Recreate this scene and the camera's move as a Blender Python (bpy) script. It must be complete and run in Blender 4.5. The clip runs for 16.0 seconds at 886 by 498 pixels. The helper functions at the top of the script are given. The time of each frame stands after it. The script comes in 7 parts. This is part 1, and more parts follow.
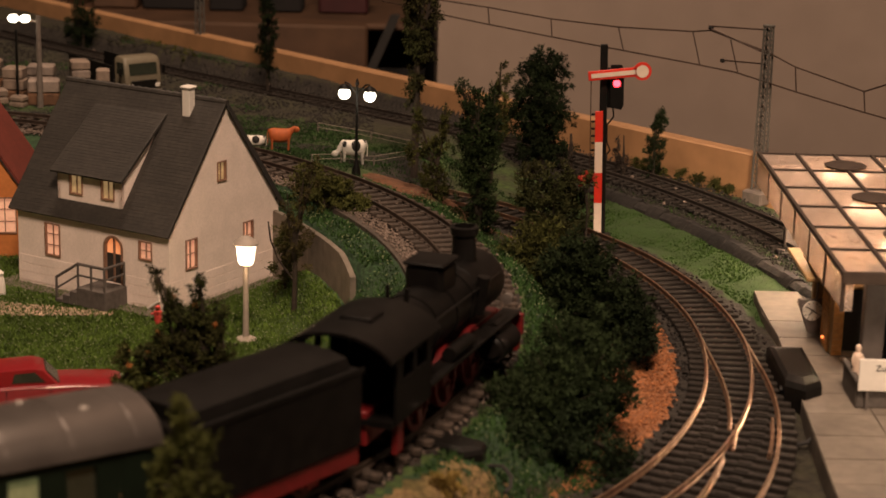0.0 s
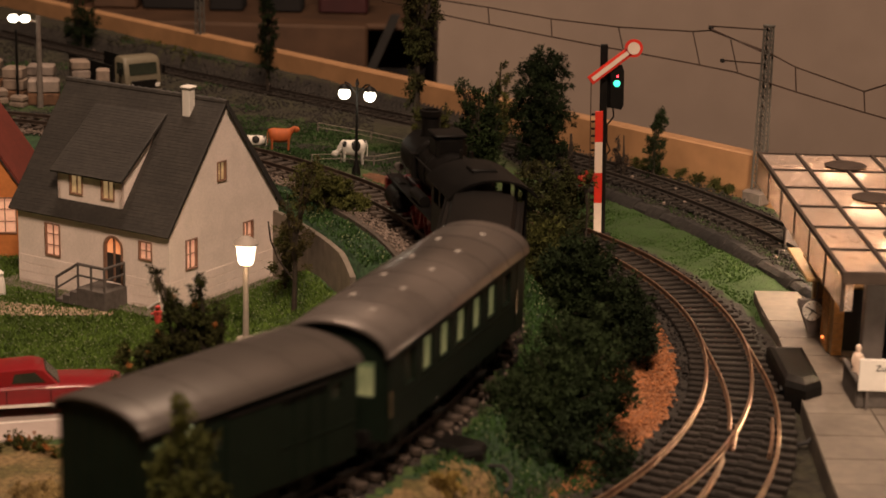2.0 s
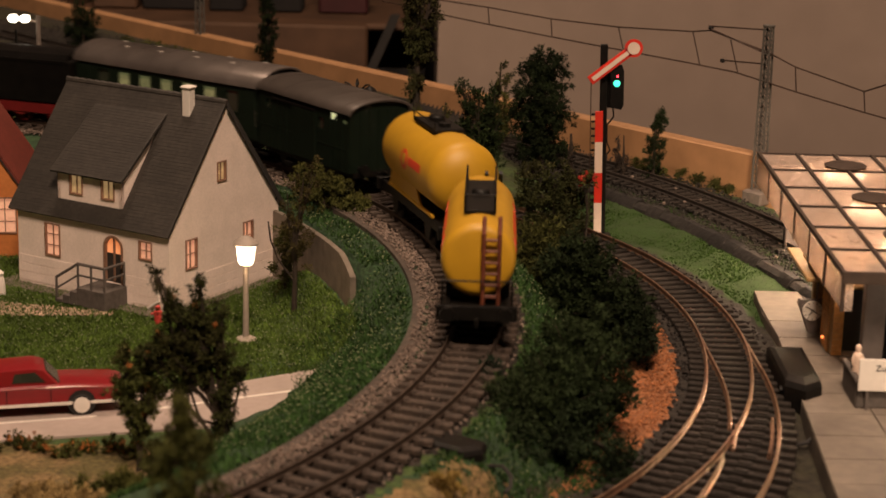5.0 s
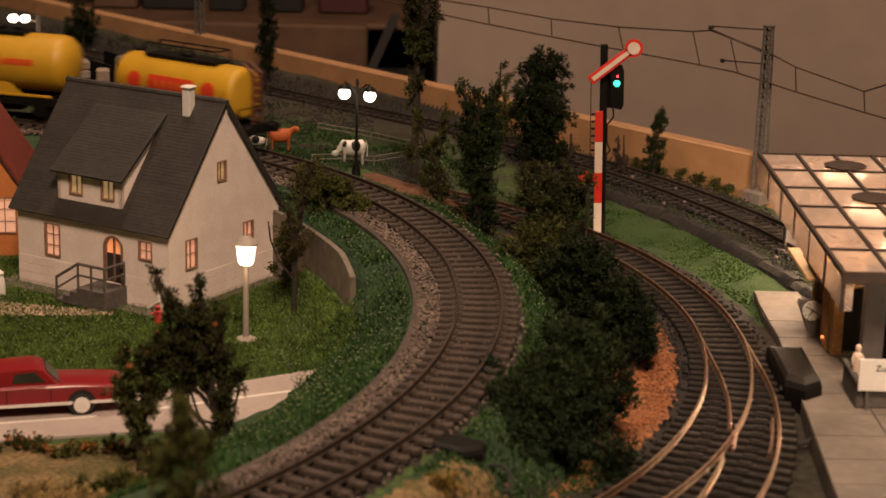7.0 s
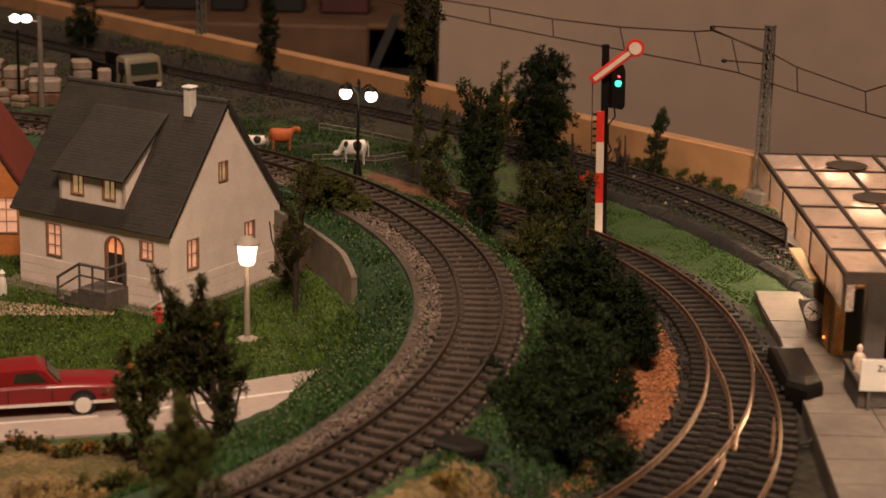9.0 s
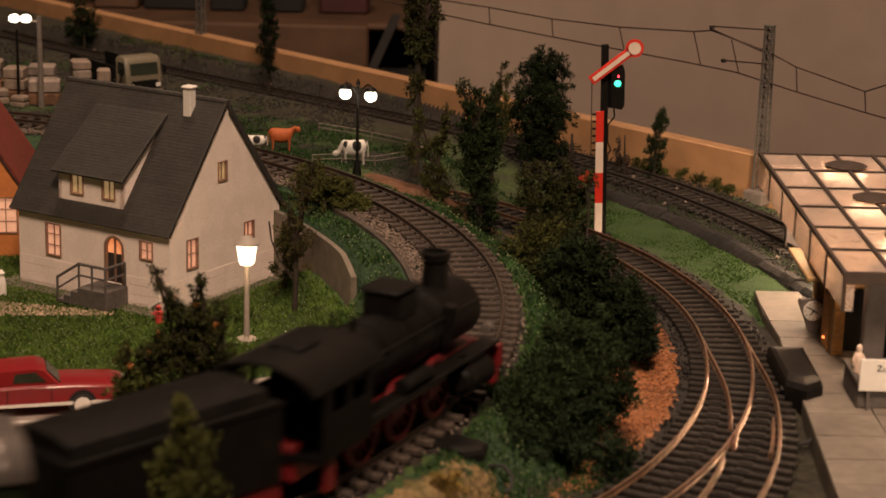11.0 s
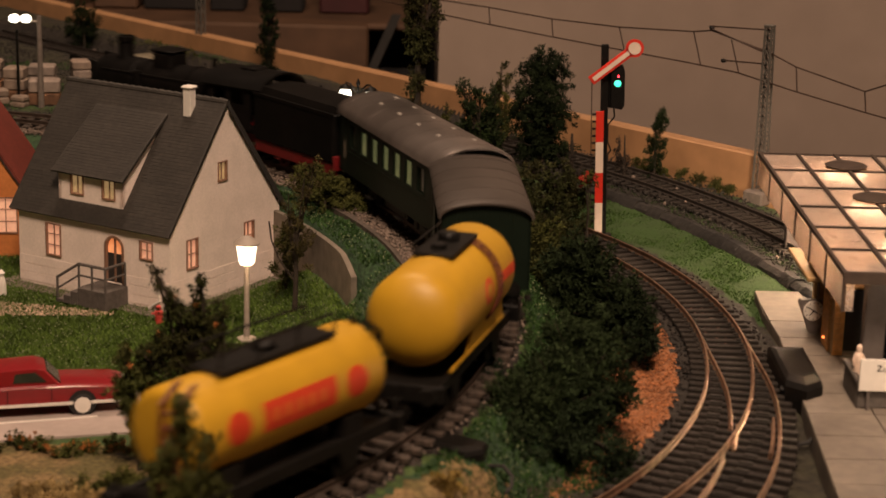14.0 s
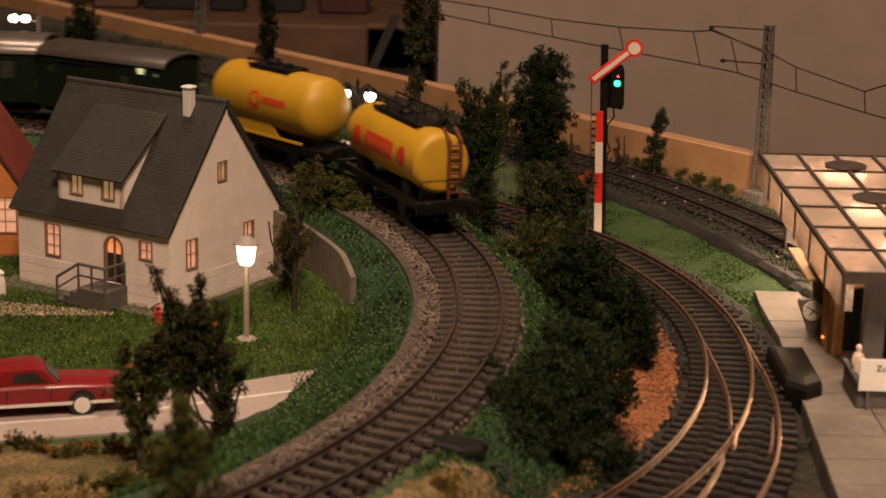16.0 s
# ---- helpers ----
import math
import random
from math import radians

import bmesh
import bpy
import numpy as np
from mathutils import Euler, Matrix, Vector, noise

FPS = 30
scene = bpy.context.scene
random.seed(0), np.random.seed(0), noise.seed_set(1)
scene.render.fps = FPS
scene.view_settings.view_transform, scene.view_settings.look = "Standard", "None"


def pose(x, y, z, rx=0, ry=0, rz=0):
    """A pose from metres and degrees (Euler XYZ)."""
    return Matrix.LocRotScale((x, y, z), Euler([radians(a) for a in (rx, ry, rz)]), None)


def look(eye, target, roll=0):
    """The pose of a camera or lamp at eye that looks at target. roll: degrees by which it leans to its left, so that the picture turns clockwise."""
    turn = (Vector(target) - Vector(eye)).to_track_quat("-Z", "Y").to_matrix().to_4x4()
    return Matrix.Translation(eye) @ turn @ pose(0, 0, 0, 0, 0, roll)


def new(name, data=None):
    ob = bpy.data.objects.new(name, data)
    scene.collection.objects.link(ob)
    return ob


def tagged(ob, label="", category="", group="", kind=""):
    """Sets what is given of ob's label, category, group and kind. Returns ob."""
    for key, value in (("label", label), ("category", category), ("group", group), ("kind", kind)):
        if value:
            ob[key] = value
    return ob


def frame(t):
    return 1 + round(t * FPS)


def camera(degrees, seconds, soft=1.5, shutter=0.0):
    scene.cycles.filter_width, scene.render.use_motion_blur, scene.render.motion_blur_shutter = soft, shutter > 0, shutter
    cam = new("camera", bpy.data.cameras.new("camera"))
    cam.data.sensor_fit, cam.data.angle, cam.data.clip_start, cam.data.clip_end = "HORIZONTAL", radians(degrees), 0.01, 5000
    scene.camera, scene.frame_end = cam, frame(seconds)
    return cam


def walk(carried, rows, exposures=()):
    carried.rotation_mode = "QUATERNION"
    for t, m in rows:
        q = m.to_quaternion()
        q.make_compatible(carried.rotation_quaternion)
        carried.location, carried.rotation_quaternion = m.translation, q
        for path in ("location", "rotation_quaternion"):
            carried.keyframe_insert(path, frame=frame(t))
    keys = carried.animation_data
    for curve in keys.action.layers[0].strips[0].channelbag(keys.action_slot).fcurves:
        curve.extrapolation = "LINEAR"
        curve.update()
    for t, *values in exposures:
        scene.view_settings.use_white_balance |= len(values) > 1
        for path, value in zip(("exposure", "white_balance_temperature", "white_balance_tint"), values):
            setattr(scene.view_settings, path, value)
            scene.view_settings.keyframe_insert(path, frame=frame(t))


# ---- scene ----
M = 0.001  # the layout is a model at 1:87; lengths below are in millimetres


def mm(x, y, z, rx=0, ry=0, rz=0):
    return pose(x * M, y * M, z * M, rx, ry, rz)


# ---- camera ----
EYE_Z, TILT, ROLL = 245.5, 14.773, 1.435
cam = camera(25.24, 16.0, soft=1.7, shutter=0.6)
cam.data.dof.use_dof = True
cam.data.dof.focus_distance = 0.90
cam.data.dof.aperture_fstop = 26.0


def eye(yaw=0.0, tilt=0.0):
    return mm(0, 0, EYE_Z, 90 - TILT + tilt, 0, yaw) @ pose(0, 0, 0, 0, 0, ROLL)


walk(cam, [(0.0, eye()), (8.8, eye()), (9.0, eye(0.04)), (9.2, eye(0.025)), (15.2, eye(0.025)), (16.0, eye(0.012))],
     exposures=[(0.0, 0.0), (16.0, 0.0)])

# ---- light: a warm room lamp over the layout, a dim room ----
world = bpy.data.worlds.new("world")
scene.world = world
world.use_nodes = True
world.node_tree.nodes["Background"].inputs[0].default_value = (1.0, 0.72, 0.52, 1)
world.node_tree.nodes["Background"].inputs[1].default_value = 0.045


def area_lamp(name, m, size, watts, color):
    data = bpy.data.lights.new(name, "AREA")
    data.shape, data.size, data.energy, data.color = "DISK", size, watts, color
    ob = new(name, data)
    ob.matrix_world = m
    return ob


def point_lamp(name, x, y, z, watts, radius, color=(1.0, 0.72, 0.42)):
    data = bpy.data.lights.new(name, "POINT")
    data.energy, data.shadow_soft_size, data.color = watts, radius * M, color
    ob = new(name, data)
    ob.location = (x * M, y * M, z * M)
    return ob


area_lamp("room_lamp_light", look((0.10, -0.16, 1.30), (0.0, 0.85, 0.0)), 0.36, 26.0, (1.0, 0.70, 0.495))
area_lamp("ceiling_lamp_light", look((-0.15, 1.12, 1.45), (-0.05, 0.75, 0.0)), 0.30, 10.5, (1.0, 0.70, 0.495))


# ---- materials ----
def mat(name, color, rough=0.7, metal=0.0, var=0.25, size=4.0, bump=0.3, depth=0.3, fine=None, tint=None, emit=None, power=1.0,
        random=0.0, gloss=0.5):
    """A procedural surface: size is the length of its grain in millimetres, tint a second colour for large patches."""
    m = bpy.data.materials.new(name)
    m.use_nodes = True
    nt = m.node_tree
    n, l = nt.nodes, nt.links
    b = n["Principled BSDF"]
    b.inputs["Roughness"].default_value, b.inputs["Metallic"].default_value = rough, metal
    b.inputs["Specular IOR Level"].default_value = gloss
    tc = n.new("ShaderNodeTexCoord")
    a = n.new("ShaderNodeTexNoise")
    a.inputs["Scale"].default_value, a.inputs["Detail"].default_value = 1000.0 / size, 5.0
    l.new(tc.outputs["Object"], a.inputs["Vector"])
    w = n.new("ShaderNodeTexNoise")
    w.inputs["Scale"].default_value, w.inputs["Detail"].default_value = 1000.0 / (size * 9), 3.0
    l.new(tc.outputs["Object"], w.inputs["Vector"])
    ramp = n.new("ShaderNodeMapRange")
    ramp.inputs["From Min"].default_value, ramp.inputs["From Max"].default_value = 0.3, 0.7
    ramp.inputs["To Min"].default_value, ramp.inputs["To Max"].default_value = 1 - var, 1 + var
    l.new(a.outputs["Fac"], ramp.inputs["Value"])
    mix = n.new("ShaderNodeMix")
    mix.data_type = "RGBA"
    mix.inputs["A"].default_value = (*color, 1)
    mix.inputs["B"].default_value = (*(tint or [c * (1 - var * 0.8) for c in color]), 1)
    sharp = n.new("ShaderNodeMapRange")
    sharp.inputs["From Min"].default_value, sharp.inputs["From Max"].default_value = 0.42, 0.6
    l.new(w.outputs["Fac"], sharp.inputs["Value"])
    l.new(sharp.outputs["Result"], mix.inputs["Factor"])
    value = ramp.outputs["Result"]
    if random:
        info = n.new("ShaderNodeObjectInfo")
        geo = n.new("ShaderNodeNewGeometry")
        add = n.new("ShaderNodeMath")
        add.operation = "ADD"
        l.new(info.outputs["Random"], add.inputs[0])
        l.new(geo.outputs["Random Per Island"], add.inputs[1])
        rr = n.new("ShaderNodeMapRange")
        rr.inputs["From Max"].default_value = 2.0
        rr.inputs["To Min"].default_value, rr.inputs["To Max"].default_value = 1 - random, 1 + random
        l.new(add.outputs[0], rr.inputs["Value"])
        mu = n.new("ShaderNodeMath")
        mu.operation = "MULTIPLY"
        l.new(value, mu.inputs[0]), l.new(rr.outputs["Result"], mu.inputs[1])
        value = mu.outputs[0]
    sc = n.new("ShaderNodeVectorMath")
    sc.operation = "SCALE"
    l.new(mix.outputs["Result"], sc.inputs[0]), l.new(value, sc.inputs["Scale"])
    l.new(sc.outputs["Vector"], b.inputs["Base Color"])
    if bump:
        bp = n.new("ShaderNodeBump")
        bp.inputs["Strength"].default_value, bp.inputs["Distance"].default_value = bump, depth * M
        l.new(a.outputs["Fac"], bp.inputs["Height"]), l.new(bp.outputs["Normal"], b.inputs["Normal"])
    if emit:
        b.inputs["Emission Color"].default_value, b.inputs["Emission Strength"].default_value = (*emit, 1), power
    return m


LAWN = mat("lawn_flock", (0.052, 0.086, 0.02), 0.95, var=0.45, size=1.6, bump=0.9, depth=0.8, tint=(0.04, 0.07, 0.018))
STRIP = mat("dark_grass_flock", (0.024, 0.056, 0.02), 0.95, var=0.5, size=1.4, bump=0.9, depth=0.8, tint=(0.018, 0.043, 0.018))
FIELD = mat("field_flock", (0.026, 0.058, 0.010), 0.95, var=0.3, size=1.2, bump=0.6, depth=0.4, tint=(0.026, 0.052, 0.011))
PASTURE = mat("mossy_pasture_flock", (0.036, 0.062, 0.014), 0.95, var=0.45, size=2, bump=0.8, depth=0.6, tint=(0.03, 0.034, 0.014))
SCRUB = mat("scrub_earth", (0.03, 0.028, 0.013), 0.95, var=0.5, size=3, bump=0.9, depth=1.0, tint=(0.024, 0.02, 0.012))
DRYGRASS = mat("dry_grass", (0.095, 0.076, 0.026), 0.95, var=0.5, size=2, bump=0.9, depth=1.0, tint=(0.19, 0.125, 0.055))
ORANGE = mat("orange_gravel", (0.25, 0.095, 0.035), 0.9, var=0.55, size=1.6, bump=1.0, depth=0.8, tint=(0.3, 0.12, 0.05))
BROWN = mat("brown_earth", (0.13, 0.055, 0.025), 0.95, var=0.4, size=1.6, bump=0.8, depth=0.6)
BLADE = mat("grass_blades", (0.07, 0.115, 0.02), 0.9, var=0.3, size=8, bump=0, random=0.85, gloss=0.2)
DBLADE = mat("dark_grass_blades", (0.034, 0.077, 0.02), 0.9, var=0.3, size=8, bump=0, random=0.85, gloss=0.2)
BALLAST = mat("ballast_bed", (0.022, 0.017, 0.013), 0.95, var=0.5, size=2.2, bump=1.0, depth=1.2, tint=(0.026, 0.02, 0.016))
DARKBED = mat("dark_ballast_bed", (0.025, 0.02, 0.016), 0.95, var=0.5, size=2.2, bump=1.0, depth=1.0)
STONE = mat("ballast_stones", (0.175, 0.132, 0.108), 0.9, var=0.3, size=2, bump=0.3, random=0.55)
DARKSTONE = mat("dark_ballast_stones", (0.022, 0.0165, 0.0135), 0.9, var=0.3, size=2, bump=0.3, random=0.6)
DARKSLEEPER = mat("black_sleeper_plastic", (0.018, 0.014, 0.0112), 0.7, var=0.3, size=2, bump=0.2, random=0.3, gloss=0.25)
# dark ballast, coloured darker still for the shade between the sleepers
GAPSTONE = mat("shade_dark_ballast_stones", (0.05, 0.036, 0.028), 0.9, var=0.4, size=2, bump=0.3, random=0.75)
PINKSTONE = mat("reddish_ballast_stones", (0.13, 0.062, 0.042), 0.9, var=0.4, size=2, bump=0.3, random=0.6)
FARSTONE = mat("grey_far_ballast_stones", (0.03, 0.0255, 0.021), 0.9, var=0.4, size=2, bump=0.3, random=0.6)
DARKRAIL = mat("dark_dull_rail", (0.03, 0.022, 0.017), 0.7, 0.2, var=0.3, size=3, bump=0.1)
SLEEPER = mat("sleeper_wood", (0.05, 0.035, 0.026), 0.8, var=0.4, size=1.5, bump=0.5, depth=0.2, random=0.3)
RAIL = mat("weathered_rail", (0.065, 0.045, 0.034), 0.55, 0.4, var=0.3, size=3, bump=0.1)
BRIGHTRAIL = mat("polished_rail", (0.46, 0.30, 0.21), 0.4, 1.0, var=0.25, size=4, bump=0.05)
PLASTER = mat("house_plaster", (0.86, 0.73, 0.66), 0.8, var=0.06, size=1.2, bump=0.15, depth=0.1, tint=(0.80, 0.68, 0.61))
TILES = mat("roof_tiles", (0.032, 0.027, 0.0225), 0.65, var=0.25, size=2, bump=0.2, depth=0.1, random=0.15)
ROOFBASE = mat("roof_underlay", (0.035, 0.032, 0.03), 0.7, var=0.2, size=2)
TIMBER = mat("brown_window_frame", (0.26, 0.145, 0.095), 0.6, var=0.2, size=2)
DOOR = mat("dark_door", (0.035, 0.032, 0.03), 0.5, var=0.2, size=2)
WINLIT = mat("lit_curtain_pane", (0.6, 0.42, 0.3), 0.5, var=0.25, size=3, bump=0, emit=(1.0, 0.42, 0.24), power=0.46)
WINDIM = mat("dim_curtain_pane", (0.42, 0.32, 0.18), 0.4, var=0.35, size=2, bump=0, emit=(1.0, 0.6, 0.26), power=0.26)
WINORANGE = mat("orange_lit_pane", (0.6, 0.4, 0.25), 0.5, var=0.1, size=2, bump=0, emit=(1.0, 0.28, 0.09), power=0.7)
GREYSTONE = mat("grey_step_stone", (0.10, 0.085, 0.075), 0.85, var=0.2, size=2)
EDGE = mat("brown_edging", (0.075, 0.058, 0.046), 0.9, var=0.3, size=3)
DARKROCK = mat("dark_rock_edging", (0.019, 0.016, 0.014), 0.9, var=0.5, size=3, bump=0.8, depth=1.0, random=0.3)
PATH = mat("grey_paved_base", (0.17, 0.14, 0.12), 0.85, var=0.2, size=3)
CONCRETE = mat("concrete_wall", (0.17, 0.14, 0.11), 0.85, var=0.25, size=6, bump=0.3, tint=(0.11, 0.09, 0.07))
ROADMAT = mat("pale_road", (0.38, 0.31, 0.28), 0.8, var=0.06, size=3, bump=0.1, tint=(0.34, 0.28, 0.25))
LINE = mat("white_road_line", (0.72, 0.66, 0.6), 0.7, var=0.05, size=3)
ORANGEWALL = mat("orange_plaster", (0.55, 0.19, 0.05), 0.8, var=0.1, size=2)
REDTILE = mat("red_brown_roof", (0.16, 0.03, 0.02), 0.6, var=0.2, size=2)
REDPAINT = mat("red_car_paint", (0.22, 0.01, 0.014), 0.28, var=0.06, size=5, bump=0, gloss=0.6)
CHROME = mat("chrome_trim", (0.7, 0.66, 0.6), 0.2, 1.0, var=0.05, size=3, bump=0)
RUST = mat("rusty_brown_ladder_paint", (0.14, 0.035, 0.014), 0.6, var=0.3, size=2, bump=0.1)
RUBBER = mat("black_rubber", (0.02, 0.018, 0.017), 0.8, var=0.2, size=2)
WHITE = mat("white_plastic", (0.75, 0.70, 0.64), 0.5, var=0.05, size=3, bump=0)
BLACKPAINT = mat("black_metal_paint", (0.007, 0.0062, 0.0055), 0.5, var=0.3, size=3, bump=0.1, gloss=0.2)
LOCOBLACK = mat("sooty_black_paint", (0.005, 0.0045, 0.0042), 0.5, var=0.3, size=5, bump=0.1, depth=0.1, tint=(0.007, 0.006, 0.0055), gloss=0.1)
LOCORED = mat("red_running_gear", (0.15, 0.007, 0.009), 0.5, var=0.2, size=3, bump=0.1)
COACHGREEN = mat("bottle_green_paint", (0.006, 0.0115, 0.007), 0.55, var=0.15, size=6, bump=0.05, gloss=0.15)
COACHROOF = mat("grey_coach_roof", (0.165, 0.142, 0.13), 0.32, 0.5, var=0.10, size=8, bump=0.08, tint=(0.085, 0.073, 0.067))
VANROOF = mat("brownish_grey_van_roof", (0.075, 0.063, 0.056), 0.42, 0.25, var=0.12, size=8, bump=0.08, tint=(0.06, 0.05, 0.044))
VENTGREY = mat("pale_grey_vent", (0.27, 0.24, 0.215), 0.5, var=0.1, size=3, bump=0)
COACHLIT = mat("lit_coach_pane", (0.25, 0.25, 0.15), 0.3, var=0.5, size=4, bump=0, emit=(0.62, 0.66, 0.26), power=0.11)
VANLIT = mat("bright_van_pane", (0.5, 0.5, 0.3), 0.3, var=0.2, size=4, bump=0, emit=(0.85, 0.82, 0.42), power=0.75)
COACHDARK = mat("dark_coach_pane", (0.03, 0.035, 0.025), 0.2, var=0.2, size=5, bump=0)
LAMPWHITE = mat("glowing_white_lamp", (0.9, 0.9, 0.85), 0.4, var=0, size=5, bump=0, emit=(1.0, 0.9, 0.72), power=5.0)
LAMPWARM = mat("glowing_lantern_glass", (0.9, 0.8, 0.7), 0.4, var=0, size=5, bump=0, emit=(1.0, 0.74, 0.5), power=5.0)
YELLOW = mat("yellow_tank_paint", (0.51, 0.285, 0.016), 0.48, var=0.06, size=8, bump=0.03, tint=(0.47, 0.26, 0.015))
REDMARK = mat("red_lettering_paint", (0.58, 0.045, 0.012), 0.5, var=0.08, size=3, bump=0)
MARKORANGE = mat("faded_orange_lettering", (0.6, 0.13, 0.02), 0.5, var=0.08, size=3, bump=0)
# weak emission brightens the red paint of plates and arm, which are no lamps
SIGNALRED = mat("faintly_glowing_signal_red", (0.62, 0.03, 0.015), 0.45, var=0.08, size=4, bump=0, emit=(0.6, 0.03, 0.015), power=0.06)
SIGNALWHITE = mat("signal_white", (0.75, 0.62, 0.52), 0.5, var=0.05, size=4, bump=0)
REDLENS = mat("glowing_red_lens", (0.8, 0.02, 0.02), 0.3, var=0, size=4, bump=0, emit=(1.0, 0.02, 0.03), power=14.0)
GREENLENS = mat("glowing_green_lens", (0.1, 0.7, 0.4), 0.3, var=0, size=4, bump=0, emit=(0.05, 0.75, 0.45), power=2.4)
MASTGREY = mat("grey_green_mast_paint", (0.13, 0.12, 0.105), 0.6, 0.2, var=0.2, size=4)
LAMPGREY = mat("grey_lamp_post", (0.33, 0.28, 0.24), 0.6, var=0.12, size=3)
WIRE = mat("dark_wire", (0.06, 0.035, 0.025), 0.6, 0.4, var=0.2, size=4, bump=0)
WOOD = mat("varnished_edge_board", (0.41, 0.225, 0.11), 0.55, var=0.14, size=14, bump=0.1, tint=(0.35, 0.19, 0.09))
WALLPAINT = mat("beige_wall_paint", (0.32, 0.25, 0.205), 0.9, var=0.05, size=30, bump=0.1, tint=(0.295, 0.23, 0.19))
# for unseen walls and ceiling: dark so that little light bounces back
UNSEENWALL = mat("dark_unseen_wall", (0.10, 0.075, 0.06), 0.9, var=0.1, size=30, bump=0.1)
DARKWOOD = mat("dark_brown_wood", (0.10, 0.052, 0.028), 0.6, var=0.3, size=30, bump=0.1)
# near black: painted shade of hollows, also storage boxes and car seams
DARK = mat("near_black_shade_and_parts", (0.012, 0.010, 0.010), 0.9, var=0.3, size=30, bump=0)
DARKSTRUT = mat("dark_grey_strut_paint", (0.028, 0.025, 0.023), 0.8, var=0.2, size=20, bump=0)
TABLE = mat("table_edge_paint", (0.12, 0.08, 0.05), 0.8, var=0.2, size=30)
PLATFORM = mat("platform_slabs", (0.18, 0.15, 0.12), 0.8, var=0.14, size=5, bump=0.25, depth=0.2, tint=(0.135, 0.112, 0.09), random=0.12)
BRICK = mat("yellow_brick", (0.52, 0.27, 0.08), 0.75, var=0.25, size=2, bump=0.3, random=0.25)
CANFRAME = mat("canopy_frame_paint", (0.055, 0.036, 0.026), 0.75, var=0.2, size=3)
POSTGREY = mat("grey_post_paint", (0.12, 0.10, 0.09), 0.6, var=0.2, size=5)
BEAM = mat("ochre_beam", (0.42, 0.27, 0.12), 0.7, var=0.15, size=4)
CLOCKFACE = mat("clock_face", (0.75, 0.7, 0.62), 0.5, var=0.03, size=4, bump=0)
LEAF = mat("dark_green_foliage", (0.017, 0.027, 0.009), 0.9, var=0.35, size=14, bump=0, random=0.65, gloss=0.15, tint=(0.010, 0.017, 0.007))
LEAFOLIVE = mat("olive_foliage", (0.066, 0.067, 0.016), 0.9, var=0.4, size=12, bump=0, random=0.75, gloss=0.15, tint=(0.042, 0.052, 0.015))
LEAFFIR = mat("fir_green_foliage", (0.026, 0.042, 0.013), 0.9, var=0.35, size=12, bump=0, random=0.75, gloss=0.15, tint=(0.015, 0.024, 0.009))
LEAFSHRUB = mat("shrub_green_foliage", (0.045, 0.056, 0.014), 0.9, var=0.4, size=10, bump=0, random=0.75, gloss=0.15, tint=(0.05, 0.04, 0.014))
LEAFWILD = mat("wild_olive_brown_foliage", (0.027, 0.034, 0.0105), 0.9, var=0.4, size=10, bump=0, random=0.75, gloss=0.15, tint=(0.036, 0.026, 0.011))
LEAFBLUE = mat("bluish_green_foliage", (0.015, 0.03, 0.016), 0.9, var=0.35, size=14, bump=0, random=0.65, gloss=0.15)
FLOWERRED = mat("red_yellow_blossom", (0.35, 0.12, 0.02), 0.8, var=0.5, size=5, bump=0, random=0.6)
FLOWERROSE = mat("red_blossom", (0.42, 0.035, 0.02), 0.8, var=0.4, size=5, bump=0, random=0.5)
BARK = mat("dark_bark", (0.035, 0.024, 0.016), 0.9, var=0.4, size=2, bump=0.6, depth=0.4)
COWBROWN = mat("brown_cow_hide", (0.44, 0.10, 0.024), 0.7, var=0.15, size=3, bump=0.1)
COWBLACK = mat("black_hide_patch", (0.02, 0.018, 0.016), 0.7, var=0.15, size=3, bump=0.1)
BEIGE = mat("beige_truck_paint", (0.17, 0.145, 0.1), 0.5, var=0.1, size=4, bump=0)
SKIN = mat("pale_figure_plastic", (0.72, 0.56, 0.45), 0.6, var=0.1, size=2, bump=0)
PALECRATE = mat("whitish_packed_goods", (0.24, 0.19, 0.16), 0.8, var=0.25, size=4, random=0.2)
RUSTCRATE = mat("rusty_brown_goods", (0.17, 0.085, 0.045), 0.85, var=0.45, size=4, random=0.4)
CRATE = mat("pale_stacked_goods", (0.24, 0.18, 0.14), 0.8, var=0.3, size=5, random=0.3)


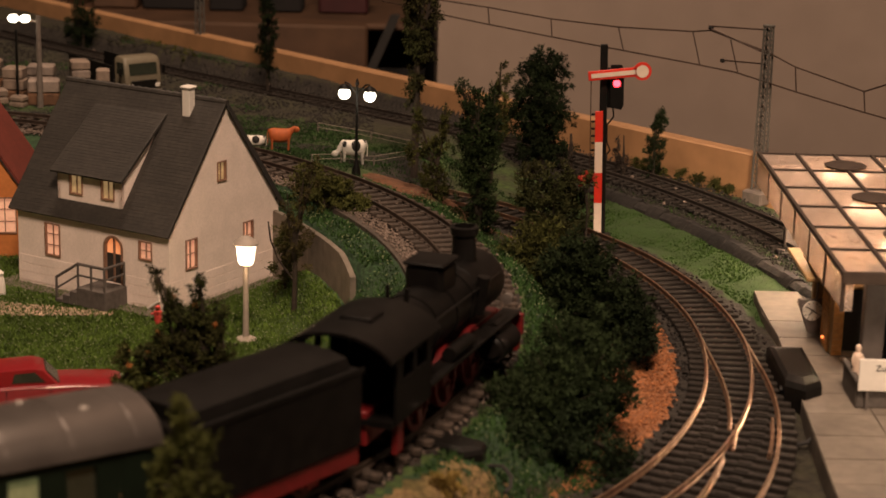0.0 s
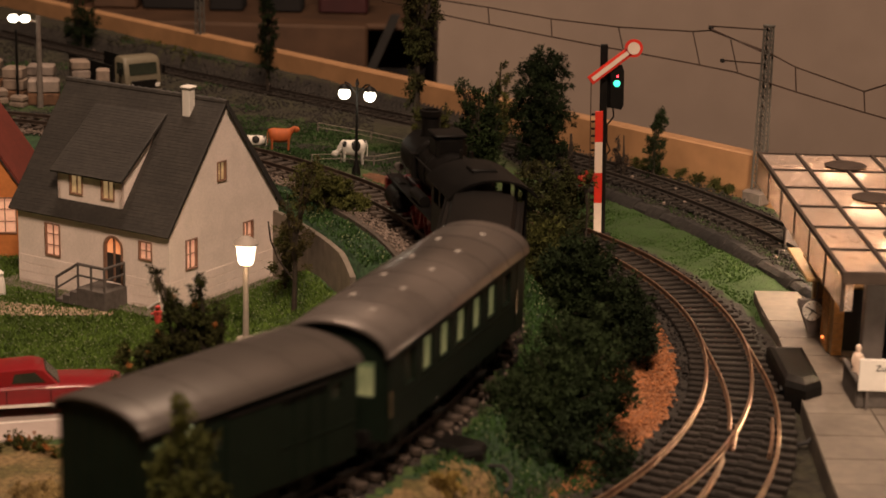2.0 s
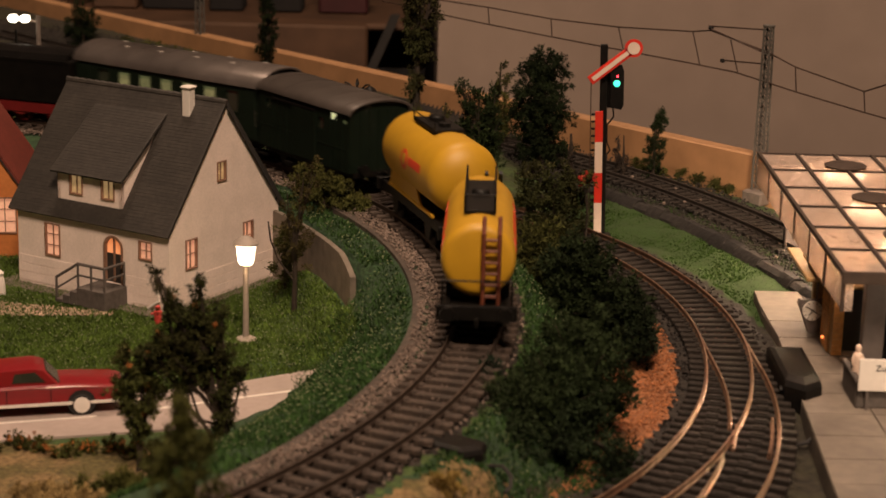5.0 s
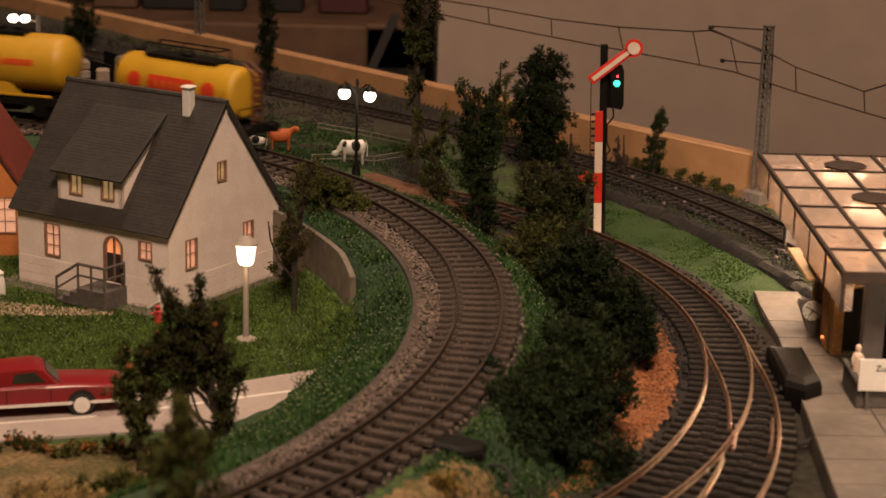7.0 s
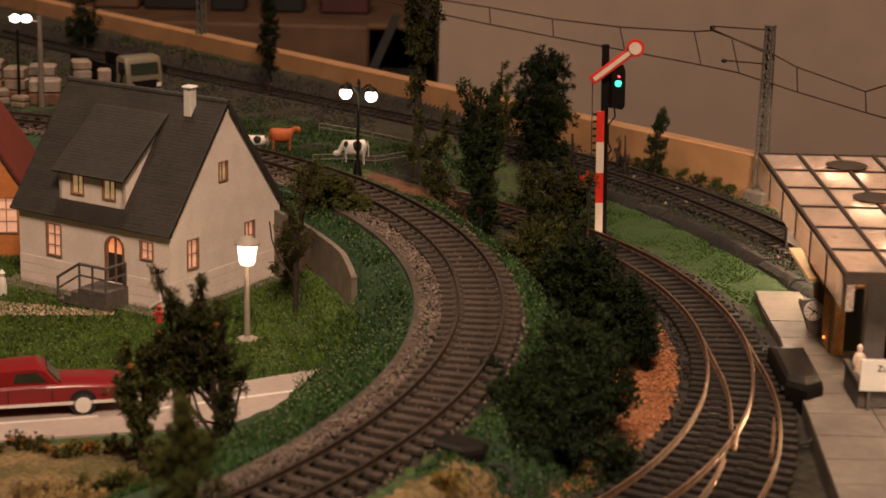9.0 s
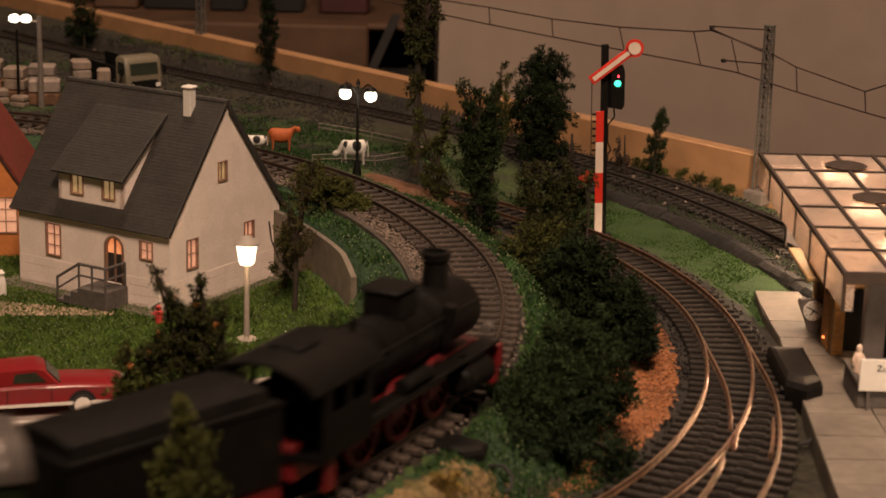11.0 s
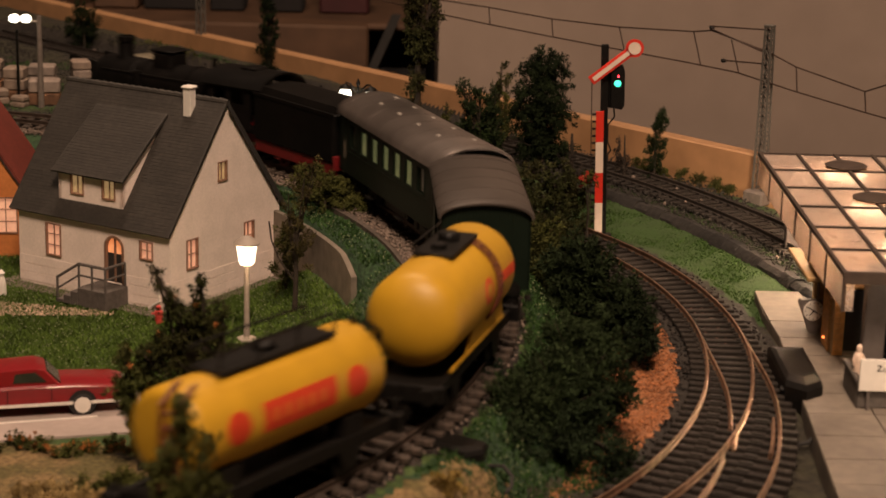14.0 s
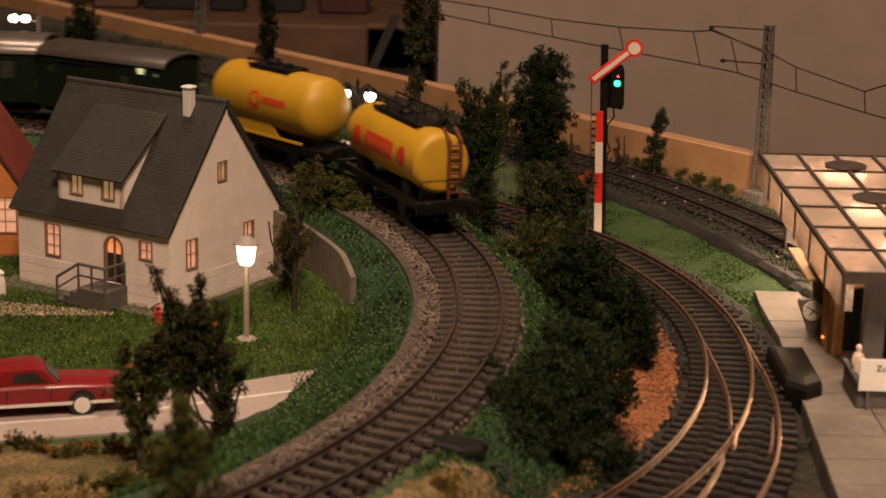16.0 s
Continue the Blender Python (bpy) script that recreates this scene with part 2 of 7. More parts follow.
# ---- mesh helpers ----
class Shape:
    """Collects vertices and faces, in millimetres."""

    def __init__(self):
        self.v, self.f, self.weld = [], [], False

    def add(self, verts, faces):
        k = len(self.v)
        self.v += [tuple(q) for q in verts]
        self.f += [tuple(i + k for i in f) for f in faces]
        return self

    def box(self, x0, x1, y0, y1, z0, z1, c=0.0):
        """A box with chamfered edges of width c."""
        if c <= 0:
            vs = [(x, y, z) for z in (z0, z1) for y in (y0, y1) for x in (x0, x1)]
            return self.add(vs, [(0, 2, 3, 1), (4, 5, 7, 6), (0, 1, 5, 4), (1, 3, 7, 5), (3, 2, 6, 7), (2, 0, 4, 6)])
        ring = lambda z, d: [(x0 + c + d, y0 + d, z), (x1 - c - d, y0 + d, z), (x1 - d, y0 + c + d, z), (x1 - d, y1 - c - d, z),
                             (x1 - c - d, y1 - d, z), (x0 + c + d, y1 - d, z), (x0 + d, y1 - c - d, z), (x0 + d, y0 + c + d, z)]
        return self.loft([ring(z0, c), ring(z0 + c, 0), ring(z1 - c, 0), ring(z1, c)])

    def loft(self, rings, caps=True, closed=True):
        n = len(rings[0])
        fs = []
        for j in range(len(rings) - 1):
            for i in range(n if closed else n - 1):
                a, b = j * n + i, j * n + (i + 1) % n
                fs.append((a, b, b + n, a + n))
        if caps:
            fs.append(tuple(range(n))[::-1])
            fs.append(tuple(range((len(rings) - 1) * n, len(rings) * n)))
        return self.add([q for r in rings for q in r], fs)

    def tube(self, p, q, r0, r1=None, n=10, caps=True):
        p, q = Vector(p), Vector(q)
        r1 = r0 if r1 is None else r1
        z = (q - p).normalized()
        x = z.orthogonal().normalized()
        y = z.cross(x)
        ring = lambda c, r: [c + x * (r * math.cos(2 * math.pi * i / n)) + y * (r * math.sin(2 * math.pi * i / n)) for i in range(n)]
        return self.loft([ring(p, r0), ring(q, r1)], caps)

    def line(self, pts, r, n=6):
        """One bent rod through the points."""
        pts = [Vector(q) for q in pts]
        rings, x = [], None
        for i, q in enumerate(pts):
            z = ((pts[min(i + 1, len(pts) - 1)] - q).normalized() + (q - pts[max(i - 1, 0)]).normalized()).normalized()
            x = z.orthogonal().normalized() if x is None else (x - z * x.dot(z)).normalized()
            y = z.cross(x)
            rings.append([q + x * (r * math.cos(2 * math.pi * k / n)) + y * (r * math.sin(2 * math.pi * k / n)) for k in range(n)])
        return self.loft(rings)

    def ball(self, c, rx, ry=None, rz=None, u=14, w=9):
        ry, rz = ry or rx, rz or rx
        rings = []
        for j in range(w + 1):
            a = math.pi * (0.001 + 0.998 * j / w) - math.pi / 2
            rings.append([(c[0] + rx * math.cos(a) * math.cos(2 * math.pi * i / u), c[1] + ry * math.cos(a) * math.sin(2 * math.pi * i / u),
                           c[2] + rz * math.sin(a)) for i in range(u)])
        return self.loft(rings)

    def turned(self, profile, c=(0, 0, 0), axis="z", n=20):
        """A turned body: profile rows of (radius, height)."""
        rings = []
        for r, h in profile:
            ring = []
            for i in range(n):
                a, b = r * math.cos(2 * math.pi * i / n), r * math.sin(2 * math.pi * i / n)
                ring.append({"z": (c[0] + a, c[1] + b, c[2] + h), "x": (c[0] + h, c[1] + a, c[2] + b), "y": (c[0] + b, c[1] + h, c[2] + a)}[axis])
            rings.append(ring)
        return self.loft(rings)

    def prism(self, outline, lo, hi, axis="y"):
        """An outline of (a, b) pairs pushed along an axis: 'x': (y, z), 'y': (x, z), 'z': (x, y)."""
        put = {"x": lambda a, b, h: (h, a, b), "y": lambda a, b, h: (a, h, b), "z": lambda a, b, h: (a, b, h)}[axis]
        return self.loft([[put(a, b, lo) for a, b in outline], [put(a, b, hi) for a, b in outline]])


def mesh_of(name, s, material, smooth=35):
    me = bpy.data.meshes.new(name)
    co = np.array(s.v, dtype=float) * M
    me.from_pydata(co.tolist(), [], s.f)
    bm = bmesh.new()
    bm.from_mesh(me)
    if s.weld:
        bmesh.ops.remove_doubles(bm, verts=bm.verts, dist=1e-7)
    bmesh.ops.recalc_face_normals(bm, faces=bm.faces)
    bm.to_mesh(me)
    bm.free()
    me.materials.append(material)
    if smooth:
        me.polygons.foreach_set("use_smooth", [True] * len(me.polygons))
        me.set_sharp_from_angle(angle=radians(smooth))
    me.update()
    return me


def part(name, s, material, parent=None, label="", smooth=35, m=None):
    ob = new(name, mesh_of(name, s, material, smooth))
    if parent:
        ob.parent = parent
    if m is not None:
        ob.matrix_basis = m
    return tagged(ob, label) if label else ob


def thing(name, m, label, category, group="", kind=""):
    ob = new(name)
    ob.empty_display_size = 0.01
    ob.matrix_basis = m
    return tagged(ob, label, category, group, kind)


def setting(name, s, material, label, smooth=35):
    return tagged(part(name, s, material, None, "", smooth), label, "", "", "structure")


def raw_mesh(name, co, faces, material, smooth=False):
    """A mesh from arrays, for what nobody could count."""
    me = bpy.data.meshes.new(name)
    co, faces = np.asarray(co, dtype=np.float32) * M, np.asarray(faces, dtype=np.int32)
    k = faces.shape[1]
    me.vertices.add(len(co)), me.vertices.foreach_set("co", co.ravel())
    me.loops.add(faces.size), me.loops.foreach_set("vertex_index", faces.ravel())
    me.polygons.add(len(faces)), me.polygons.foreach_set("loop_start", np.arange(0, faces.size, k, dtype=np.int32))
    me.update(calc_edges=True)
    me.validate()
    for one in material if isinstance(material, (list, tuple)) else [material]:
        me.materials.append(one)
    if smooth:
        me.polygons.foreach_set("use_smooth", [True] * len(me.polygons))
    return me


RNG = np.random.default_rng(5)

# ---- the plan of the loop: the curve in view, and a tighter return ----
CX, CY, R = -332.0, 706.4, 346.15
RX, RY, RR = -196.0, 726.7, 304.2
Z_LEFT, Z_RIGHT = 40.0, 21.3
TURN = 200.0
CHORD = 2 * R * math.sin(radians(62.5)) - 2 * TURN * math.sin(radians(62.5))
S0 = -radians(50) * R
LEGS = [(radians(125) * R, 1 / R), (radians(117.5) * TURN, 1 / TURN), (CHORD, 0.0), (radians(117.5) * TURN, 1 / TURN)]
LAP = sum(a for a, b in LEGS)


def loop_at(s):
    """Place and heading on the loop at arc length s; s = 0 lies due east of the curve's middle."""
    u = (s - S0) % LAP
    x, y, h = CX + R * math.cos(radians(-50)), CY + R * math.sin(radians(-50)), radians(40)
    for length, k in LEGS:
        d = min(u, length)
        if k:
            x += (math.sin(h + d * k) - math.sin(h)) / k
            y -= (math.cos(h + d * k) - math.cos(h)) / k
            h += d * k
        else:
            x, y = x + d * math.cos(h), y + d * math.sin(h)
        u -= d
        if u <= 0:
            break
    return x, y, h


def step(a, lo, hi):
    t = np.clip((a - lo) / (hi - lo), 0, 1)
    return t * t * (3 - 2 * t)


FAR_TRACK = [(-330, 1420), (-230, 1318), (-90, 1190), (16, 1090), (88, 1008), (134, 930), (166, 850), (186, 760), (196, 660)]


def smooth_path(pts, spacing):
    """A rounded path through the points: rows of x, y, heading."""
    pts = np.array([2 * np.array(pts[0]) - pts[1], *pts, 2 * np.array(pts[-1]) - pts[-2]], dtype=float)
    out = []
    for i in range(1, len(pts) - 2):
        a, b, c, d = pts[i - 1:i + 3]
        for t in np.linspace(0, 1, 60, endpoint=False):
            out.append(0.5 * (2 * b + (c - a) * t + (2 * a - 5 * b + 4 * c - d) * t ** 2 + (3 * b - a - 3 * c + d) * t ** 3))
    out = np.array(out)
    s = np.concatenate([[0], np.cumsum(np.hypot(*np.diff(out, axis=0).T))])
    q = np.arange(0, s[-1], spacing)
    x, y = np.interp(q, s, out[:, 0]), np.interp(q, s, out[:, 1])
    return [(a, b, c) for a, b, c in zip(x, y, np.arctan2(np.gradient(y), np.gradient(x)))]


FAR_ROWS = smooth_path(FAR_TRACK, 4.0)
FAR_XY = np.array([(a, b) for a, b, c in FAR_ROWS])


def lumps(x, y, size):
    return (np.sin(x / size * 1.3 + 1.7 * np.sin(y / size)) * np.cos(y / size * 1.1 + 1.3 * np.sin(x / size * 0.7 + 2)))


def ground_z(x, y):
    """Height of the landscape and the number of its cover."""
    x, y = np.asarray(x, float), np.asarray(y, float)
    d = np.hypot(x - CX, y - CY) - R
    ang = np.degrees(np.arctan2(y - CY, x - CX))
    foot = np.clip(40 + (6 - ang) * 1.9, 40, 95)
    slope = 34.5 * step(d, -24 - foot, -23)
    wall = np.where(d > -39.5, 32 + 2.5 * step(d, -39, -24), 0.0)
    bank = 13.0 * step(d, -64, -43) * step(ang, 11, 17) * (1 - step(ang, 25, 31))
    inner = np.where((ang > 13.5) & (ang < 70), np.maximum(wall, bank), slope)
    near = step(-ang, 12, 26)
    outer_lo = 11 + 13 * near * step(-d, -70, -20)
    outer_hi = 30 + 4 * step(-d, -60, -25)
    up = step(ang, 22, 34) * step(-d, -120, -60) + step(ang, 34, 46)
    up = np.clip(up, 0, 1)
    outer = outer_lo * (1 - up) + outer_hi * up
    fall = step(d, 20, 46)
    z = np.where(d < -23, inner, 34.5 * (1 - fall) + outer * fall)
    rd = np.abs(np.hypot(x - RX, y - RY) - RR)
    flat = (1 - step(rd, 20, 32)) * (1 - step(np.degrees(np.arctan2(y - RY, x - RX)), 50, 56))
    right = (d > 30) & (ang < 45)
    z = np.where(right & (flat > 0), z * (1 - flat) + 16.0 * flat, z)
    z = np.where((x > 105) & (y < 790), np.minimum(z, 16.0), z)
    field = (x > 60) & (y > 760) & (rd > 18) & (np.hypot(x - RX, y - RY) > RR) & (ang < 45)
    z = np.where(field, 12.0 + 3.5 * (1 - step(rd, 18, 34)), z)
    flat_board = np.full_like(z, 21.0)
    fd = np.min(np.hypot(x[..., None] - FAR_XY[:, 0], y[..., None] - FAR_XY[:, 1]), axis=-1)
    z = np.where(field, z + 6.5 * (1 - step(fd, 27, 64)), z)
    f = 1 - step(fd, 24, 28)
    beyond = (x * 0.73 + y * 0.68) > 771 + 10
    z = np.where(f > 0, np.maximum(z * (1 - f) + flat_board * f, np.where(beyond, 21.0, z * (1 - f) + flat_board * f)), z)
    z = np.where(beyond & (fd > 20), np.minimum(z, 22.0), z)
    return z, d, ang, rd, fd


def build_ground():
    xs, ys = np.arange(-520, 420.1, 2.5), np.arange(260, 1560.1, 2.5)
    gx, gy = np.meshgrid(xs, ys)
    z = np.empty_like(gx)
    d, ang, rd, fd = (np.empty_like(gx) for _ in range(4))
    for j in range(len(ys)):
        z[j], d[j], ang[j], rd[j], fd[j] = ground_z(gx[j], gy[j])
    rough = np.where((d > -23) & (d < 23), 0.1, 0.5) * np.where((d < -100) | (fd < 30), 0.25, 1)
    z = z + rough * (lumps(gx, gy, 13) + 0.6 * lumps(gx + 31, gy, 5.0))
    nx, ny = len(xs), len(ys)
    idx = np.arange(nx * ny).reshape(ny, nx)
    faces = np.stack([idx[:-1, :-1], idx[:-1, 1:], idx[1:, 1:], idx[1:, :-1]], -1).reshape(-1, 4)
    inside = ((gx * 0.734 + gy * 0.679)[:-1, :-1] < 774.5).ravel()  # the layout ends at the edge board
    faces = faces[inside]
    me = raw_mesh("ground", np.stack([gx, gy, z], -1).reshape(-1, 3), faces,
                  [LAWN, STRIP, FIELD, SCRUB, DRYGRASS, ORANGE, BROWN, BALLAST, DARKBED, PASTURE], True)
    D, A, RD, FD, X, Y = (a[:-1, :-1] for a in (d, ang, rd, fd, gx, gy))
    wob = lumps(X, Y, 4.0) + 0.7 * lumps(X + 17, Y - 9, 1.7)
    D, A, RD, FD = D + 1.6 * wob, A + 0.8 * wob, RD + 1.2 * wob, FD + 1.2 * wob
    cover = np.zeros_like(D, dtype=int)
    cover[(D > -95) & (D < -18) & (A < 9)] = 1
    cover[(D > -45) & (D < -18) & (A >= 9)] = 1
    cover[(D < -18) & (A < -14) & (D < -60) & (Y < 648)] = 4
    cover[D > 18] = 1
    cover[(D > 40)] = 3
    cover[(D > 18) & (A > 28)] = 9
    cover[(D > 21) & (A > 27) & (A < 39) & (D < 62) & (X > -42)] = 6
    cover[(D + 12 * lumps(X, Y, 30) > 105) & (A > 46)] = 3
    cover[(D > 44) & (A < 3)] = 5
    cover[(D > 46) & (A < -12)] = 3
    cover[(D > 20) & (A < -12) & (Y + 6 * wob < 556)] = 4
    cover[(X > 60) & (Y > 760) & (RD > 18) & (np.hypot(X - RX, Y - RY) > RR) & (A < 45)] = 2
    cover[(D >= -18) & (D <= 15.5)] = 7
    cover[(RD < 20) & (D > 30) & (A < 60)] = 8
    cover[FD < 26] = 8
    cover[(X > 105) & (Y < 760) & (cover < 7)] = 3
    me.polygons.foreach_set("material_index", cover.ravel().astype(np.int32)[inside])
    ob = tagged(new("ground", me), "model landscape of grass flock, gravel and earth", "", "", "structure")
    return ob


ground = build_ground()


def z_at(x, y):
    return float(ground_z(np.array([x]), np.array([y]))[0][0])


def stones(name, pts, size, material, label):
    """Loose crushed stones: small uneven octahedra."""
    pts = np.asarray(pts, float)
    n = len(pts)
    base = np.array([(1, 0, 0), (-1, 0, 0), (0, 1, 0), (0, -1, 0), (0, 0, 1), (0, 0, -1)], float)
    fs = np.array([(0, 2, 4), (2, 1, 4), (1, 3, 4), (3, 0, 4), (2, 0, 5), (1, 2, 5), (3, 1, 5), (0, 3, 5)])
    a = RNG.uniform(0, 6.28, n)
    sc = RNG.uniform(0.6, 1.3, (n, 6, 1)) * size
    v = base[None] * sc
    ca, sa = np.cos(a)[:, None], np.sin(a)[:, None]
    v = np.stack([v[..., 0] * ca - v[..., 1] * sa, v[..., 0] * sa + v[..., 1] * ca, v[..., 2] * 0.75], -1) + pts[:, None]
    f = fs[None] + (np.arange(n) * 6)[:, None, None]
    ob = new(name, raw_mesh(name, v.reshape(-1, 3), f.reshape(-1, 3), material))
    return tagged(ob, label, "ballast", "", "stuff")


def rail_sweep(rows, off, z, w=0.68, h=2.4):
    """A rail: foot, web and head along the rows, set off sideways."""
    prof = [(-w * 1.1, -h), (w * 1.1, -h), (w * 1.1, -h + 0.4), (0.35 * w, -h + 0.7), (0.35 * w, -0.9), (0.62 * w, -0.7), (0.62 * w, -0.12),
            (0.45 * w, 0), (-0.45 * w, 0), (-0.62 * w, -0.12), (-0.62 * w, -0.7), (-0.35 * w, -0.9), (-0.35 * w, -h + 0.7), (-w * 1.1, -h + 0.4)]
    rings = [[(x - (off + a) * math.sin(h2), y + (off + a) * math.cos(h2), z + b) for a, b in prof] for x, y, h2 in rows]
    s = Shape()
    s.loft(rings)
    return s


def sleeper_mesh(length, material, name="sleeper"):
    s = Shape()
    s.box(-1.5, 1.5, -length / 2, length / 2, -2.2, 0, 0.35)
    for y in (-8.25, 8.25):
        s.box(-1.2, 1.2, y - 2.3, y + 2.3, -0.2, 0.5, 0.2)
    return mesh_of(name, s, material)


SLEEPER_MESH = sleeper_mesh(29, SLEEPER)
DARK_MESH = sleeper_mesh(29, DARKSLEEPER)


def track(name, rows, z, label, rail_material, close=False):
    ob = thing(name, mm(0, 0, 0), label, "", kind="structure")
    r2 = rows + [rows[0]] if close else rows
    for off in (8.25, -8.25):
        part("rail", rail_sweep(r2, off, z), rail_material, ob)
    return ob


def lay_sleepers(parent, rows, z, mesh):
    for x, y, h in rows:
        o = new("sleeper", mesh)
        o.parent = parent
        o.matrix_basis = mm(x, y, z - 2.4 + 0.1, 0, 0, math.degrees(h) + RNG.normal(0, 0.6))


loop_rows = [loop_at(s) for s in np.arange(0, LAP, 5.0)]
loop_track = track("railway_track_loop", loop_rows, Z_LEFT, "curved weathered railway track on grey-brown ballast", RAIL, True)

right_rows = [(RX + RR * math.cos(a), RY + RR * math.sin(a), a + math.pi / 2) for a in np.radians(np.arange(-62, 54, 1.0))]
right_track = track("railway_track_turnout", right_rows, Z_RIGHT, "curved railway track with turnout and shiny rails", BRIGHTRAIL)

# the diverging leg: straight, then the same curve
A0 = radians(2)
bx, by = RX + RR * math.cos(A0), RY + RR * math.sin(A0)
branch_rows = [(bx + u * math.sin(A0), by - u * math.cos(A0), A0 + math.pi / 2) for u in np.arange(0, 50, 5.0)]
ex, ey = bx + 50 * math.sin(A0), by - 50 * math.cos(A0)
RB = 312.0
branch_rows += [(ex + RB * (math.cos(A0 - a) - math.cos(A0)), ey + RB * (math.sin(A0 - a) - math.sin(A0)), A0 - a + math.pi / 2)
                for a in np.arange(0, 1.0, 0.016)]
part("rail", rail_sweep(branch_rows[1:], -8.25, Z_RIGHT + 0.02), BRIGHTRAIL, right_track)
part("rail", rail_sweep(branch_rows[2:23], 8.25, Z_RIGHT + 0.02), BRIGHTRAIL, right_track)
part("rail", rail_sweep(branch_rows[28:], 8.25, Z_RIGHT + 0.02), BRIGHTRAIL, right_track)
part("check_rail", rail_sweep(branch_rows[20:28], -6.0, Z_RIGHT + 0.02), BRIGHTRAIL, right_track)
part("wing_rail", rail_sweep(branch_rows[22:27], 6.2, Z_RIGHT + 0.02), BRIGHTRAIL, right_track)

far_track = track("railway_track_far", FAR_ROWS, 26.0, "dark straight railway track along the edge board", DARKRAIL)

# ---- loose ballast ----
sb = RNG.uniform(-radians(55) * R, radians(85) * R, 30000)
ob_ = RNG.normal(0, 9.5, 30000) + np.where(RNG.random(30000) < 0.42, -18, 0)
pb = np.array([(CX + (R + o) * math.cos(s / R), CY + (R + o) * math.sin(s / R), (34.7 if abs(o) < 14.6 else 36.0) + RNG.uniform(-0.5, 0.7), abs(o) < 14.6) for s, o in zip(sb, ob_) if -23 < o < 17 and (o < 14.6 or s % 0.2 < 0.05)])
stones("ballast", pb[pb[:, 3] < 0.5, :3], 0.8, STONE, "grey-brown crushed stone ballast on the loop track's shoulder")
# these stones carry the sleepers' shade in their colour
stones("ballast", pb[pb[:, 3] > 0.5, :3], 0.8, GAPSTONE, "dark crushed stone ballast with the shade between the loop track's sleepers painted in")
strew = RNG.random(len(pb)) < 0.11
stones("ballast", pb[strew, :3] + (0, 0, 1.5), 0.55, STONE, "pale stray stones lying among the sleepers")
a_ = RNG.uniform(radians(-60), radians(60), 9000)
o_ = RNG.normal(2, 11, 9000)
pr = np.array([(RX + (RR + o) * math.cos(a), RY + (RR + o) * math.sin(a), 17.5 + RNG.uniform(-0.6, 0.6)) for a, o in zip(a_, o_) if abs(o) < 19])
pr[:, 2] -= 0.7
rosy = (np.degrees(np.arctan2(pr[:, 1] - RY, pr[:, 0] - RX)) + RNG.normal(0, 1.6, len(pr)) > 1.5) & (np.degrees(np.arctan2(pr[:, 1] - RY, pr[:, 0] - RX)) < 11) & (np.abs(np.hypot(pr[:, 0] - RX, pr[:, 1] - RY) - RR) < 9)
stones("ballast", pr[~rosy], 0.85, DARKSTONE, "dark brown crushed stone ballast under the turnout")
stones("ballast", pr[rosy] + (0, 0, 0.5), 0.85, PINKSTONE, "reddish crushed stone ballast before the turnout's blades")
k_ = RNG.integers(0, len(FAR_ROWS), 11000)
o_ = RNG.uniform(-25, 25, 11000)
pf = np.array([(FAR_ROWS[k][0] - o * math.sin(FAR_ROWS[k][2]), FAR_ROWS[k][1] + o * math.cos(FAR_ROWS[k][2]), 22.4 + RNG.uniform(-0.4, 1.1)) for k, o in zip(k_, o_)])
stones("ballast", pf, 0.75, FARSTONE, "dark grey crushed stone ballast along the far track")
stones("ballast", pf[::300] + (0, 0, 0.9), 1.2, STONE, "pale stray stones on the far trackbed")

# dark rock edging of the far trackbed, on the field's side
rock = thing("rock_edging", mm(0, 0, 0), "dark rock edging below the far trackbed", "", kind="structure")
rows_ = [(x + 26.5 * math.sin(h), y - 26.5 * math.cos(h), h) for x, y, h in FAR_ROWS if 640 < y < 1040]
for a, b in zip(rows_[::3], rows_[3::3]):
    k_ = RNG.uniform(-0.7, 0.7)
    sh = Shape()
    sh.loft([[(x + u * math.sin(h), y - u * math.cos(h), z + k_) for u, z in ((-4, 8), (6, 8), (4.2 + k_, 15), (2.4, 20.5), (0, 22.4), (-4, 22.2))] for x, y, h in (a, b)])
    part("rock", sh, DARKROCK, rock)


def blades(name, x, y, height, material, label, lean=0.8):
    """Short grass fibres, each a narrow three-sided blade."""
    z = ground_z(x, y)[0]
    n = len(x)
    a, hh = RNG.uniform(0, 6.28, n), height * RNG.uniform(0.5, 1.3, n)
    t = RNG.uniform(0, 6.28, n)
    w = 0.4
    p0 = np.stack([x + w * np.cos(a), y + w * np.sin(a), z - 0.3], -1)
    p1 = np.stack([x - w * np.cos(a), y - w * np.sin(a), z - 0.3], -1)
    p2 = np.stack([x + lean * hh * np.cos(t), y + lean * hh * np.sin(t), z + hh], -1)
    v = np.stack([p0, p1, p2], 1).reshape(-1, 3)
    ob = new(name, raw_mesh(name, v, np.arange(3 * n).reshape(-1, 3), material))
    return tagged(ob, label, "grass", "", "stuff")


def scatter(n, x0, x1, y0, y1, keep):
    x, y = RNG.uniform(x0, x1, n), RNG.uniform(y0, y1, n)
    d = np.hypot(x - CX, y - CY) - R
    ang = np.degrees(np.arctan2(y - CY, x - CX))
    k = keep(x, y, d, ang)
    return x[k], y[k]


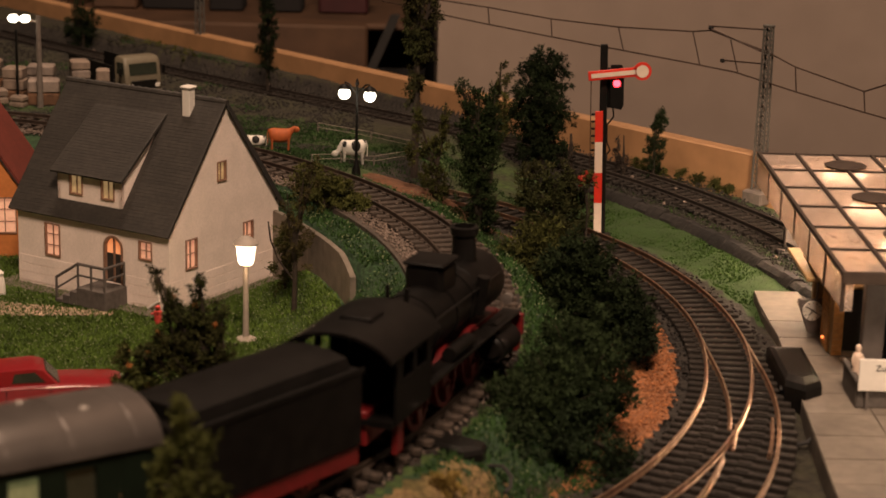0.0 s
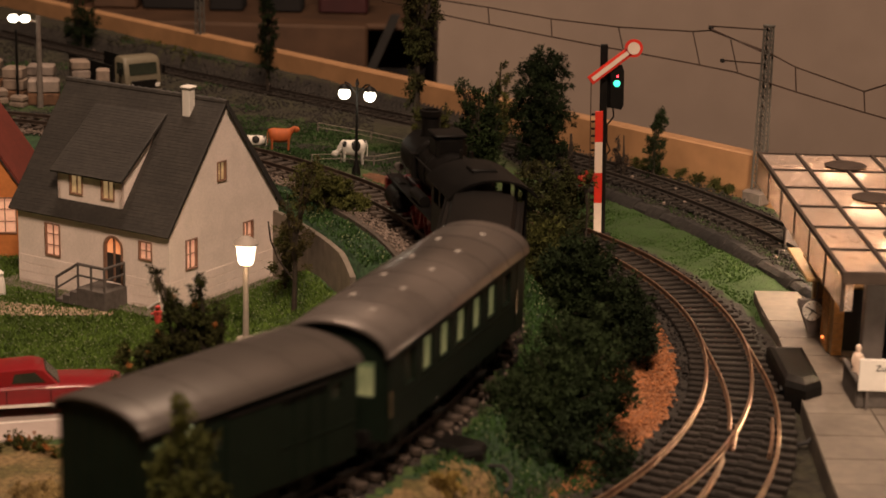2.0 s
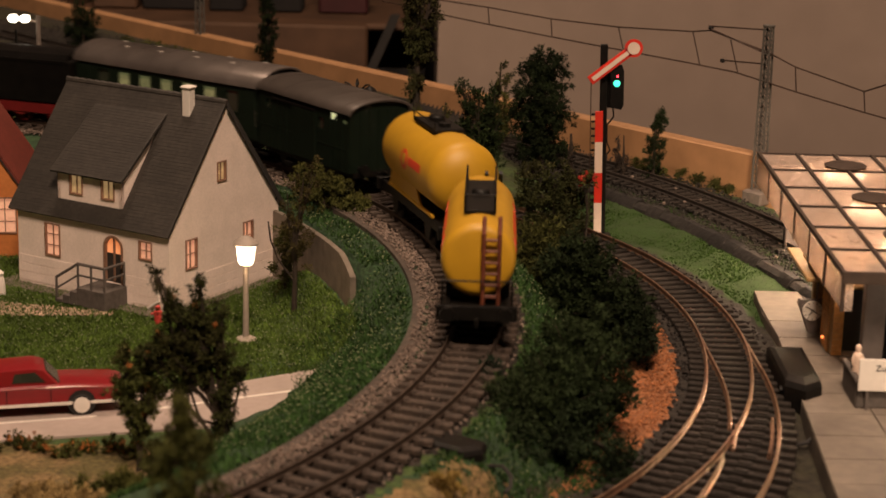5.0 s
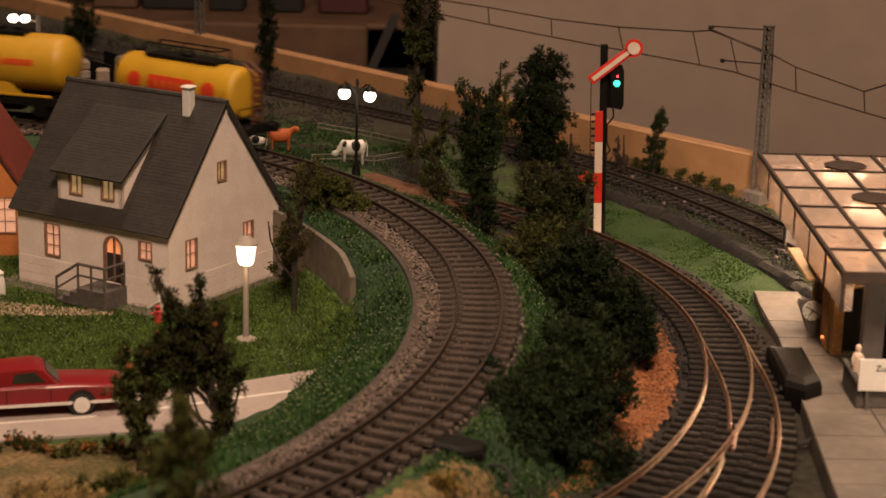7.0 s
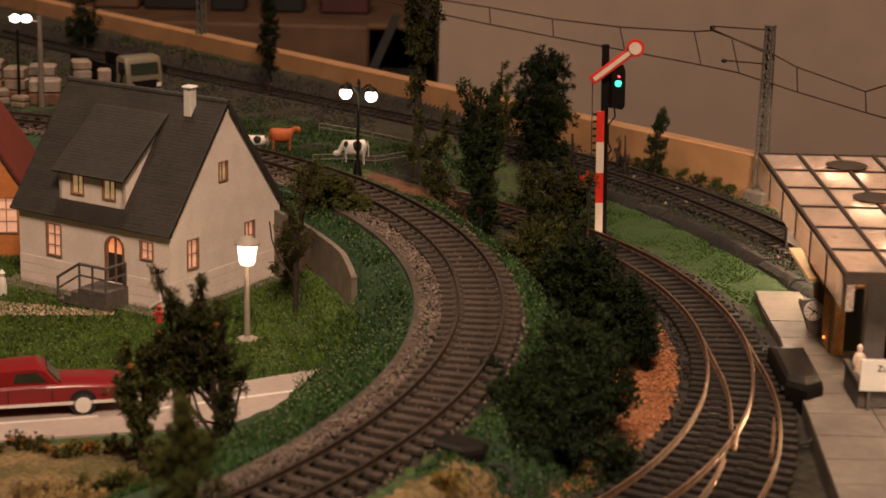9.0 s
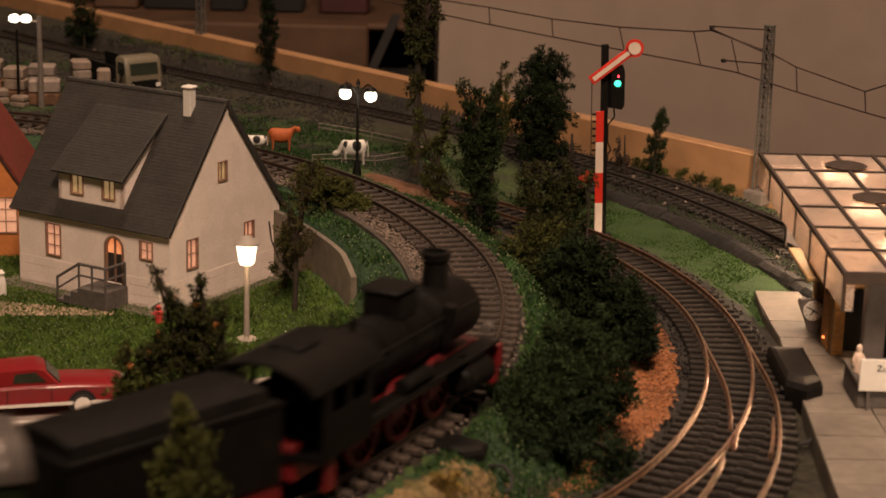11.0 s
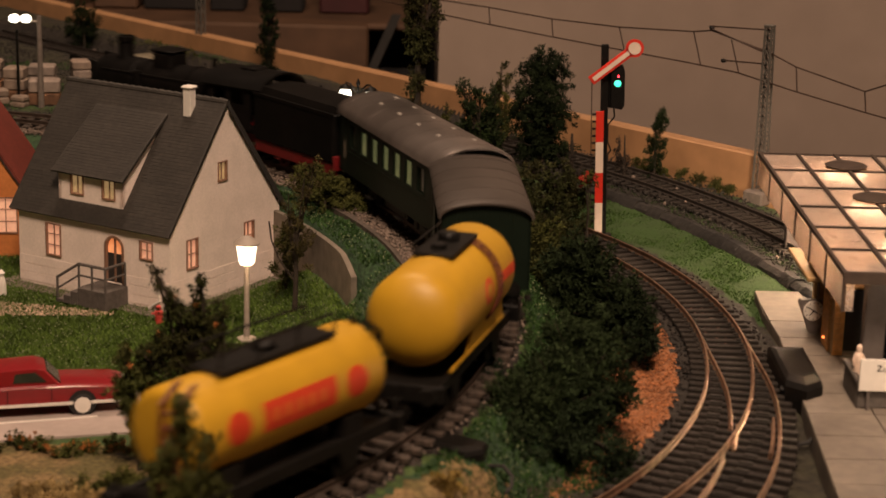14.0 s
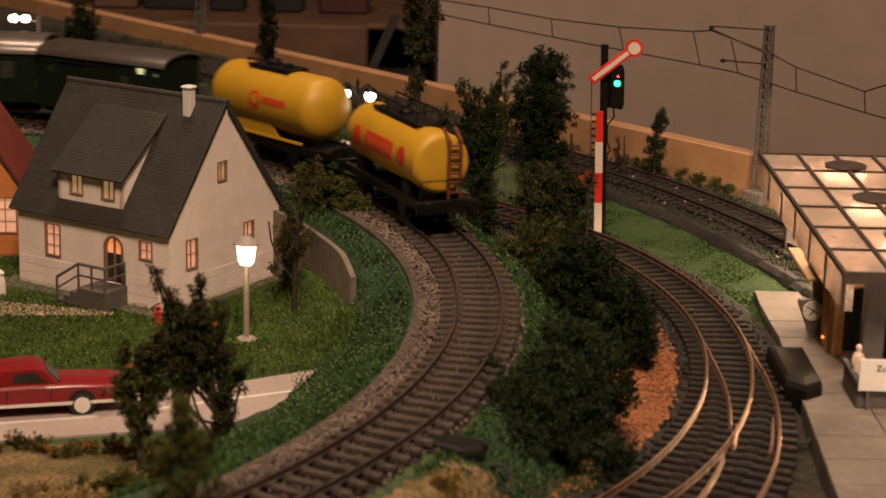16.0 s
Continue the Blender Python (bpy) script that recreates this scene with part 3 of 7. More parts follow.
lx, ly = scatter(110000, -230, -30, 690, 900, lambda x, y, d, a: (d < -44) & (y > 722 + (x + 76) * 0.5))
blades("grass", lx, ly, 1.7, BLADE, "short green grass flock on the house lawn")
lx, ly = scatter(100000, -120, 60, 540, 960, lambda x, y, d, a: (((d > -70) & (d < -26) & (a < 13.5)) | ((d > -38) & (d < -26)) | ((d > 17) & (d < 60))) & (a < 40) & ~((a > 30.5) & (d > 21)))
blades("grass", lx, ly, 1.7, DBLADE, "dark green grass flock along the loop track")
lx, ly = scatter(50000, 60, 230, 760, 1000, lambda x, y, d, a: np.hypot(x - RX, y - RY) > RR + 23)
lx, ly = lx[(ly * 0.68 + lx * 0.73) < 735], ly[(ly * 0.68 + lx * 0.73) < 735]
blades("grass", lx, ly, 0.7, mat("field_grass_blades", (0.03, 0.066, 0.011), 0.9, var=0.3, size=8, bump=0, random=0.8, gloss=0.2), "short green grass flock on the field")


# ---- the room round the layout ----
def room():
    setting("floor", Shape().box(-2500, 2500, -2000, 3200, -960, -900), DARKWOOD, "dark wooden room floor")
    s = Shape().prism([(-700, 230), (440, 230), (440, 668), (-520, 1705), (-700, 1705)], -30, -24, "z")
    setting("table_top", s, TABLE, "plain board under the layout")
    for x, y in ((-650, 300), (390, 300), (-650, 1640), (390, 600)):
        setting("table_leg", Shape().box(x - 30, x + 30, y - 30, y + 30, -900, -30, 4), TABLE, "plain wooden table leg")
    # ceiling and three walls out of view, added dark to lower the fill light
    setting("ceiling", Shape().box(-2500, 2500, -2000, 3200, 1700, 1760), UNSEENWALL, "unseen ceiling, dark to cut bounced light")
    setting("wall_south", Shape().box(-2500, 2500, -2060, -2000, -900, 1700), UNSEENWALL, "unseen room wall, dark to cut bounced light")
    setting("wall_west", Shape().box(-2560, -2500, -2000, 3200, -900, 1700), UNSEENWALL, "unseen room wall, dark to cut bounced light")
    setting("wall_east", Shape().box(2500, 2560, -2000, 3200, -900, 1700), UNSEENWALL, "unseen room wall, dark to cut bounced light")
    # the wall behind the layout ends at a corner, and a dark alcove opens beside it
    setting("wall_north", Shape().box(-8, 2500, 1560, 1640, -900, 1700), WALLPAINT, "beige painted wall behind the layout")
    setting("wall_alcove", Shape().box(-2500, -8, 3140, 3200, -900, 1700), WALLPAINT, "beige painted wall far back")


room()

# the varnished board along the edge
BD = Vector((187, -202, 0)).normalized()
BN = Vector((-BD.y, BD.x, 0))
BP = Vector((156, 972, 0)) - BN * -3
s = Shape()
a, b = BP - BD * 760, BP + BD * 420
s.loft([[(q.x, q.y, -24), (q.x + BN.x * 9, q.y + BN.y * 9, -24), (q.x + BN.x * 9, q.y + BN.y * 9, 40.2), (q.x + BN.x * 8, q.y + BN.y * 8, 41),
         (q.x + BN.x, q.y + BN.y, 41), (q.x, q.y, 40.2)] for q in (a, b)])
setting("edge_board", s, WOOD, "varnished wooden board along the layout's edge")


# ---- walls with openings ----
def clip_poly(poly, nx, ny, c):
    """The part of a polygon where nx*a + ny*b <= c."""
    out = []
    for (a, b), (d, e) in zip(poly, poly[1:] + poly[:1]):
        s0, s1 = nx * a + ny * b - c, nx * d + ny * e - c
        if s0 <= 0:
            out.append((a, b))
        if s0 * s1 < 0:
            t = s0 / (s0 - s1)
            out.append((a + t * (d - a), b + t * (e - b)))
    return out


def wall_shape(outline, holes, lo, hi, axis):
    """A wall of that outline with rectangular openings through it."""
    cuts = sorted({h for q in holes for h in (q[0], q[1])})
    edges = [-1e3, *cuts, 1e3]
    s = Shape()
    s.weld = True
    for u0, u1 in zip(edges, edges[1:]):
        strip = clip_poly(clip_poly(list(outline), -1, 0, -u0), 1, 0, u1)
        here = sorted((q[2], q[3]) for q in holes if q[0] <= u0 + 1e-6 and q[1] >= u1 - 1e-6)
        z = -1e3
        for z0, z1 in [*here, (1e3, 1e3)]:
            piece = clip_poly(clip_poly(strip, 0, -1, -z), 0, 1, z0) if len(strip) > 2 else []
            if len(piece) > 2:
                s.prism(piece, lo, hi, axis)
            z = z1
    return s


def window(parent, face, u0, u1, z0, z1, at, pane, bars=1, deep=1.2):
    """A casement in a wall: frame, pane set back, glazing bars. face 'x': wall plane x = at; 'y': y = at."""
    def put(s, a0, a1, b0, b1, d0, d1):
        if face == "x":
            s.box(at + d0, at + d1, a0, a1, b0, b1)
        else:
            s.box(a0, a1, at + d0, at + d1, b0, b1)
        return s
    f = Shape()
    w = 0.6
    put(f, u0, u0 + w, z0, z1, -0.5, 0.9), put(f, u1 - w, u1, z0, z1, -0.5, 0.9)
    put(f, u0 + w, u1 - w, z0, z0 + w, -0.5, 0.9), put(f, u0 + w, u1 - w, z1 - w, z1, -0.5, 0.9)
    mid = (u0 + u1) / 2
    put(f, mid - 0.22, mid + 0.22, z0 + w, z1 - w, 0.3, 0.8)
    for i in range(bars):
        zz = z0 + (z1 - z0) * (i + 1) / (bars + 1)
        put(f, u0 + w, mid - 0.22, zz - 0.15, zz + 0.15, 0.3, 0.7), put(f, mid + 0.22, u1 - w, zz - 0.15, zz + 0.15, 0.3, 0.7)
    win = part("window", f, TIMBER, parent, "brown wooden window frame")
    part("pane", put(Shape(), u0 + 0.3, u1 - 0.3, z0 + 0.3, z1 - 0.3, deep - 0.2, deep + 0.3), pane, win, "softly lit curtained pane")
    return win


def tiled_plane(name, parent, material, p0, along, up, length, height, courses, thick=1.0):
    """A roof plane: a thin deck and overlapping tile courses with a ribbed lower edge."""
    p0, along, up = Vector(p0), Vector(along).normalized(), Vector(up).normalized()
    n = along.cross(up).normalized()
    if n.z < 0:
        n = -n
    deck = Shape().loft([[p0 + along * a + up * 0.4 - n * 0.6, p0 + along * a + up * 0.4 + n * 0.3, p0 + along * a + up * height + n * 0.3, p0 + along * a + up * height - n * 0.6]
                         for a in (0.2, length - 0.2)])
    roof = part(name, deck, ROOFBASE, parent)
    k = max(2, int(length / 1.9))
    for c in range(courses):
        u0, u1 = height * c / courses, min(height * (c + 1.12) / courses, height)
        rows = []
        for i in range(2 * k + 1):
            rib = 0.24 if i % 2 else 0.0
            base = p0 + along * (length * i / (2 * k))
            rows.append([base + up * u0, base + up * u0 + n * (thick + rib), base + up * u1 + n * (thick - 0.1 + rib), base + up * u1])
        part("tile_course", Shape().loft(rows), material, roof)
    return roof


def build_house():
    h = thing("house", mm(-116, 809, 0, 0, 0, 58.7), "white plastered two-storey toy house with dark tiled gable roof", "house")
    L, D, E, P = 86.0, 73.5, 36.0, 85.0
    RIDGE = 39.0
    front = [(61, 70, 15.5, 30.5), (25.5, 36, 9, 30), (9, 16.5, 22, 30.5)]
    part("wall", wall_shape([(0, 0), (L, 0), (L, E), (0, E)], front, 0, 2, "x"), PLASTER, h)
    gable = [(11, 19, 17, 30.5), (51.5, 59, 17, 30.5), (33, 39.5, 52, 61)]
    X = 4.5  # the rear eave reaches further down
    tri = [(2, 0), (D + X - 2, 0), (D + X - 2, E + 2.5), (RIDGE, P), (2, E + 2.5)]
    part("wall", wall_shape(tri, gable, 0, 2, "y"), PLASTER, h)
    part("wall", wall_shape(tri, [], L - 2, L, "y"), PLASTER, h)
    part("wall", wall_shape([(0, 0), (L, 0), (L, E), (0, E)], [], D + X - 2, D + X, "x"), PLASTER, h)
    # faint courses of the rendered base
    for z in (2.0, 6.0, 10.0):
        part("plinth_course", Shape().box(-0.18, 0, 0, 24, z, z + 3.85, 0.12), PLASTER, h)
        part("plinth_course", Shape().box(-0.18, 0, 52, L, z, z + 3.85, 0.12), PLASTER, h)
        part("plinth_course", Shape().box(-0.18, D + X, -0.18, 0, z, z + 3.85, 0.12), PLASTER, h)
    for q in front[:1] + front[2:]:
        window(h, "x", *q, 0, WINLIT, 2 if q[1] > 50 else 1)
    for q in gable[:2]:
        window(h, "y", *q, 0, WINLIT, 1)
    window(h, "y", *gable[2], 0, WINDIM, 0)
    # arched door
    d = part("door", Shape().box(1.0, 1.6, 25.5, 36, 9, 22, 0.1), DOOR, h, "dark wooden door with lit arched top light")
    arch = [(26.4, 22)] + [(30.75 + 4.4 * math.cos(a), 25 + 4.2 * math.sin(a)) for a in np.linspace(math.pi, 0, 11)] + [(35.1, 22)]
    part("pane", Shape().prism(arch, 1.2, 1.6, "x"), WINORANGE, d)
    s = Shape()
    for a in np.linspace(0, math.pi, 12)[:-1]:
        b = a + math.pi / 11
        s.prism([(30.75 + r * math.cos(t), 24.6 + r * math.sin(t)) for r, t in ((4.4, a), (5.6, a), (5.6, b), (4.4, b))], -0.4, 1.8, "x")
    s.box(-0.4, 1.8, 25.2, 26.4, 9, 24.6), s.box(-0.4, 1.8, 35.1, 36.3, 9, 24.6), s.box(0.2, 1.4, 30.4, 31.1, 9.5, 29.2)
    part("door_frame", s, TIMBER, d)
    # corners left over the arch
    s = Shape()
    for sg in (-1, 1):
        s.prism([(30.75 + sg * 5.35, 24.6)] + [(30.75 + sg * 5.5 * math.cos(t), 24.6 + 5.4 * math.sin(t)) for t in np.linspace(0, math.pi / 2, 7)] + [(30.75 + sg * 5.35, 30.05)], 0.02, 1.9, "x")
    part("door_spandrel", s, PLASTER, h)
    # roof
    ang = math.atan2(P - E + 1, RIDGE)
    up = Vector((math.cos(ang), 0, math.sin(ang)))
    ov = 2.6
    ln = RIDGE / math.cos(ang) + ov
    tiled_plane("roof", h, TILES, (-ov * math.cos(ang), -1.2, E - ov * math.sin(ang)), (0, 1, 0), up, L + 4.7, ln, 40)
    up2 = Vector((-math.cos(ang), 0, math.sin(ang)))
    ov2 = 8.6
    tiled_plane("roof", h, TILES, (D + X + ov2 * math.cos(ang), -1.2, E - ov2 * math.sin(ang)), (0, 1, 0), up2, L + 4.7, RIDGE / math.cos(ang) + ov2, 36)
    part("verge_board", Shape().prism([(RIDGE, P + 1.6), (D + X + ov2 * math.cos(ang), E - ov2 * math.sin(ang) + 1.6), (D + X + ov2 * math.cos(ang) - 1.5, E - ov2 * math.sin(ang) - 0.4), (RIDGE, P - 1.6)], -1.9, -1.25, "y"), ROOFBASE, h, "dark verge board")
    for i in range(22):
        y0 = -1.2 + (L + 4.7) * i / 22
        part("ridge_tile", Shape().tube((RIDGE, y0, P + 1.4), (RIDGE, y0 + (L + 4.7) / 22 + 0.4, P + 1.7), 1.35, 1.6, 8), TILES, h)
    # dormer: a long shed roof
    y0, y1, x0 = 28.0, 64.5, 3.0
    z0, z1 = 40.0, 55.5
    back = (31.0, 78.0)
    cheek = [(x0, z0 - 3), (x0, z1), back, (20, E + 20 * math.tan(ang) - 6)]
    holes = [(32, 39.6, 44.5, 54.0), (50, 57.6, 44.5, 54.0)]
    dm = part("dormer", wall_shape([(y0, z0 - 2), (y1, z0 - 2), (y1, z1), (y0, z1)], holes, x0, x0 + 1.5, "x"), PLASTER, h)
    part("cheek", Shape().prism(cheek, y0, y0 + 1.5, "y"), PLASTER, dm)
    part("cheek", Shape().prism(cheek, y1 - 1.5, y1, "y"), PLASTER, dm)
    for q in holes:
        window(dm, "x", *q, x0, WINDIM, 0)
    u3 = Vector((back[0] - x0, 0, back[1] - z1)).normalized()
    l3 = math.hypot(back[0] - x0, back[1] - z1) + 4
    tiled_plane("dormer_roof", h, TILES, (x0 - u3.x * 3.0, y0 - 2, z1 - u3.z * 3.0), (0, 1, 0), u3, y1 - y0 + 4, l3, 24)
    part("downpipe", Shape().line([(-0.8, 5.5, 9.5), (-1.0, 5.0, 5.5), (-1.4, 8.5, 3.0), (-1.4, 10.5, 1.4)], 0.55), WHITE, h, "white bent drainpipe at the wall's foot")
    c = part("chimney", Shape().box(32.4, 36.4, 14.4, 18.4, 74, 91.4, 0.2), WHITE, h, "white plastered chimney")
    part("cap", Shape().box(31.7, 37.1, 13.7, 19.1, 91.4, 92.6, 0.4), WHITE, c)
    # steps and railing before the door
    s = Shape().box(-15, -0.3, 23, 39, 0.8, 9, 0.2)
    for i in range(3):
        s.box(-15, -0.3, 39 + i * 4, 43 + i * 4, 0.8, 9 - (i + 1) * 2.2, 0.2)
    part("stairs", s, GREYSTONE, h, "grey stone steps with landing")
    s = Shape()
    pts = [(-14.3, 23.6), (-14.3, 31), (-14.3, 38.4)]
    for x, y in pts + [(-1.5, 23.6)]:
        s.tube((x, y, 9), (x, y, 19.5), 0.55)
    s.line([(-1.5, 23.6, 19.5), (-14.3, 23.6, 19.5), (-14.3, 38.4, 19.5), (-14.3, 51, 11.5)], 0.7)
    s.line([(-1.5, 23.6, 14.5), (-14.3, 23.6, 14.5), (-14.3, 38.4, 14.5), (-14.3, 51, 6.5)], 0.5)
    s.tube((-14.3, 50.8, 0.8), (-14.3, 50.8, 12.0), 0.6)
    part("handrail", s, GREYSTONE, h, "dark grey handrail")
    part("base_slab", Shape().box(-8, D + X + 5, -5, L + 8, -0.5, 0.9, 0.2), PATH, h, "grey paved strip round the house")
    return h


build_house()

# ---- the train ----
def wheel_disc(s, x, y, z, r, w, n=20, spokes=0):
    if not spokes:
        s.turned([(r * 0.25, y - w / 2 - 0.3), (r * 0.6, y - w / 2), (r, y - w / 2), (r, y + w / 2), (r * 0.6, y + w / 2), (r * 0.25, y + w / 2 + 0.3)], (x, 0, z), "y", n)
    else:
        ring = [(r, y - w / 2), (r, y + w / 2), (r * 0.84, y + w / 2), (r * 0.84, y - w / 2), (r, y - w / 2)]
        rings = [[(x + a * math.cos(2 * math.pi * i / n), b, z + a * math.sin(2 * math.pi * i / n)) for i in range(n)] for a, b in ring]
        s.loft(rings, caps=False)
        s.turned([(r * 0.26, y - w / 2), (r * 0.26, y + w / 2 + 0.3)], (x, 0, z), "y", 10)
        for k in range(spokes):
            a = 2 * math.pi * k / spokes
            s.tube((x + r * 0.2 * math.cos(a), y, z + r * 0.2 * math.sin(a)), (x + r * 0.88 * math.cos(a), y, z + r * 0.88 * math.sin(a)), 0.55, 0.45, 5)


def wheelset(parent, x, r, material, spokes=0):
    """Two wheels on an axle, an object of its own whose middle is the axle."""
    s = Shape()
    wheel_disc(s, 0, -8.3, 0, r, 2.2, 20, spokes), wheel_disc(s, 0, 8.3, 0, r, 2.2, 20, spokes)
    s.tube((0, -8, 0), (0, 8, 0), 0.9)
    if spokes:
        for y in (-9.8, 9.8):
            s.prism([(-1.6 + 0.2, -r * 0.75), (1.6 - 0.2, -r * 0.75), (2.6, -r * 0.3), (-2.6, -r * 0.3)], y - 0.35, y + 0.35, "y")
            s.tube((0, y - 0.8, r * 0.45), (0, y + 0.8, r * 0.45), 0.8)
    ob = part("wheelset", s, material, parent)
    ob.matrix_basis = mm(x, 0, r)
    return ob


WHEELS = []


def buffers(parent, x, sg, z=11.5, material=BLACKPAINT):
    for y in (-10, 10):
        b = Shape().tube((x, y, z), (x + sg * 4.0, y, z), 1.3).tube((x + sg * 4.0, y, z), (x + sg * 4.9, y, z), 2.8, 2.6, 14)
        part("buffer", b, material, parent)
    part("coupling", Shape().line([(x, 0, z - 3), (x + sg * 6, 0, z - 3.4), (x + sg * 6, 0, z - 1)], 0.8), material, parent)


def build_loco():
    t = thing("steam_locomotive", mm(0, 0, 0), "black tender steam locomotive with red running gear", "locomotive")
    s = Shape().turned([(0.5, 57.6), (5, 57.2), (9.4, 56.2), (10.3, 54.8), (10.6, 53), (10.6, 30), (10.3, 29.6), (10.3, -30)], (0, 0, 29), "x", 28)
    boiler = part("boiler", s, LOCOBLACK, t, "round black boiler")
    s = Shape()
    for x in (-22, -8, 9, 24):
        s.turned([(10.3, x - 0.7), (10.75, x - 0.6), (10.75, x + 0.6), (10.3, x + 0.7)], (0, 0, 29), "x", 28)
    part("boiler_band", s, LOCOBLACK, boiler)
    part("chimney", Shape().turned([(5.2, 37), (4.2, 40), (3.9, 47), (4.6, 47.8), (4.8, 50.4), (3.6, 50.6), (3.2, 46)], (42, 0, 0)), LOCOBLACK, t)
    s = Shape().box(4.5, 18.5, -6.4, 6.4, 36, 46.2, 1.6)
    dome = part("sand_box", s, LOCOBLACK, t, "square black sand and steam dome")
    part("dome_lid", Shape().box(3.8, 19.2, -6.9, 6.9, 45.6, 46.9, 0.5), LOCOBLACK, dome)
    part("feed_pump", Shape().tube((30, -9.5, 24), (30, -11.5, 37), 2.2, 2.2, 12).tube((24, 10.5, 24), (24, 11, 35), 1.8, 1.8, 12), LOCOBLACK, t)
    part("whistle", Shape().tube((-20, 2, 39), (-20, 2, 46), 0.7).tube((-17, -3, 39), (-17, -3, 44.5), 0.9), LOCOBLACK, t)
    # cab
    for y in (-15.6, 14.8):
        part("cab_side", wall_shape([(-56, 14), (-28, 14), (-28, 37.5), (-56, 37.5), (-56, 30)], [(-51, -43, 27, 35), (-40, -32, 27, 35)], y, y + 0.8, "y"), LOCOBLACK, t)
    part("cab_front", wall_shape([(-14.8, 14), (14.8, 14), (14.8, 37.5), (8, 40.6), (-8, 40.6), (-14.8, 37.5)], [(-13, -9.5, 30, 37), (9.5, 13, 30, 37)], -29, -28.2, "x"), LOCOBLACK, t)
    top = [(17.6 * math.sin(a), 36.2 + 7.2 * (math.cos(a) - math.cos(1.18)) / (1 - math.cos(1.18)) ) for a in np.linspace(-1.18, 1.18, 15)]
    top = [(17.4 * a / 16.27, b) for a, b in top]
    arch = top + [(a * 0.97, b - 1.0) for a, b in reversed(top)]
    part("cab_roof", Shape().prism(arch, -64, -25, "x"), LOCOBLACK, t, "curved black cab roof")
    part("roof_vent", Shape().box(-50, -40, -5, 5, 42.6, 44.4, 0.5), LOCOBLACK, t)
    part("cab_floor", Shape().box(-57, -28, -14.8, 14.8, 13, 15), LOCOBLACK, t)
    part("backhead", Shape().box(-34, -29, -9, 9, 15, 36, 1.0), BLACKPAINT, t)
    # frames and running boards
    part("running_board", Shape().box(-28, 58, -15.5, -9, 17, 18, 0.2).box(-28, 58, 9, 15.5, 17, 18, 0.2), LOCOBLACK, t)
    part("frame", Shape().box(-56, 60, -6.6, 6.6, 6, 17, 0.4), LOCORED, t, "red painted frame")
    part("buffer_beam", Shape().box(59, 61.5, -15.5, 15.5, 8, 16, 0.4), LOCORED, t, "red buffer beam")
    part("front_steps", Shape().box(56, 60, -15, -11, 3, 8, 0.3).box(56, 60, 11, 15, 3, 8, 0.3), LOCORED, t)
    buffers(t, 61.5, 1)
    for sg in (-1, 1):
        c = Shape().tube((34, sg * 13.2, 10.5), (50, sg * 13.2, 10.5), 5.0, 5.0, 16).tube((33, sg * 13.2, 10.5), (34, sg * 13.2, 10.5), 3.2, 4.4, 16)
        c.tube((36, sg * 13.0, 16.6), (48, sg * 13.0, 16.6), 2.4)
        part("cylinder", c, LOCOBLACK, t)
        part("side_rod", Shape().box(-24, 28, sg * 11.3 - 0.4, sg * 11.3 + 0.4, 12.6, 14.4, 0.2), RAIL, t)
        part("lamp", Shape().turned([(0.2, 61.2), (1.9, 61.4), (1.9, 64), (1.5, 64.3), (0.1, 64.3)], (0, sg * 9, 20), "x", 14), GREYSTONE, t, "small grey head lamp")
        part("handrail", Shape().line([(-26, sg * 10.6, 33.5), (50, sg * 10.6, 33.5)], 0.35), BLACKPAINT, t)
        part("air_tank", Shape().tube((-6, sg * 13, 20.5), (12, sg * 13, 20.5), 2.4, 2.4, 12), LOCOBLACK, t)
        part("cab_step", Shape().box(-52, -47, sg * 13.5 - 1, sg * 13.5 + 1, 3, 14, 0.3), LOCORED, t)
    for x in (-22, 2, 26):
        WHEELS.append((wheelset(t, x, 9.8, LOCORED, 12), 9.8, x))
    WHEELS.append((wheelset(t, 50, 5.6, LOCORED, 8), 5.6, 50))
    return t


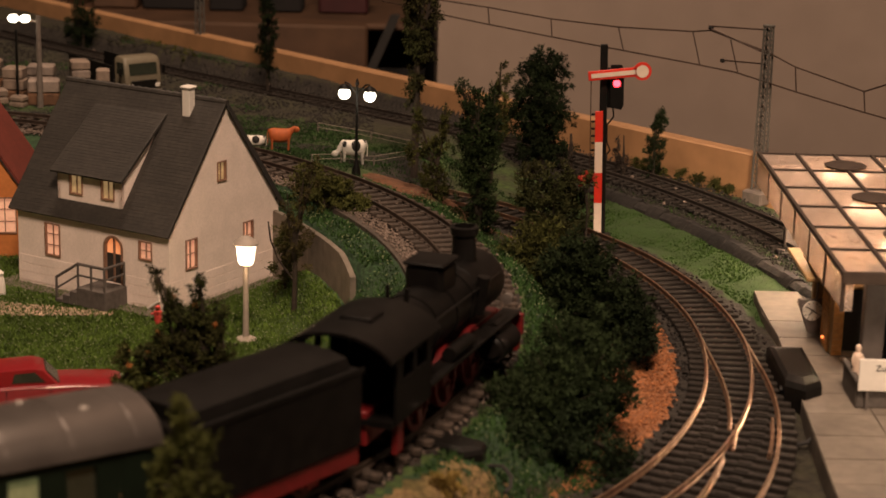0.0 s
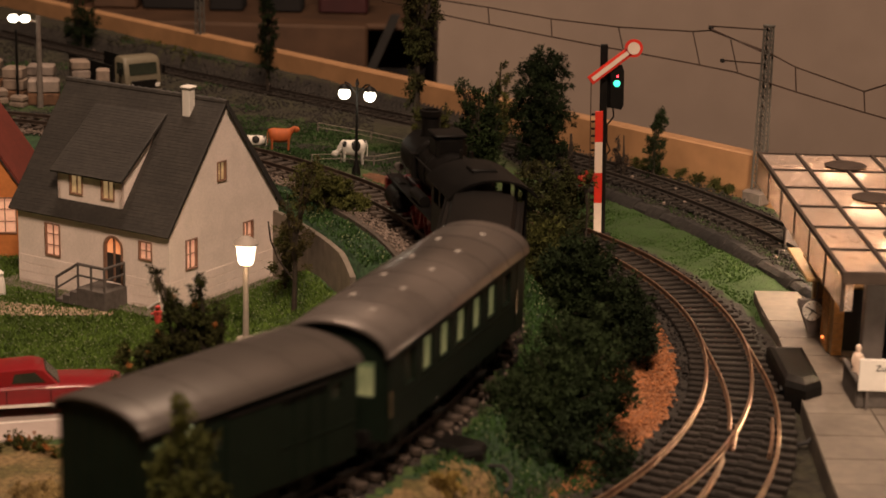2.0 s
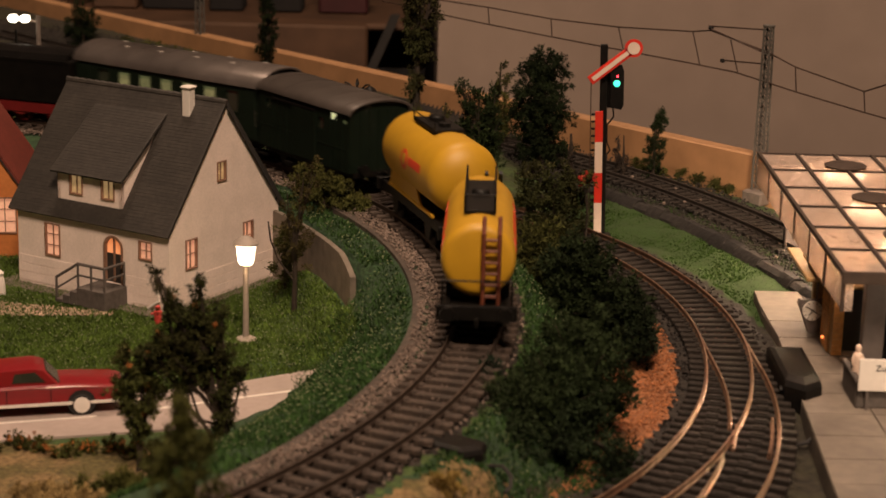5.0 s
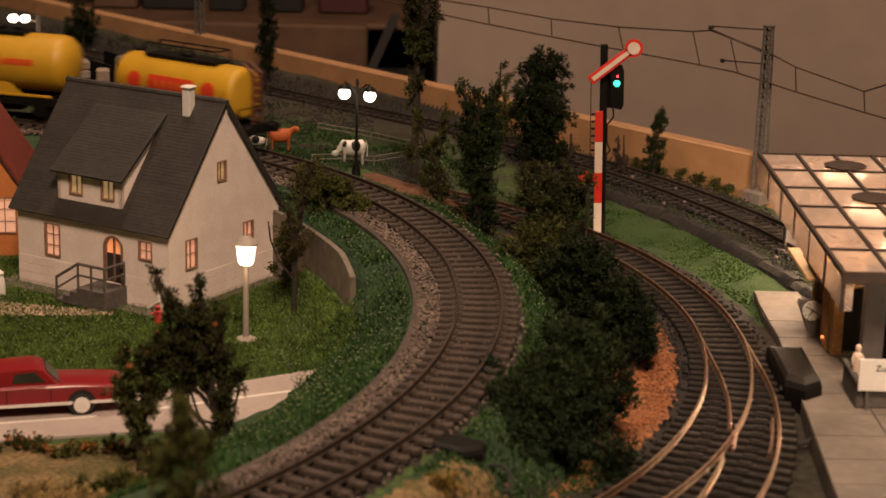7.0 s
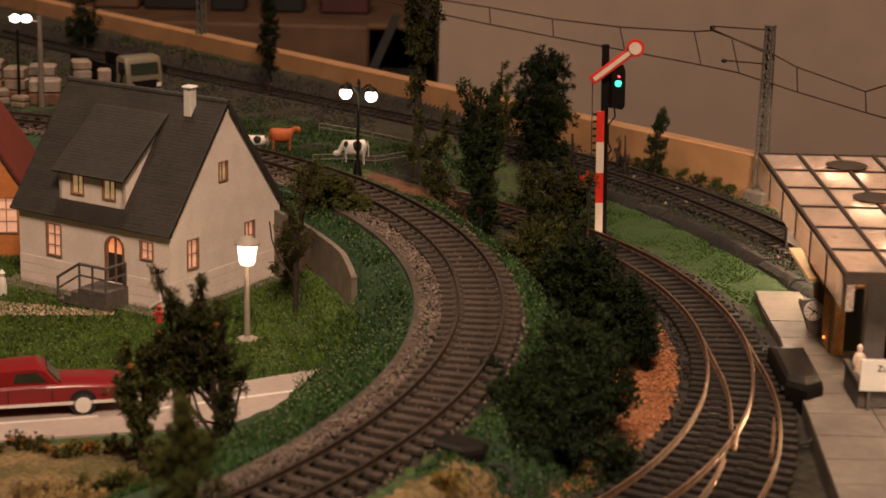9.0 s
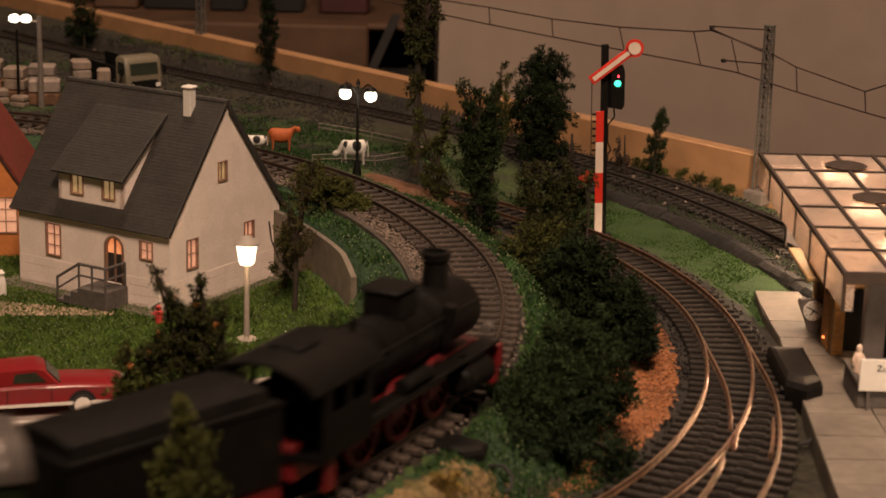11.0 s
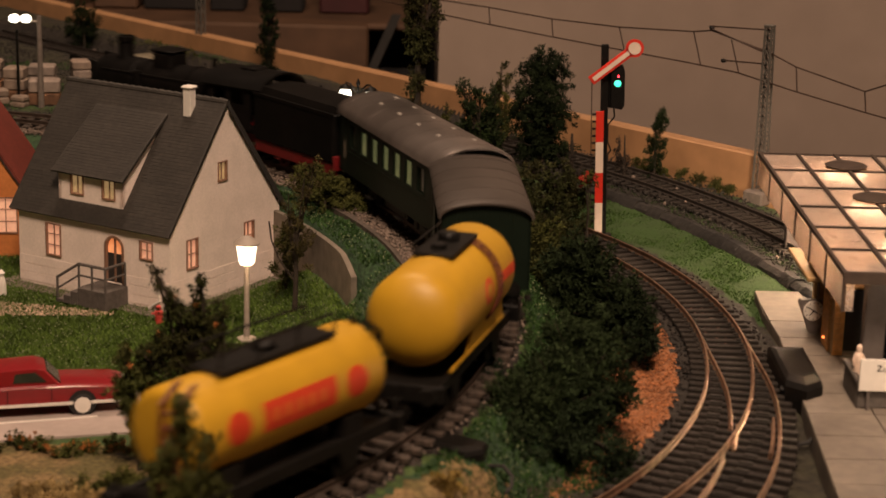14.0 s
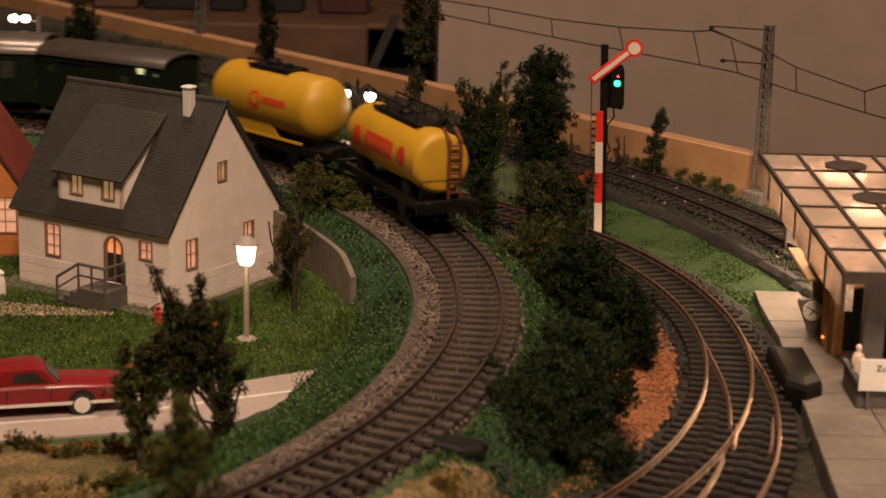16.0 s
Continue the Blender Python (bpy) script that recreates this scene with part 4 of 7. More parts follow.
def build_tender():
    t = thing("tender", mm(0, 0, 0), "black coal tender with red frame coupled behind the locomotive", "tender")
    part("body", Shape().box(-30, 38, -14.6, 14.6, 11.2, 33.5, 0.6), LOCOBLACK, t)
    part("coal_cover", Shape().prism([(-12.6, 33.4), (12.6, 33.4), (11, 36.6), (4, 37.8), (-4, 37.8), (-11, 36.6)], -28, 35, "x"), LOCOBLACK, t)
    s = Shape()
    for sg in (-1, 1):
        s.box(-30.3, 38.3, sg * 14.7 - 0.3, sg * 14.7 + 0.3, 32.4, 33.9)
    part("rim", s, LOCOBLACK, t)
    for y in (-13.6, 11.4):
        part("frame", Shape().box(-30, 38, y, y + 2.2, 5.2, 11.1, 0.4), LOCORED, t, "red side frame")
    part("cross_beam", Shape().box(-31.5, -29.5, -14.5, 14.5, 7.5, 14.5, 0.4), LOCORED, t)
    for x in (-19, 0, 19):
        for sg in (-1, 1):
            part("axle_box", Shape().box(x - 2.4, x + 2.4, sg * 12.1 - 1, sg * 12.1 + 1, 3.6, 8.6, 0.4), LOCORED, t)
        WHEELS.append((wheelset(t, x, 5.8, LOCORED, 9), 5.8, x))
    for sg in (-1, 1):
        part("tail_lamp", Shape().turned([(0.2, -32.8), (1.2, -32.6), (1.4, -31), (0.2, -30.6)], (0, sg * 9, 18), "x", 14), GREYSTONE, t, "small grey tail lamp")
    part("rear_ladder", Shape().line([(-30.8, -4, 13), (-30.8, -4, 35)], 0.4).line([(-30.8, 0, 13), (-30.8, 0, 35)], 0.4), BLACKPAINT, t)
    buffers(t, -31.5, -1)
    return t


def roof_arc(half, low, high, n=17):
    return [(half * math.cos(a) if abs(math.cos(a)) > 1e-9 else 0.0, low + (high - low) * math.sin(a) ** 0.92) for a in np.linspace(0, math.pi, n)]


def carriage(t, L, windows, label_roof, roof_paint, low=35.6, high=44.5):
    """Body with window openings, arched roof, end walls, underframe."""
    hl = L / 2
    for sg in (-1, 1):
        holes = [(a, b, z0, z1) for a, b, z0, z1 in windows[sg]]
        y = sg * 16.2
        part("body_side", wall_shape([(-hl, 10), (hl, 10), (hl, low + 0.8), (-hl, low + 0.8)], holes, min(y, y - sg * 0.8), max(y, y - sg * 0.8), "y"), COACHGREEN, t)
        s = Shape()
        for a, b, lo, hi in windows[sg]:
            for u0, u1, z0, z1 in ((a - 0.5, a + 0.15, lo - 0.5, hi + 0.5), (b - 0.15, b + 0.5, lo - 0.5, hi + 0.5), (a, b, lo - 0.5, lo + 0.1), (a, b, hi - 0.1, hi + 0.5)):
                s.box(u0, u1, min(y, y + sg * 0.25), max(y, y + sg * 0.25), z0, z1)
        if L > 100:
            part("window_trim", s, COACHGREEN, t)
        s = Shape().box(-hl, hl, min(y, y + sg * 0.2), max(y, y + sg * 0.2), 20.0, 20.7).box(-hl, hl, min(y, y + sg * 0.2), max(y, y + sg * 0.2), low - 1.0, low - 0.4)
        part("beading", s, COACHGREEN, t)
        for x in np.linspace(-hl + 4, hl - 4, 4):
            part("steps", Shape().box(x - 3, x + 3, sg * 16.2 - 1, sg * 16.2 + 1, 5.5, 6.2), BLACKPAINT, t)
    arc = roof_arc(17.4, low, high)
    inner = roof_arc(16.6, low - 0.4, high - 0.8)
    s = Shape()
    s.loft([[(x, a * k, b - d) for a, b in arc + inner[::-1]] for x, k, d in ((-hl - 1.8, 0.985, 0.3), (-hl - 1.2, 1, 0), (hl + 1.2, 1, 0), (hl + 1.8, 0.985, 0.3))])
    roof = part("roof", s, roof_paint, t, label_roof, smooth=50)
    for k, x in enumerate(np.linspace(-hl + 14, hl - 14, 9) if L > 100 else ()):
        part("roof_vent", Shape().turned([(1.0, 0), (1.0, 0.7), (1.3, 0.9), (1.1, 1.3), (0.2, 1.5)], (x, 5.5 if k % 2 else -5.5, 43.0), "z", 12), VENTGREY, roof)
    s = Shape()
    for x in np.linspace(-hl + 5, hl - 5, max(4, int(L / 15))):
        s.loft([[(x + d, a * 1.004, b + 0.12) for a, b in arc] for d in (-0.3, 0.3)])
    part("roof_seam", s, roof_paint, roof)
    part("underframe", Shape().box(-hl, hl, -13, 13, 7, 10.2, 0.4).box(-14, 14, -11, 11, 3, 7, 0.6), BLACKPAINT, t)
    part("interior_floor", Shape().box(-hl + 1, hl - 1, -15, 15, 10.3, 11.5), BLACKPAINT, t)


def bogie(t, x, half=11):
    b = Shape()
    for sg in (-1, 1):
        b.box(x - half - 4, x + half + 4, sg * 10.6 - 0.8, sg * 10.6 + 0.8, 3.4, 7.4, 0.5)
        for dx in (-half, half):
            b.box(x + dx - 2, x + dx + 2, sg * 11.4 - 0.8, sg * 11.4 + 0.8, 3.0, 7.0, 0.4)
        b.box(x - 4, x + 4, sg * 11.4 - 0.7, sg * 11.4 + 0.7, 2.6, 6.2, 0.4)
    b.box(x - 3, x + 3, -10, 10, 4, 8)
    part("bogie", b, BLACKPAINT, t)
    for dx in (-half, half):
        WHEELS.append((wheelset(t, x + dx, 5.4, BLACKPAINT), 5.4, x + dx))


def end_wall(t, x, sg, panes, low=36.0, high=43.6):
    arc = roof_arc(15.9, low, high, 13)
    part("end_wall", wall_shape([(-15.9, 10), (15.9, 10), (15.9, low)] + arc[1:-1] + [(-15.9, low)], panes, min(x, x - sg * 0.8), max(x, x - sg * 0.8), "x"), COACHGREEN, t)


def build_coach():
    t = thing("passenger_coach", mm(0, 0, 0), "bottle-green passenger coach with lit windows and grey roof", "railway coach")
    win = [(-49 + i * 14.6, -41 + i * 14.6, 22.5, 33) for i in range(7)]
    carriage(t, 124, {-1: win, 1: win}, "grey arched roof with vents", COACHROOF)
    ends = [(-12, -6.5, 22.5, 33), (-3.2, 3.2, 16, 33), (6.5, 12, 22.5, 33)]
    for x, sg in ((62, 1), (-62, -1)):
        end_wall(t, x, sg, ends)
        for q in ends:
            part("window_pane", Shape().box(min(x - sg * 1.4, x - sg), max(x - sg * 1.4, x - sg), q[0], q[1], q[2], q[3]), COACHLIT, t)
        buffers(t, x, sg)
        part("gangway", Shape().box(min(x, x + sg * 1.4), max(x, x + sg * 1.4), -5.2, -3.8, 11, 35, 0.2).box(min(x, x + sg * 1.4), max(x, x + sg * 1.4), 3.8, 5.2, 11, 35, 0.2), BLACKPAINT, t)
    for sg in (-1, 1):
        for k, (a, b, _, _) in enumerate(win):
            part("window_pane", Shape().box(a - 0.2, b + 0.2, sg * 15.2 - 0.15, sg * 15.2 + 0.15, 22.3, 33.2), COACHDARK if k in (0, 6) else COACHLIT, t, "lit yellow-green pane" if 0 < k < 6 else "")
        for x in (-56.5, 56.5):
            part("door_panel", Shape().box(x - 3.4, x + 3.4, sg * 16.3 - 0.15, sg * 16.3 + 0.15, 10.5, 34.2, 0.1), COACHGREEN, t)
            part("handle", Shape().tube((x - 4.2, sg * 16.7, 17), (x - 4.2, sg * 16.7, 25), 0.3), CHROME, t)
    bogie(t, -40), bogie(t, 40)
    return t


def build_van():
    t = thing("luggage_van", mm(0, 0, 0), "dark green luggage van with grey arched roof", "railway van")
    small = [(-28.5, -23.5, 32.6, 35.8), (-37, -33.6, 32.2, 33.8), (-18, -13, 26.6, 32), (29, 33, 28.6, 33)]
    carriage(t, 78, {-1: small, 1: small}, "grey arched roof", VANROOF, 37.0, 42.8)
    for x, sg in ((39, 1), (-39, -1)):
        end_wall(t, x, sg, [], 37.2, 41.9)
        s = Shape()
        for y in (-10, -5, 0, 5, 10):
            s.box(min(x, x + sg * 0.3), max(x, x + sg * 0.3), y - 0.3, y + 0.3, 11, 38)
        part("end_ribs", s, COACHGREEN, t)
        buffers(t, x, sg)
    for sg in (-1, 1):
        for k, (a, b, lo, hi) in enumerate(small):
            part("window_pane", Shape().box(a - 0.2, b + 0.2, sg * 15.2 - 0.15, sg * 15.2 + 0.15, lo - 0.2, hi + 0.2), VANLIT if k == 0 else (COACHLIT if k == 1 else COACHDARK), t, "brightly lit small pane" if k == 0 else "")
        part("sliding_door", Shape().box(-12, 8, sg * 16.7 - 0.4, sg * 16.7 + 0.4, 10.5, 34, 0.2), COACHGREEN, t)
        part("door_rail", Shape().box(-12, 26, sg * 17 - 0.3, sg * 17 + 0.3, 34.2, 35), BLACKPAINT, t)
        for x in (-34, -28, -24, 14, 20, 26):
            part("side_rib", Shape().box(x - 0.3, x + 0.3, sg * 16.35 - 0.2, sg * 16.35 + 0.2, 10.5, 34.4), COACHGREEN, t)
    for x in (-24, 24):
        for sg in (-1, 1):
            part("axle_guard", Shape().box(x - 3, x + 3, sg * 11 - 0.8, sg * 11 + 0.8, 3, 8, 0.4), BLACKPAINT, t)
        WHEELS.append((wheelset(t, x, 5.4, BLACKPAINT), 5.4, x))
    return t


def tank_body(half, r, z, dish):
    prof = [(0.2, -half)]
    for a in np.linspace(0.15, math.pi / 2, 7):
        prof.append((r * math.sin(a), -half + dish * (1 - math.cos(a))))
    prof += [(b, -a) for b, a in reversed(prof)]
    return Shape().turned([(a, b) for a, b in prof], (0, 0, z), "x", 36)


def drum_body(half, r, z, edge):
    """A tank with nearly flat ends and a rounded rim."""
    prof = [(0.2, -half), (r * 0.5, -half + 0.25), (r - edge, -half + 0.7)]
    for a in np.linspace(0.25, math.pi / 2, 6):
        prof.append((r - edge + edge * math.sin(a), -half + 0.7 + edge * (1 - math.cos(a))))
    prof += [(b, -a) for b, a in reversed(prof)]
    return Shape().turned(prof, (0, 0, z), "x", 36)


def curved_mark(rows, r, z, sg):
    """A flat mark wrapped on a tank's side: rows of (height along the girth, x from, x to)."""
    s = Shape()
    out = []
    for h, x0, x1 in rows:
        a, b = math.cos(h / r), math.sin(h / r)
        out.append([(x0, sg * (r - 0.2) * a, z + (r - 0.2) * b), (x0, sg * (r + 0.15) * a, z + (r + 0.15) * b),
                    (x1, sg * (r + 0.15) * a, z + (r + 0.15) * b), (x1, sg * (r - 0.2) * a, z + (r - 0.2) * b)])
    return s.loft(out)


def round_mark(x, h, rad, n=14):
    return [(h + rad * math.sin(a), x - rad * math.cos(a) - 0.02, x + rad * math.cos(a) + 0.02) for a in np.linspace(-1.52, 1.52, n)]


def bar_mark(x0, x1, h0, h1, n=6):
    return [(h, x0, x1) for h in np.linspace(h0, h1, n)]


def under_gear(t, hl, wheel_x):
    part("sole_bar", Shape().box(-hl, hl, -11.5, -9.5, 8.5, 12.5, 0.3).box(-hl, hl, 9.5, 11.5, 8.5, 12.5, 0.3), BLACKPAINT, t)
    part("underframe", Shape().box(-hl, hl, -9.4, 9.4, 9, 11.6, 0.3).box(-10, 10, -4, 4, 4, 9, 0.4), BLACKPAINT, t)
    for sg in (-1, 1):
        part("end_beam", Shape().box(min(sg * hl, sg * hl + sg * 2), max(sg * hl, sg * hl + sg * 2), -14, 14, 8, 13.5, 0.3), BLACKPAINT, t)
        buffers(t, sg * (hl + 2), sg)
    for x in wheel_x:
        for sg in (-1, 1):
            part("axle_guard", Shape().prism([(x - 5, 9), (x + 5, 9), (x + 2.4, 3), (x - 2.4, 3)], sg * 11 - 0.6, sg * 11 + 0.6, "y"), BLACKPAINT, t)
        WHEELS.append((wheelset(t, x, 5.4, BLACKPAINT), 5.4, x))


def build_tank_large():
    t = thing("tank_wagon", mm(0, 0, 0), "large yellow tank wagon with dark strap and red marks", "tank wagon", "tank wagons")
    r, z = 15.2, 29.8
    part("tank", tank_body(41.5, r, z, 9.0), YELLOW, t, "yellow cylindrical tank", smooth=50)
    s = Shape()
    bend = lambda x, a: (x, -(r + 0.7) * math.cos(a), z + (r + 0.7) * math.sin(a))
    for x in (9.6, 13.6):
        s.line([bend(x, a) for a in np.linspace(-0.75, 1.3, 12)], 0.5, 6)
    for a in np.linspace(-0.65, 1.2, 9):
        s.line([bend(9.6, a), bend(13.6, a)], 0.5, 6)
    part("side_ladder", s, RUST, t, "dark brown ladder bent round the tank")
    part("walkway", Shape().box(-14, 16, -6.5, 6.5, z + r - 0.6, z + r + 1.0, 0.2), BLACKPAINT, t, "dark walkway grating")
    part("filler_dome", Shape().turned([(3.6, 0), (3.6, 2.4), (3, 3.2), (0.2, 3.6)], (4, 0, z + r + 0.6)), BLACKPAINT, t)
    part("filler_dome", Shape().turned([(2.6, 0), (2.6, 2.0), (0.2, 2.6)], (-7, 0, z + r + 0.6)), BLACKPAINT, t)
    part("railing", Shape().line([(-14, 6.3, z + r), (-14, 6.3, z + r + 3.5), (16, 6.3, z + r + 3.5), (16, 6.3, z + r)], 0.4), BLACKPAINT, t)
    for sg in (-1, 1):
        part("sill", Shape().box(-31, 33, sg * 11.6 - 0.6, sg * 11.6 + 0.6, 13.0, 14.6, 0.3), YELLOW, t, "yellow sole plate")
        part("skirt", Shape().prism([(-14, 14.5), (32, 14.5), (30, 21), (-6, 21)], sg * 11.4 - 0.4, sg * 11.4 + 0.4, "y"), YELLOW, t, "yellow tank saddle plate")
        part("round_mark", curved_mark(round_mark(0.5, 1.5, 4.4), r, z, sg), REDMARK, t, "round red mark")
        part("mark_centre", curved_mark(round_mark(0.5, 1.7, 2.4), r + 0.12, z, sg), YELLOW, t)
        for k in range(6):
            u = 15.4 + k * 2.9 if sg < 0 else -8.0 - k * 2.9
            part("lettering_bar", curved_mark(bar_mark(u, u + 2.4, 0.2, 3.6), r, z, sg), REDMARK, t, "red lettering bar")
    under_gear(t, 45, (-24, 24))
    return t


def build_tank_small():
    t = thing("tank_wagon", mm(0, 0, 0), "yellow tank wagon with red panel marks and end ladder", "tank wagon", "tank wagons")
    r, z = 13.1, 27.9
    part("tank", drum_body(40.5, r, z, 3.2), YELLOW, t, "yellow cylindrical tank", smooth=50)
    part("walkway", Shape().box(-24, 24, -5.5, 5.5, z + r - 0.4, z + r + 1.2, 0.2), BLACKPAINT, t, "dark walkway grating")
    s = Shape()
    for y in (-5.3, 5.3):
        for x in (-24, -8, 8, 24):
            s.tube((x, y, z + r), (x, y, z + r + 6.5), 0.4)
        s.line([(-24, y, z + r + 6.5), (24, y, z + r + 6.5)], 0.4)
    s.line([(-24, -5.3, z + r + 6.5), (-24, 5.3, z + r + 6.5)], 0.4)
    part("railing", s, BLACKPAINT, t)
    part("filler_dome", Shape().turned([(3.4, 0), (3.4, 2.6), (2.8, 3.4), (0.2, 3.8)], (0, 0, z + r)), BLACKPAINT, t)
    for sg in (-1, 1):
        part("round_mark", curved_mark(round_mark(-25, 1, 4.6), r, z, sg), REDMARK, t, "round red mark")
        part("round_mark", curved_mark(round_mark(25, 1, 4.6), r, z, sg), REDMARK, t, "round red mark")
        part("red_panel", curved_mark(bar_mark(-15, 15.5, -3.0, 5.2, 8), r, z, sg), REDMARK, t, "red panel")
        for k in range(5):
            part("lettering_bar", curved_mark(bar_mark(-11.5 + k * 5.0, -9.3 + k * 5.0, -0.6, 3.0, 5), r + 0.12, z, sg), MARKORANGE, t, "faded orange lettering bar")
        part("saddle", Shape().prism([(-30, 11.5), (-22, 11.5), (-22, 18), (-30, 18)], sg * 8 - 3, sg * 8 + 3, "y"), BLACKPAINT, t)
        part("saddle", Shape().prism([(22, 11.5), (30, 11.5), (30, 18), (22, 18)], sg * 8 - 3, sg * 8 + 3, "y"), BLACKPAINT, t)
    for x, sg in ((-41.8, -1), (41.8, 1)):
        s = Shape()
        for y in (-7.2, -1.8):
            s.line([(x + sg * 0.6, y, 13), (x + sg * 0.6, y, 38), (x - sg * 6, y, 42.5)], 0.8)
        for zz in np.arange(16, 38, 4):
            s.line([(x + sg * 0.6, -7.2, zz), (x + sg * 0.6, -1.8, zz)], 0.65)
        part("ladder", s, RUST if sg < 0 else BLACKPAINT, t)
        s = Shape().line([(x + sg * 3, -12, 13), (x + sg * 3, -12, 22), (x + sg * 3, 12, 22), (x + sg * 3, 12, 13)], 0.45)
        part("end_rail", s, BLACKPAINT, t)
    under_gear(t, 44, (-24, 24))
    return t


def lower(vehicle, k):
    """Sets the superstructure lower on its wheels."""
    for o in vehicle.children_recursive:
        if not o.name.startswith("wheelset"):
            o.data.transform(Matrix.Diagonal((1, 1, k, 1)))


# each vehicle: its middle behind the chimney along the track, half its wheel base
loco = build_loco()
lower(loco, 0.95)
tender = build_tender()
coach = build_coach()
van = build_van()
tank_large = build_tank_large()
tank_small = build_tank_small()
TRAIN = [(loco, -29, 24), (tender, -131, 19), (coach, -232, 40), (van, -341, 24), (tank_large, -454, 24), (tank_small, -568.3, 24)]

# where the chimney is on the loop, time by time
CHIMNEY = [(0.0, -92), (0.2, -91), (0.5, -60), (1.0, -3), (1.5, 52), (2.0, 112), (2.5, 178), (3.0, 246), (3.5, 322), (4.0, 397), (5.0, 560), (6.5, 799),
           (7.0, 897), (8.0, 1086), (9.2, 1336), (10.0, 1510), (11.3, LAP - 73), (12.0, LAP + 36), (12.5, LAP + 112), (13.0, LAP + 188), (13.5, LAP + 274),
           (14.0, LAP + 359), (14.5, LAP + 449), (15.0, LAP + 536), (15.5, LAP + 627), (16.0, LAP + 716)]


def glide(rows, t):
    """A smooth value through rows of (time, value)."""
    ts, vs = np.array([r[0] for r in rows]), np.array([r[1] for r in rows], float)
    k = int(np.clip(np.searchsorted(ts, t, "right") - 1, 0, len(ts) - 2))
    sl = np.gradient(vs, ts)
    h = ts[k + 1] - ts[k]
    u = (t - ts[k]) / h
    return ((1 + 2 * u) * (1 - u) ** 2 * vs[k] + u * (1 - u) ** 2 * h * sl[k] + u * u * (3 - 2 * u) * vs[k + 1] + u * u * (u - 1) * h * sl[k + 1])


def on_track(s, half):
    x0, y0, _ = loop_at(s - half)
    x1, y1, _ = loop_at(s + half)
    return mm((x0 + x1) / 2, (y0 + y1) / 2, Z_LEFT, 0, 0, math.degrees(math.atan2(y1 - y0, x1 - x0)))


# pale flecks in the flock
fx, fy = scatter(7000, -230, 50, 560, 900, lambda x, y, d, a: ((d < -46) & (y > 724 + (x + 76) * 0.5)) | ((d > -70) & (d < -27) & (a < 13.5)) | ((d > -38) & (d < -27)) | ((d > 20) & (d < 42)))
stones("grass_flecks", np.stack([fx, fy, ground_z(fx, fy)[0] + 1.6], -1), 0.42, mat("pale_flecks", (0.22, 0.26, 0.13), 0.8, var=0.2, size=3, bump=0, random=0.5), "pale flecks in the grass flock")

px_, py_ = scatter(40000, -150, 40, 900, 1100, lambda x, y, d, a: (d > 20) & (d < 110) & (a > 33) & ((a > 40) | (d > 60)))
blades("grass", px_, py_, 1.2, DBLADE, "dark mossy grass flock on the pasture")


bx0, by0 = scatter(60000, -420, -40, 1075, 1420, lambda x, y, d, a: (lumps(x, y, 26) + 0.5 * lumps(x + 40, y, 9) > 0.35) & ((x * 0.734 + y * 0.679) < 770) & (d > 60))
far_off = ground_z(bx0, by0)[4] > 30
blades("grass", bx0[far_off], by0[far_off], 1.6, DBLADE, "patchy dark grass on the ground beside the yard")
bx0, by0 = scatter(16000, -420, -40, 1060, 1420, lambda x, y, d, a: ((x * 0.734 + y * 0.679) < 768) & (d > 24))
stones("gravel", np.stack([bx0, by0, ground_z(bx0, by0)[0] + 0.3], -1), 0.9, FARSTONE, "dark loose gravel over the yard ground")


# ---- the semaphore signal ----
def build_signal():
    t = thing("semaphore_signal", mm(74, 905, 16, 0, -1.6, 0), "red and white striped semaphore signal with glowing lamp", "railway signal")
    part("base", Shape().box(-1.5, 5, 0.4, 6, -8, -0.5, 0.4), BLACKPAINT, t)
    part("mast", Shape().box(-1.2, 2.2, 0.2, 2.6, 0, 90, 0.3), BLACKPAINT, t, "black mast")
    stripe = [-6, 1, 15.3, 29.7, 44.4, 59]
    for k, (a, b) in enumerate(zip(stripe, stripe[1:])):
        part("stripe_plate", Shape().box(-3.3, 0.3, -0.9, 0.0, a + 0.02, b, 0.1), SIGNALRED if k % 2 == 0 else SIGNALWHITE, t, "red plate" if k % 2 == 0 else "white plate")
    s = Shape()
    for z in np.arange(6, 60, 3.4):
        s.box(-5.0, -3.3, -0.3, 0.5, z, z + 0.9)
    part("ladder_rungs", s, BLACKPAINT, t)
    part("pull_wire", Shape().tube((-5.4, 0, 4), (-5.4, 0, 74), 0.22, 0.22, 6), WIRE, t)
    part("lamp_housing", wall_shape([(3.4, 61), (8.4, 60), (9.6, 62), (9.6, 78), (8.6, 81), (3.4, 81)], [(4.7, 8.1, 70.4, 73.8)], -2.4, -1.6, "y"), BLACKPAINT, t, "black lamp housing with round opening")
    part("housing_back", Shape().box(2.2, 9.6, 1.6, 4.4, 60, 79, 0.5), BLACKPAINT, t)
    part("cable", Shape().line([(5, 2, 60), (5.5, 2, 56), (2.4, 2, 52), (2.4, 2, 44), (4, 2, 40), (2.4, 2, 38)], 0.4), BLACKPAINT, t)
    part("marker_lamp", Shape().ball((6.6, -2.6, 75.6), 0.45, u=8, w=6), REDLENS, t)
    return t


signal = build_signal()
ARM_AT = mm(-2.8, -3.0, 76.2)
s = Shape().box(-4.2, 18.5, -0.5, 0.4, -2.2, 2.2, 0.2).turned([(4.2, -0.5), (4.2, 0.4)], (20.8, 0, 0), "y", 26)
signal_arm = part("signal_arm", s, SIGNALRED, signal, "red bordered white semaphore arm", m=ARM_AT)
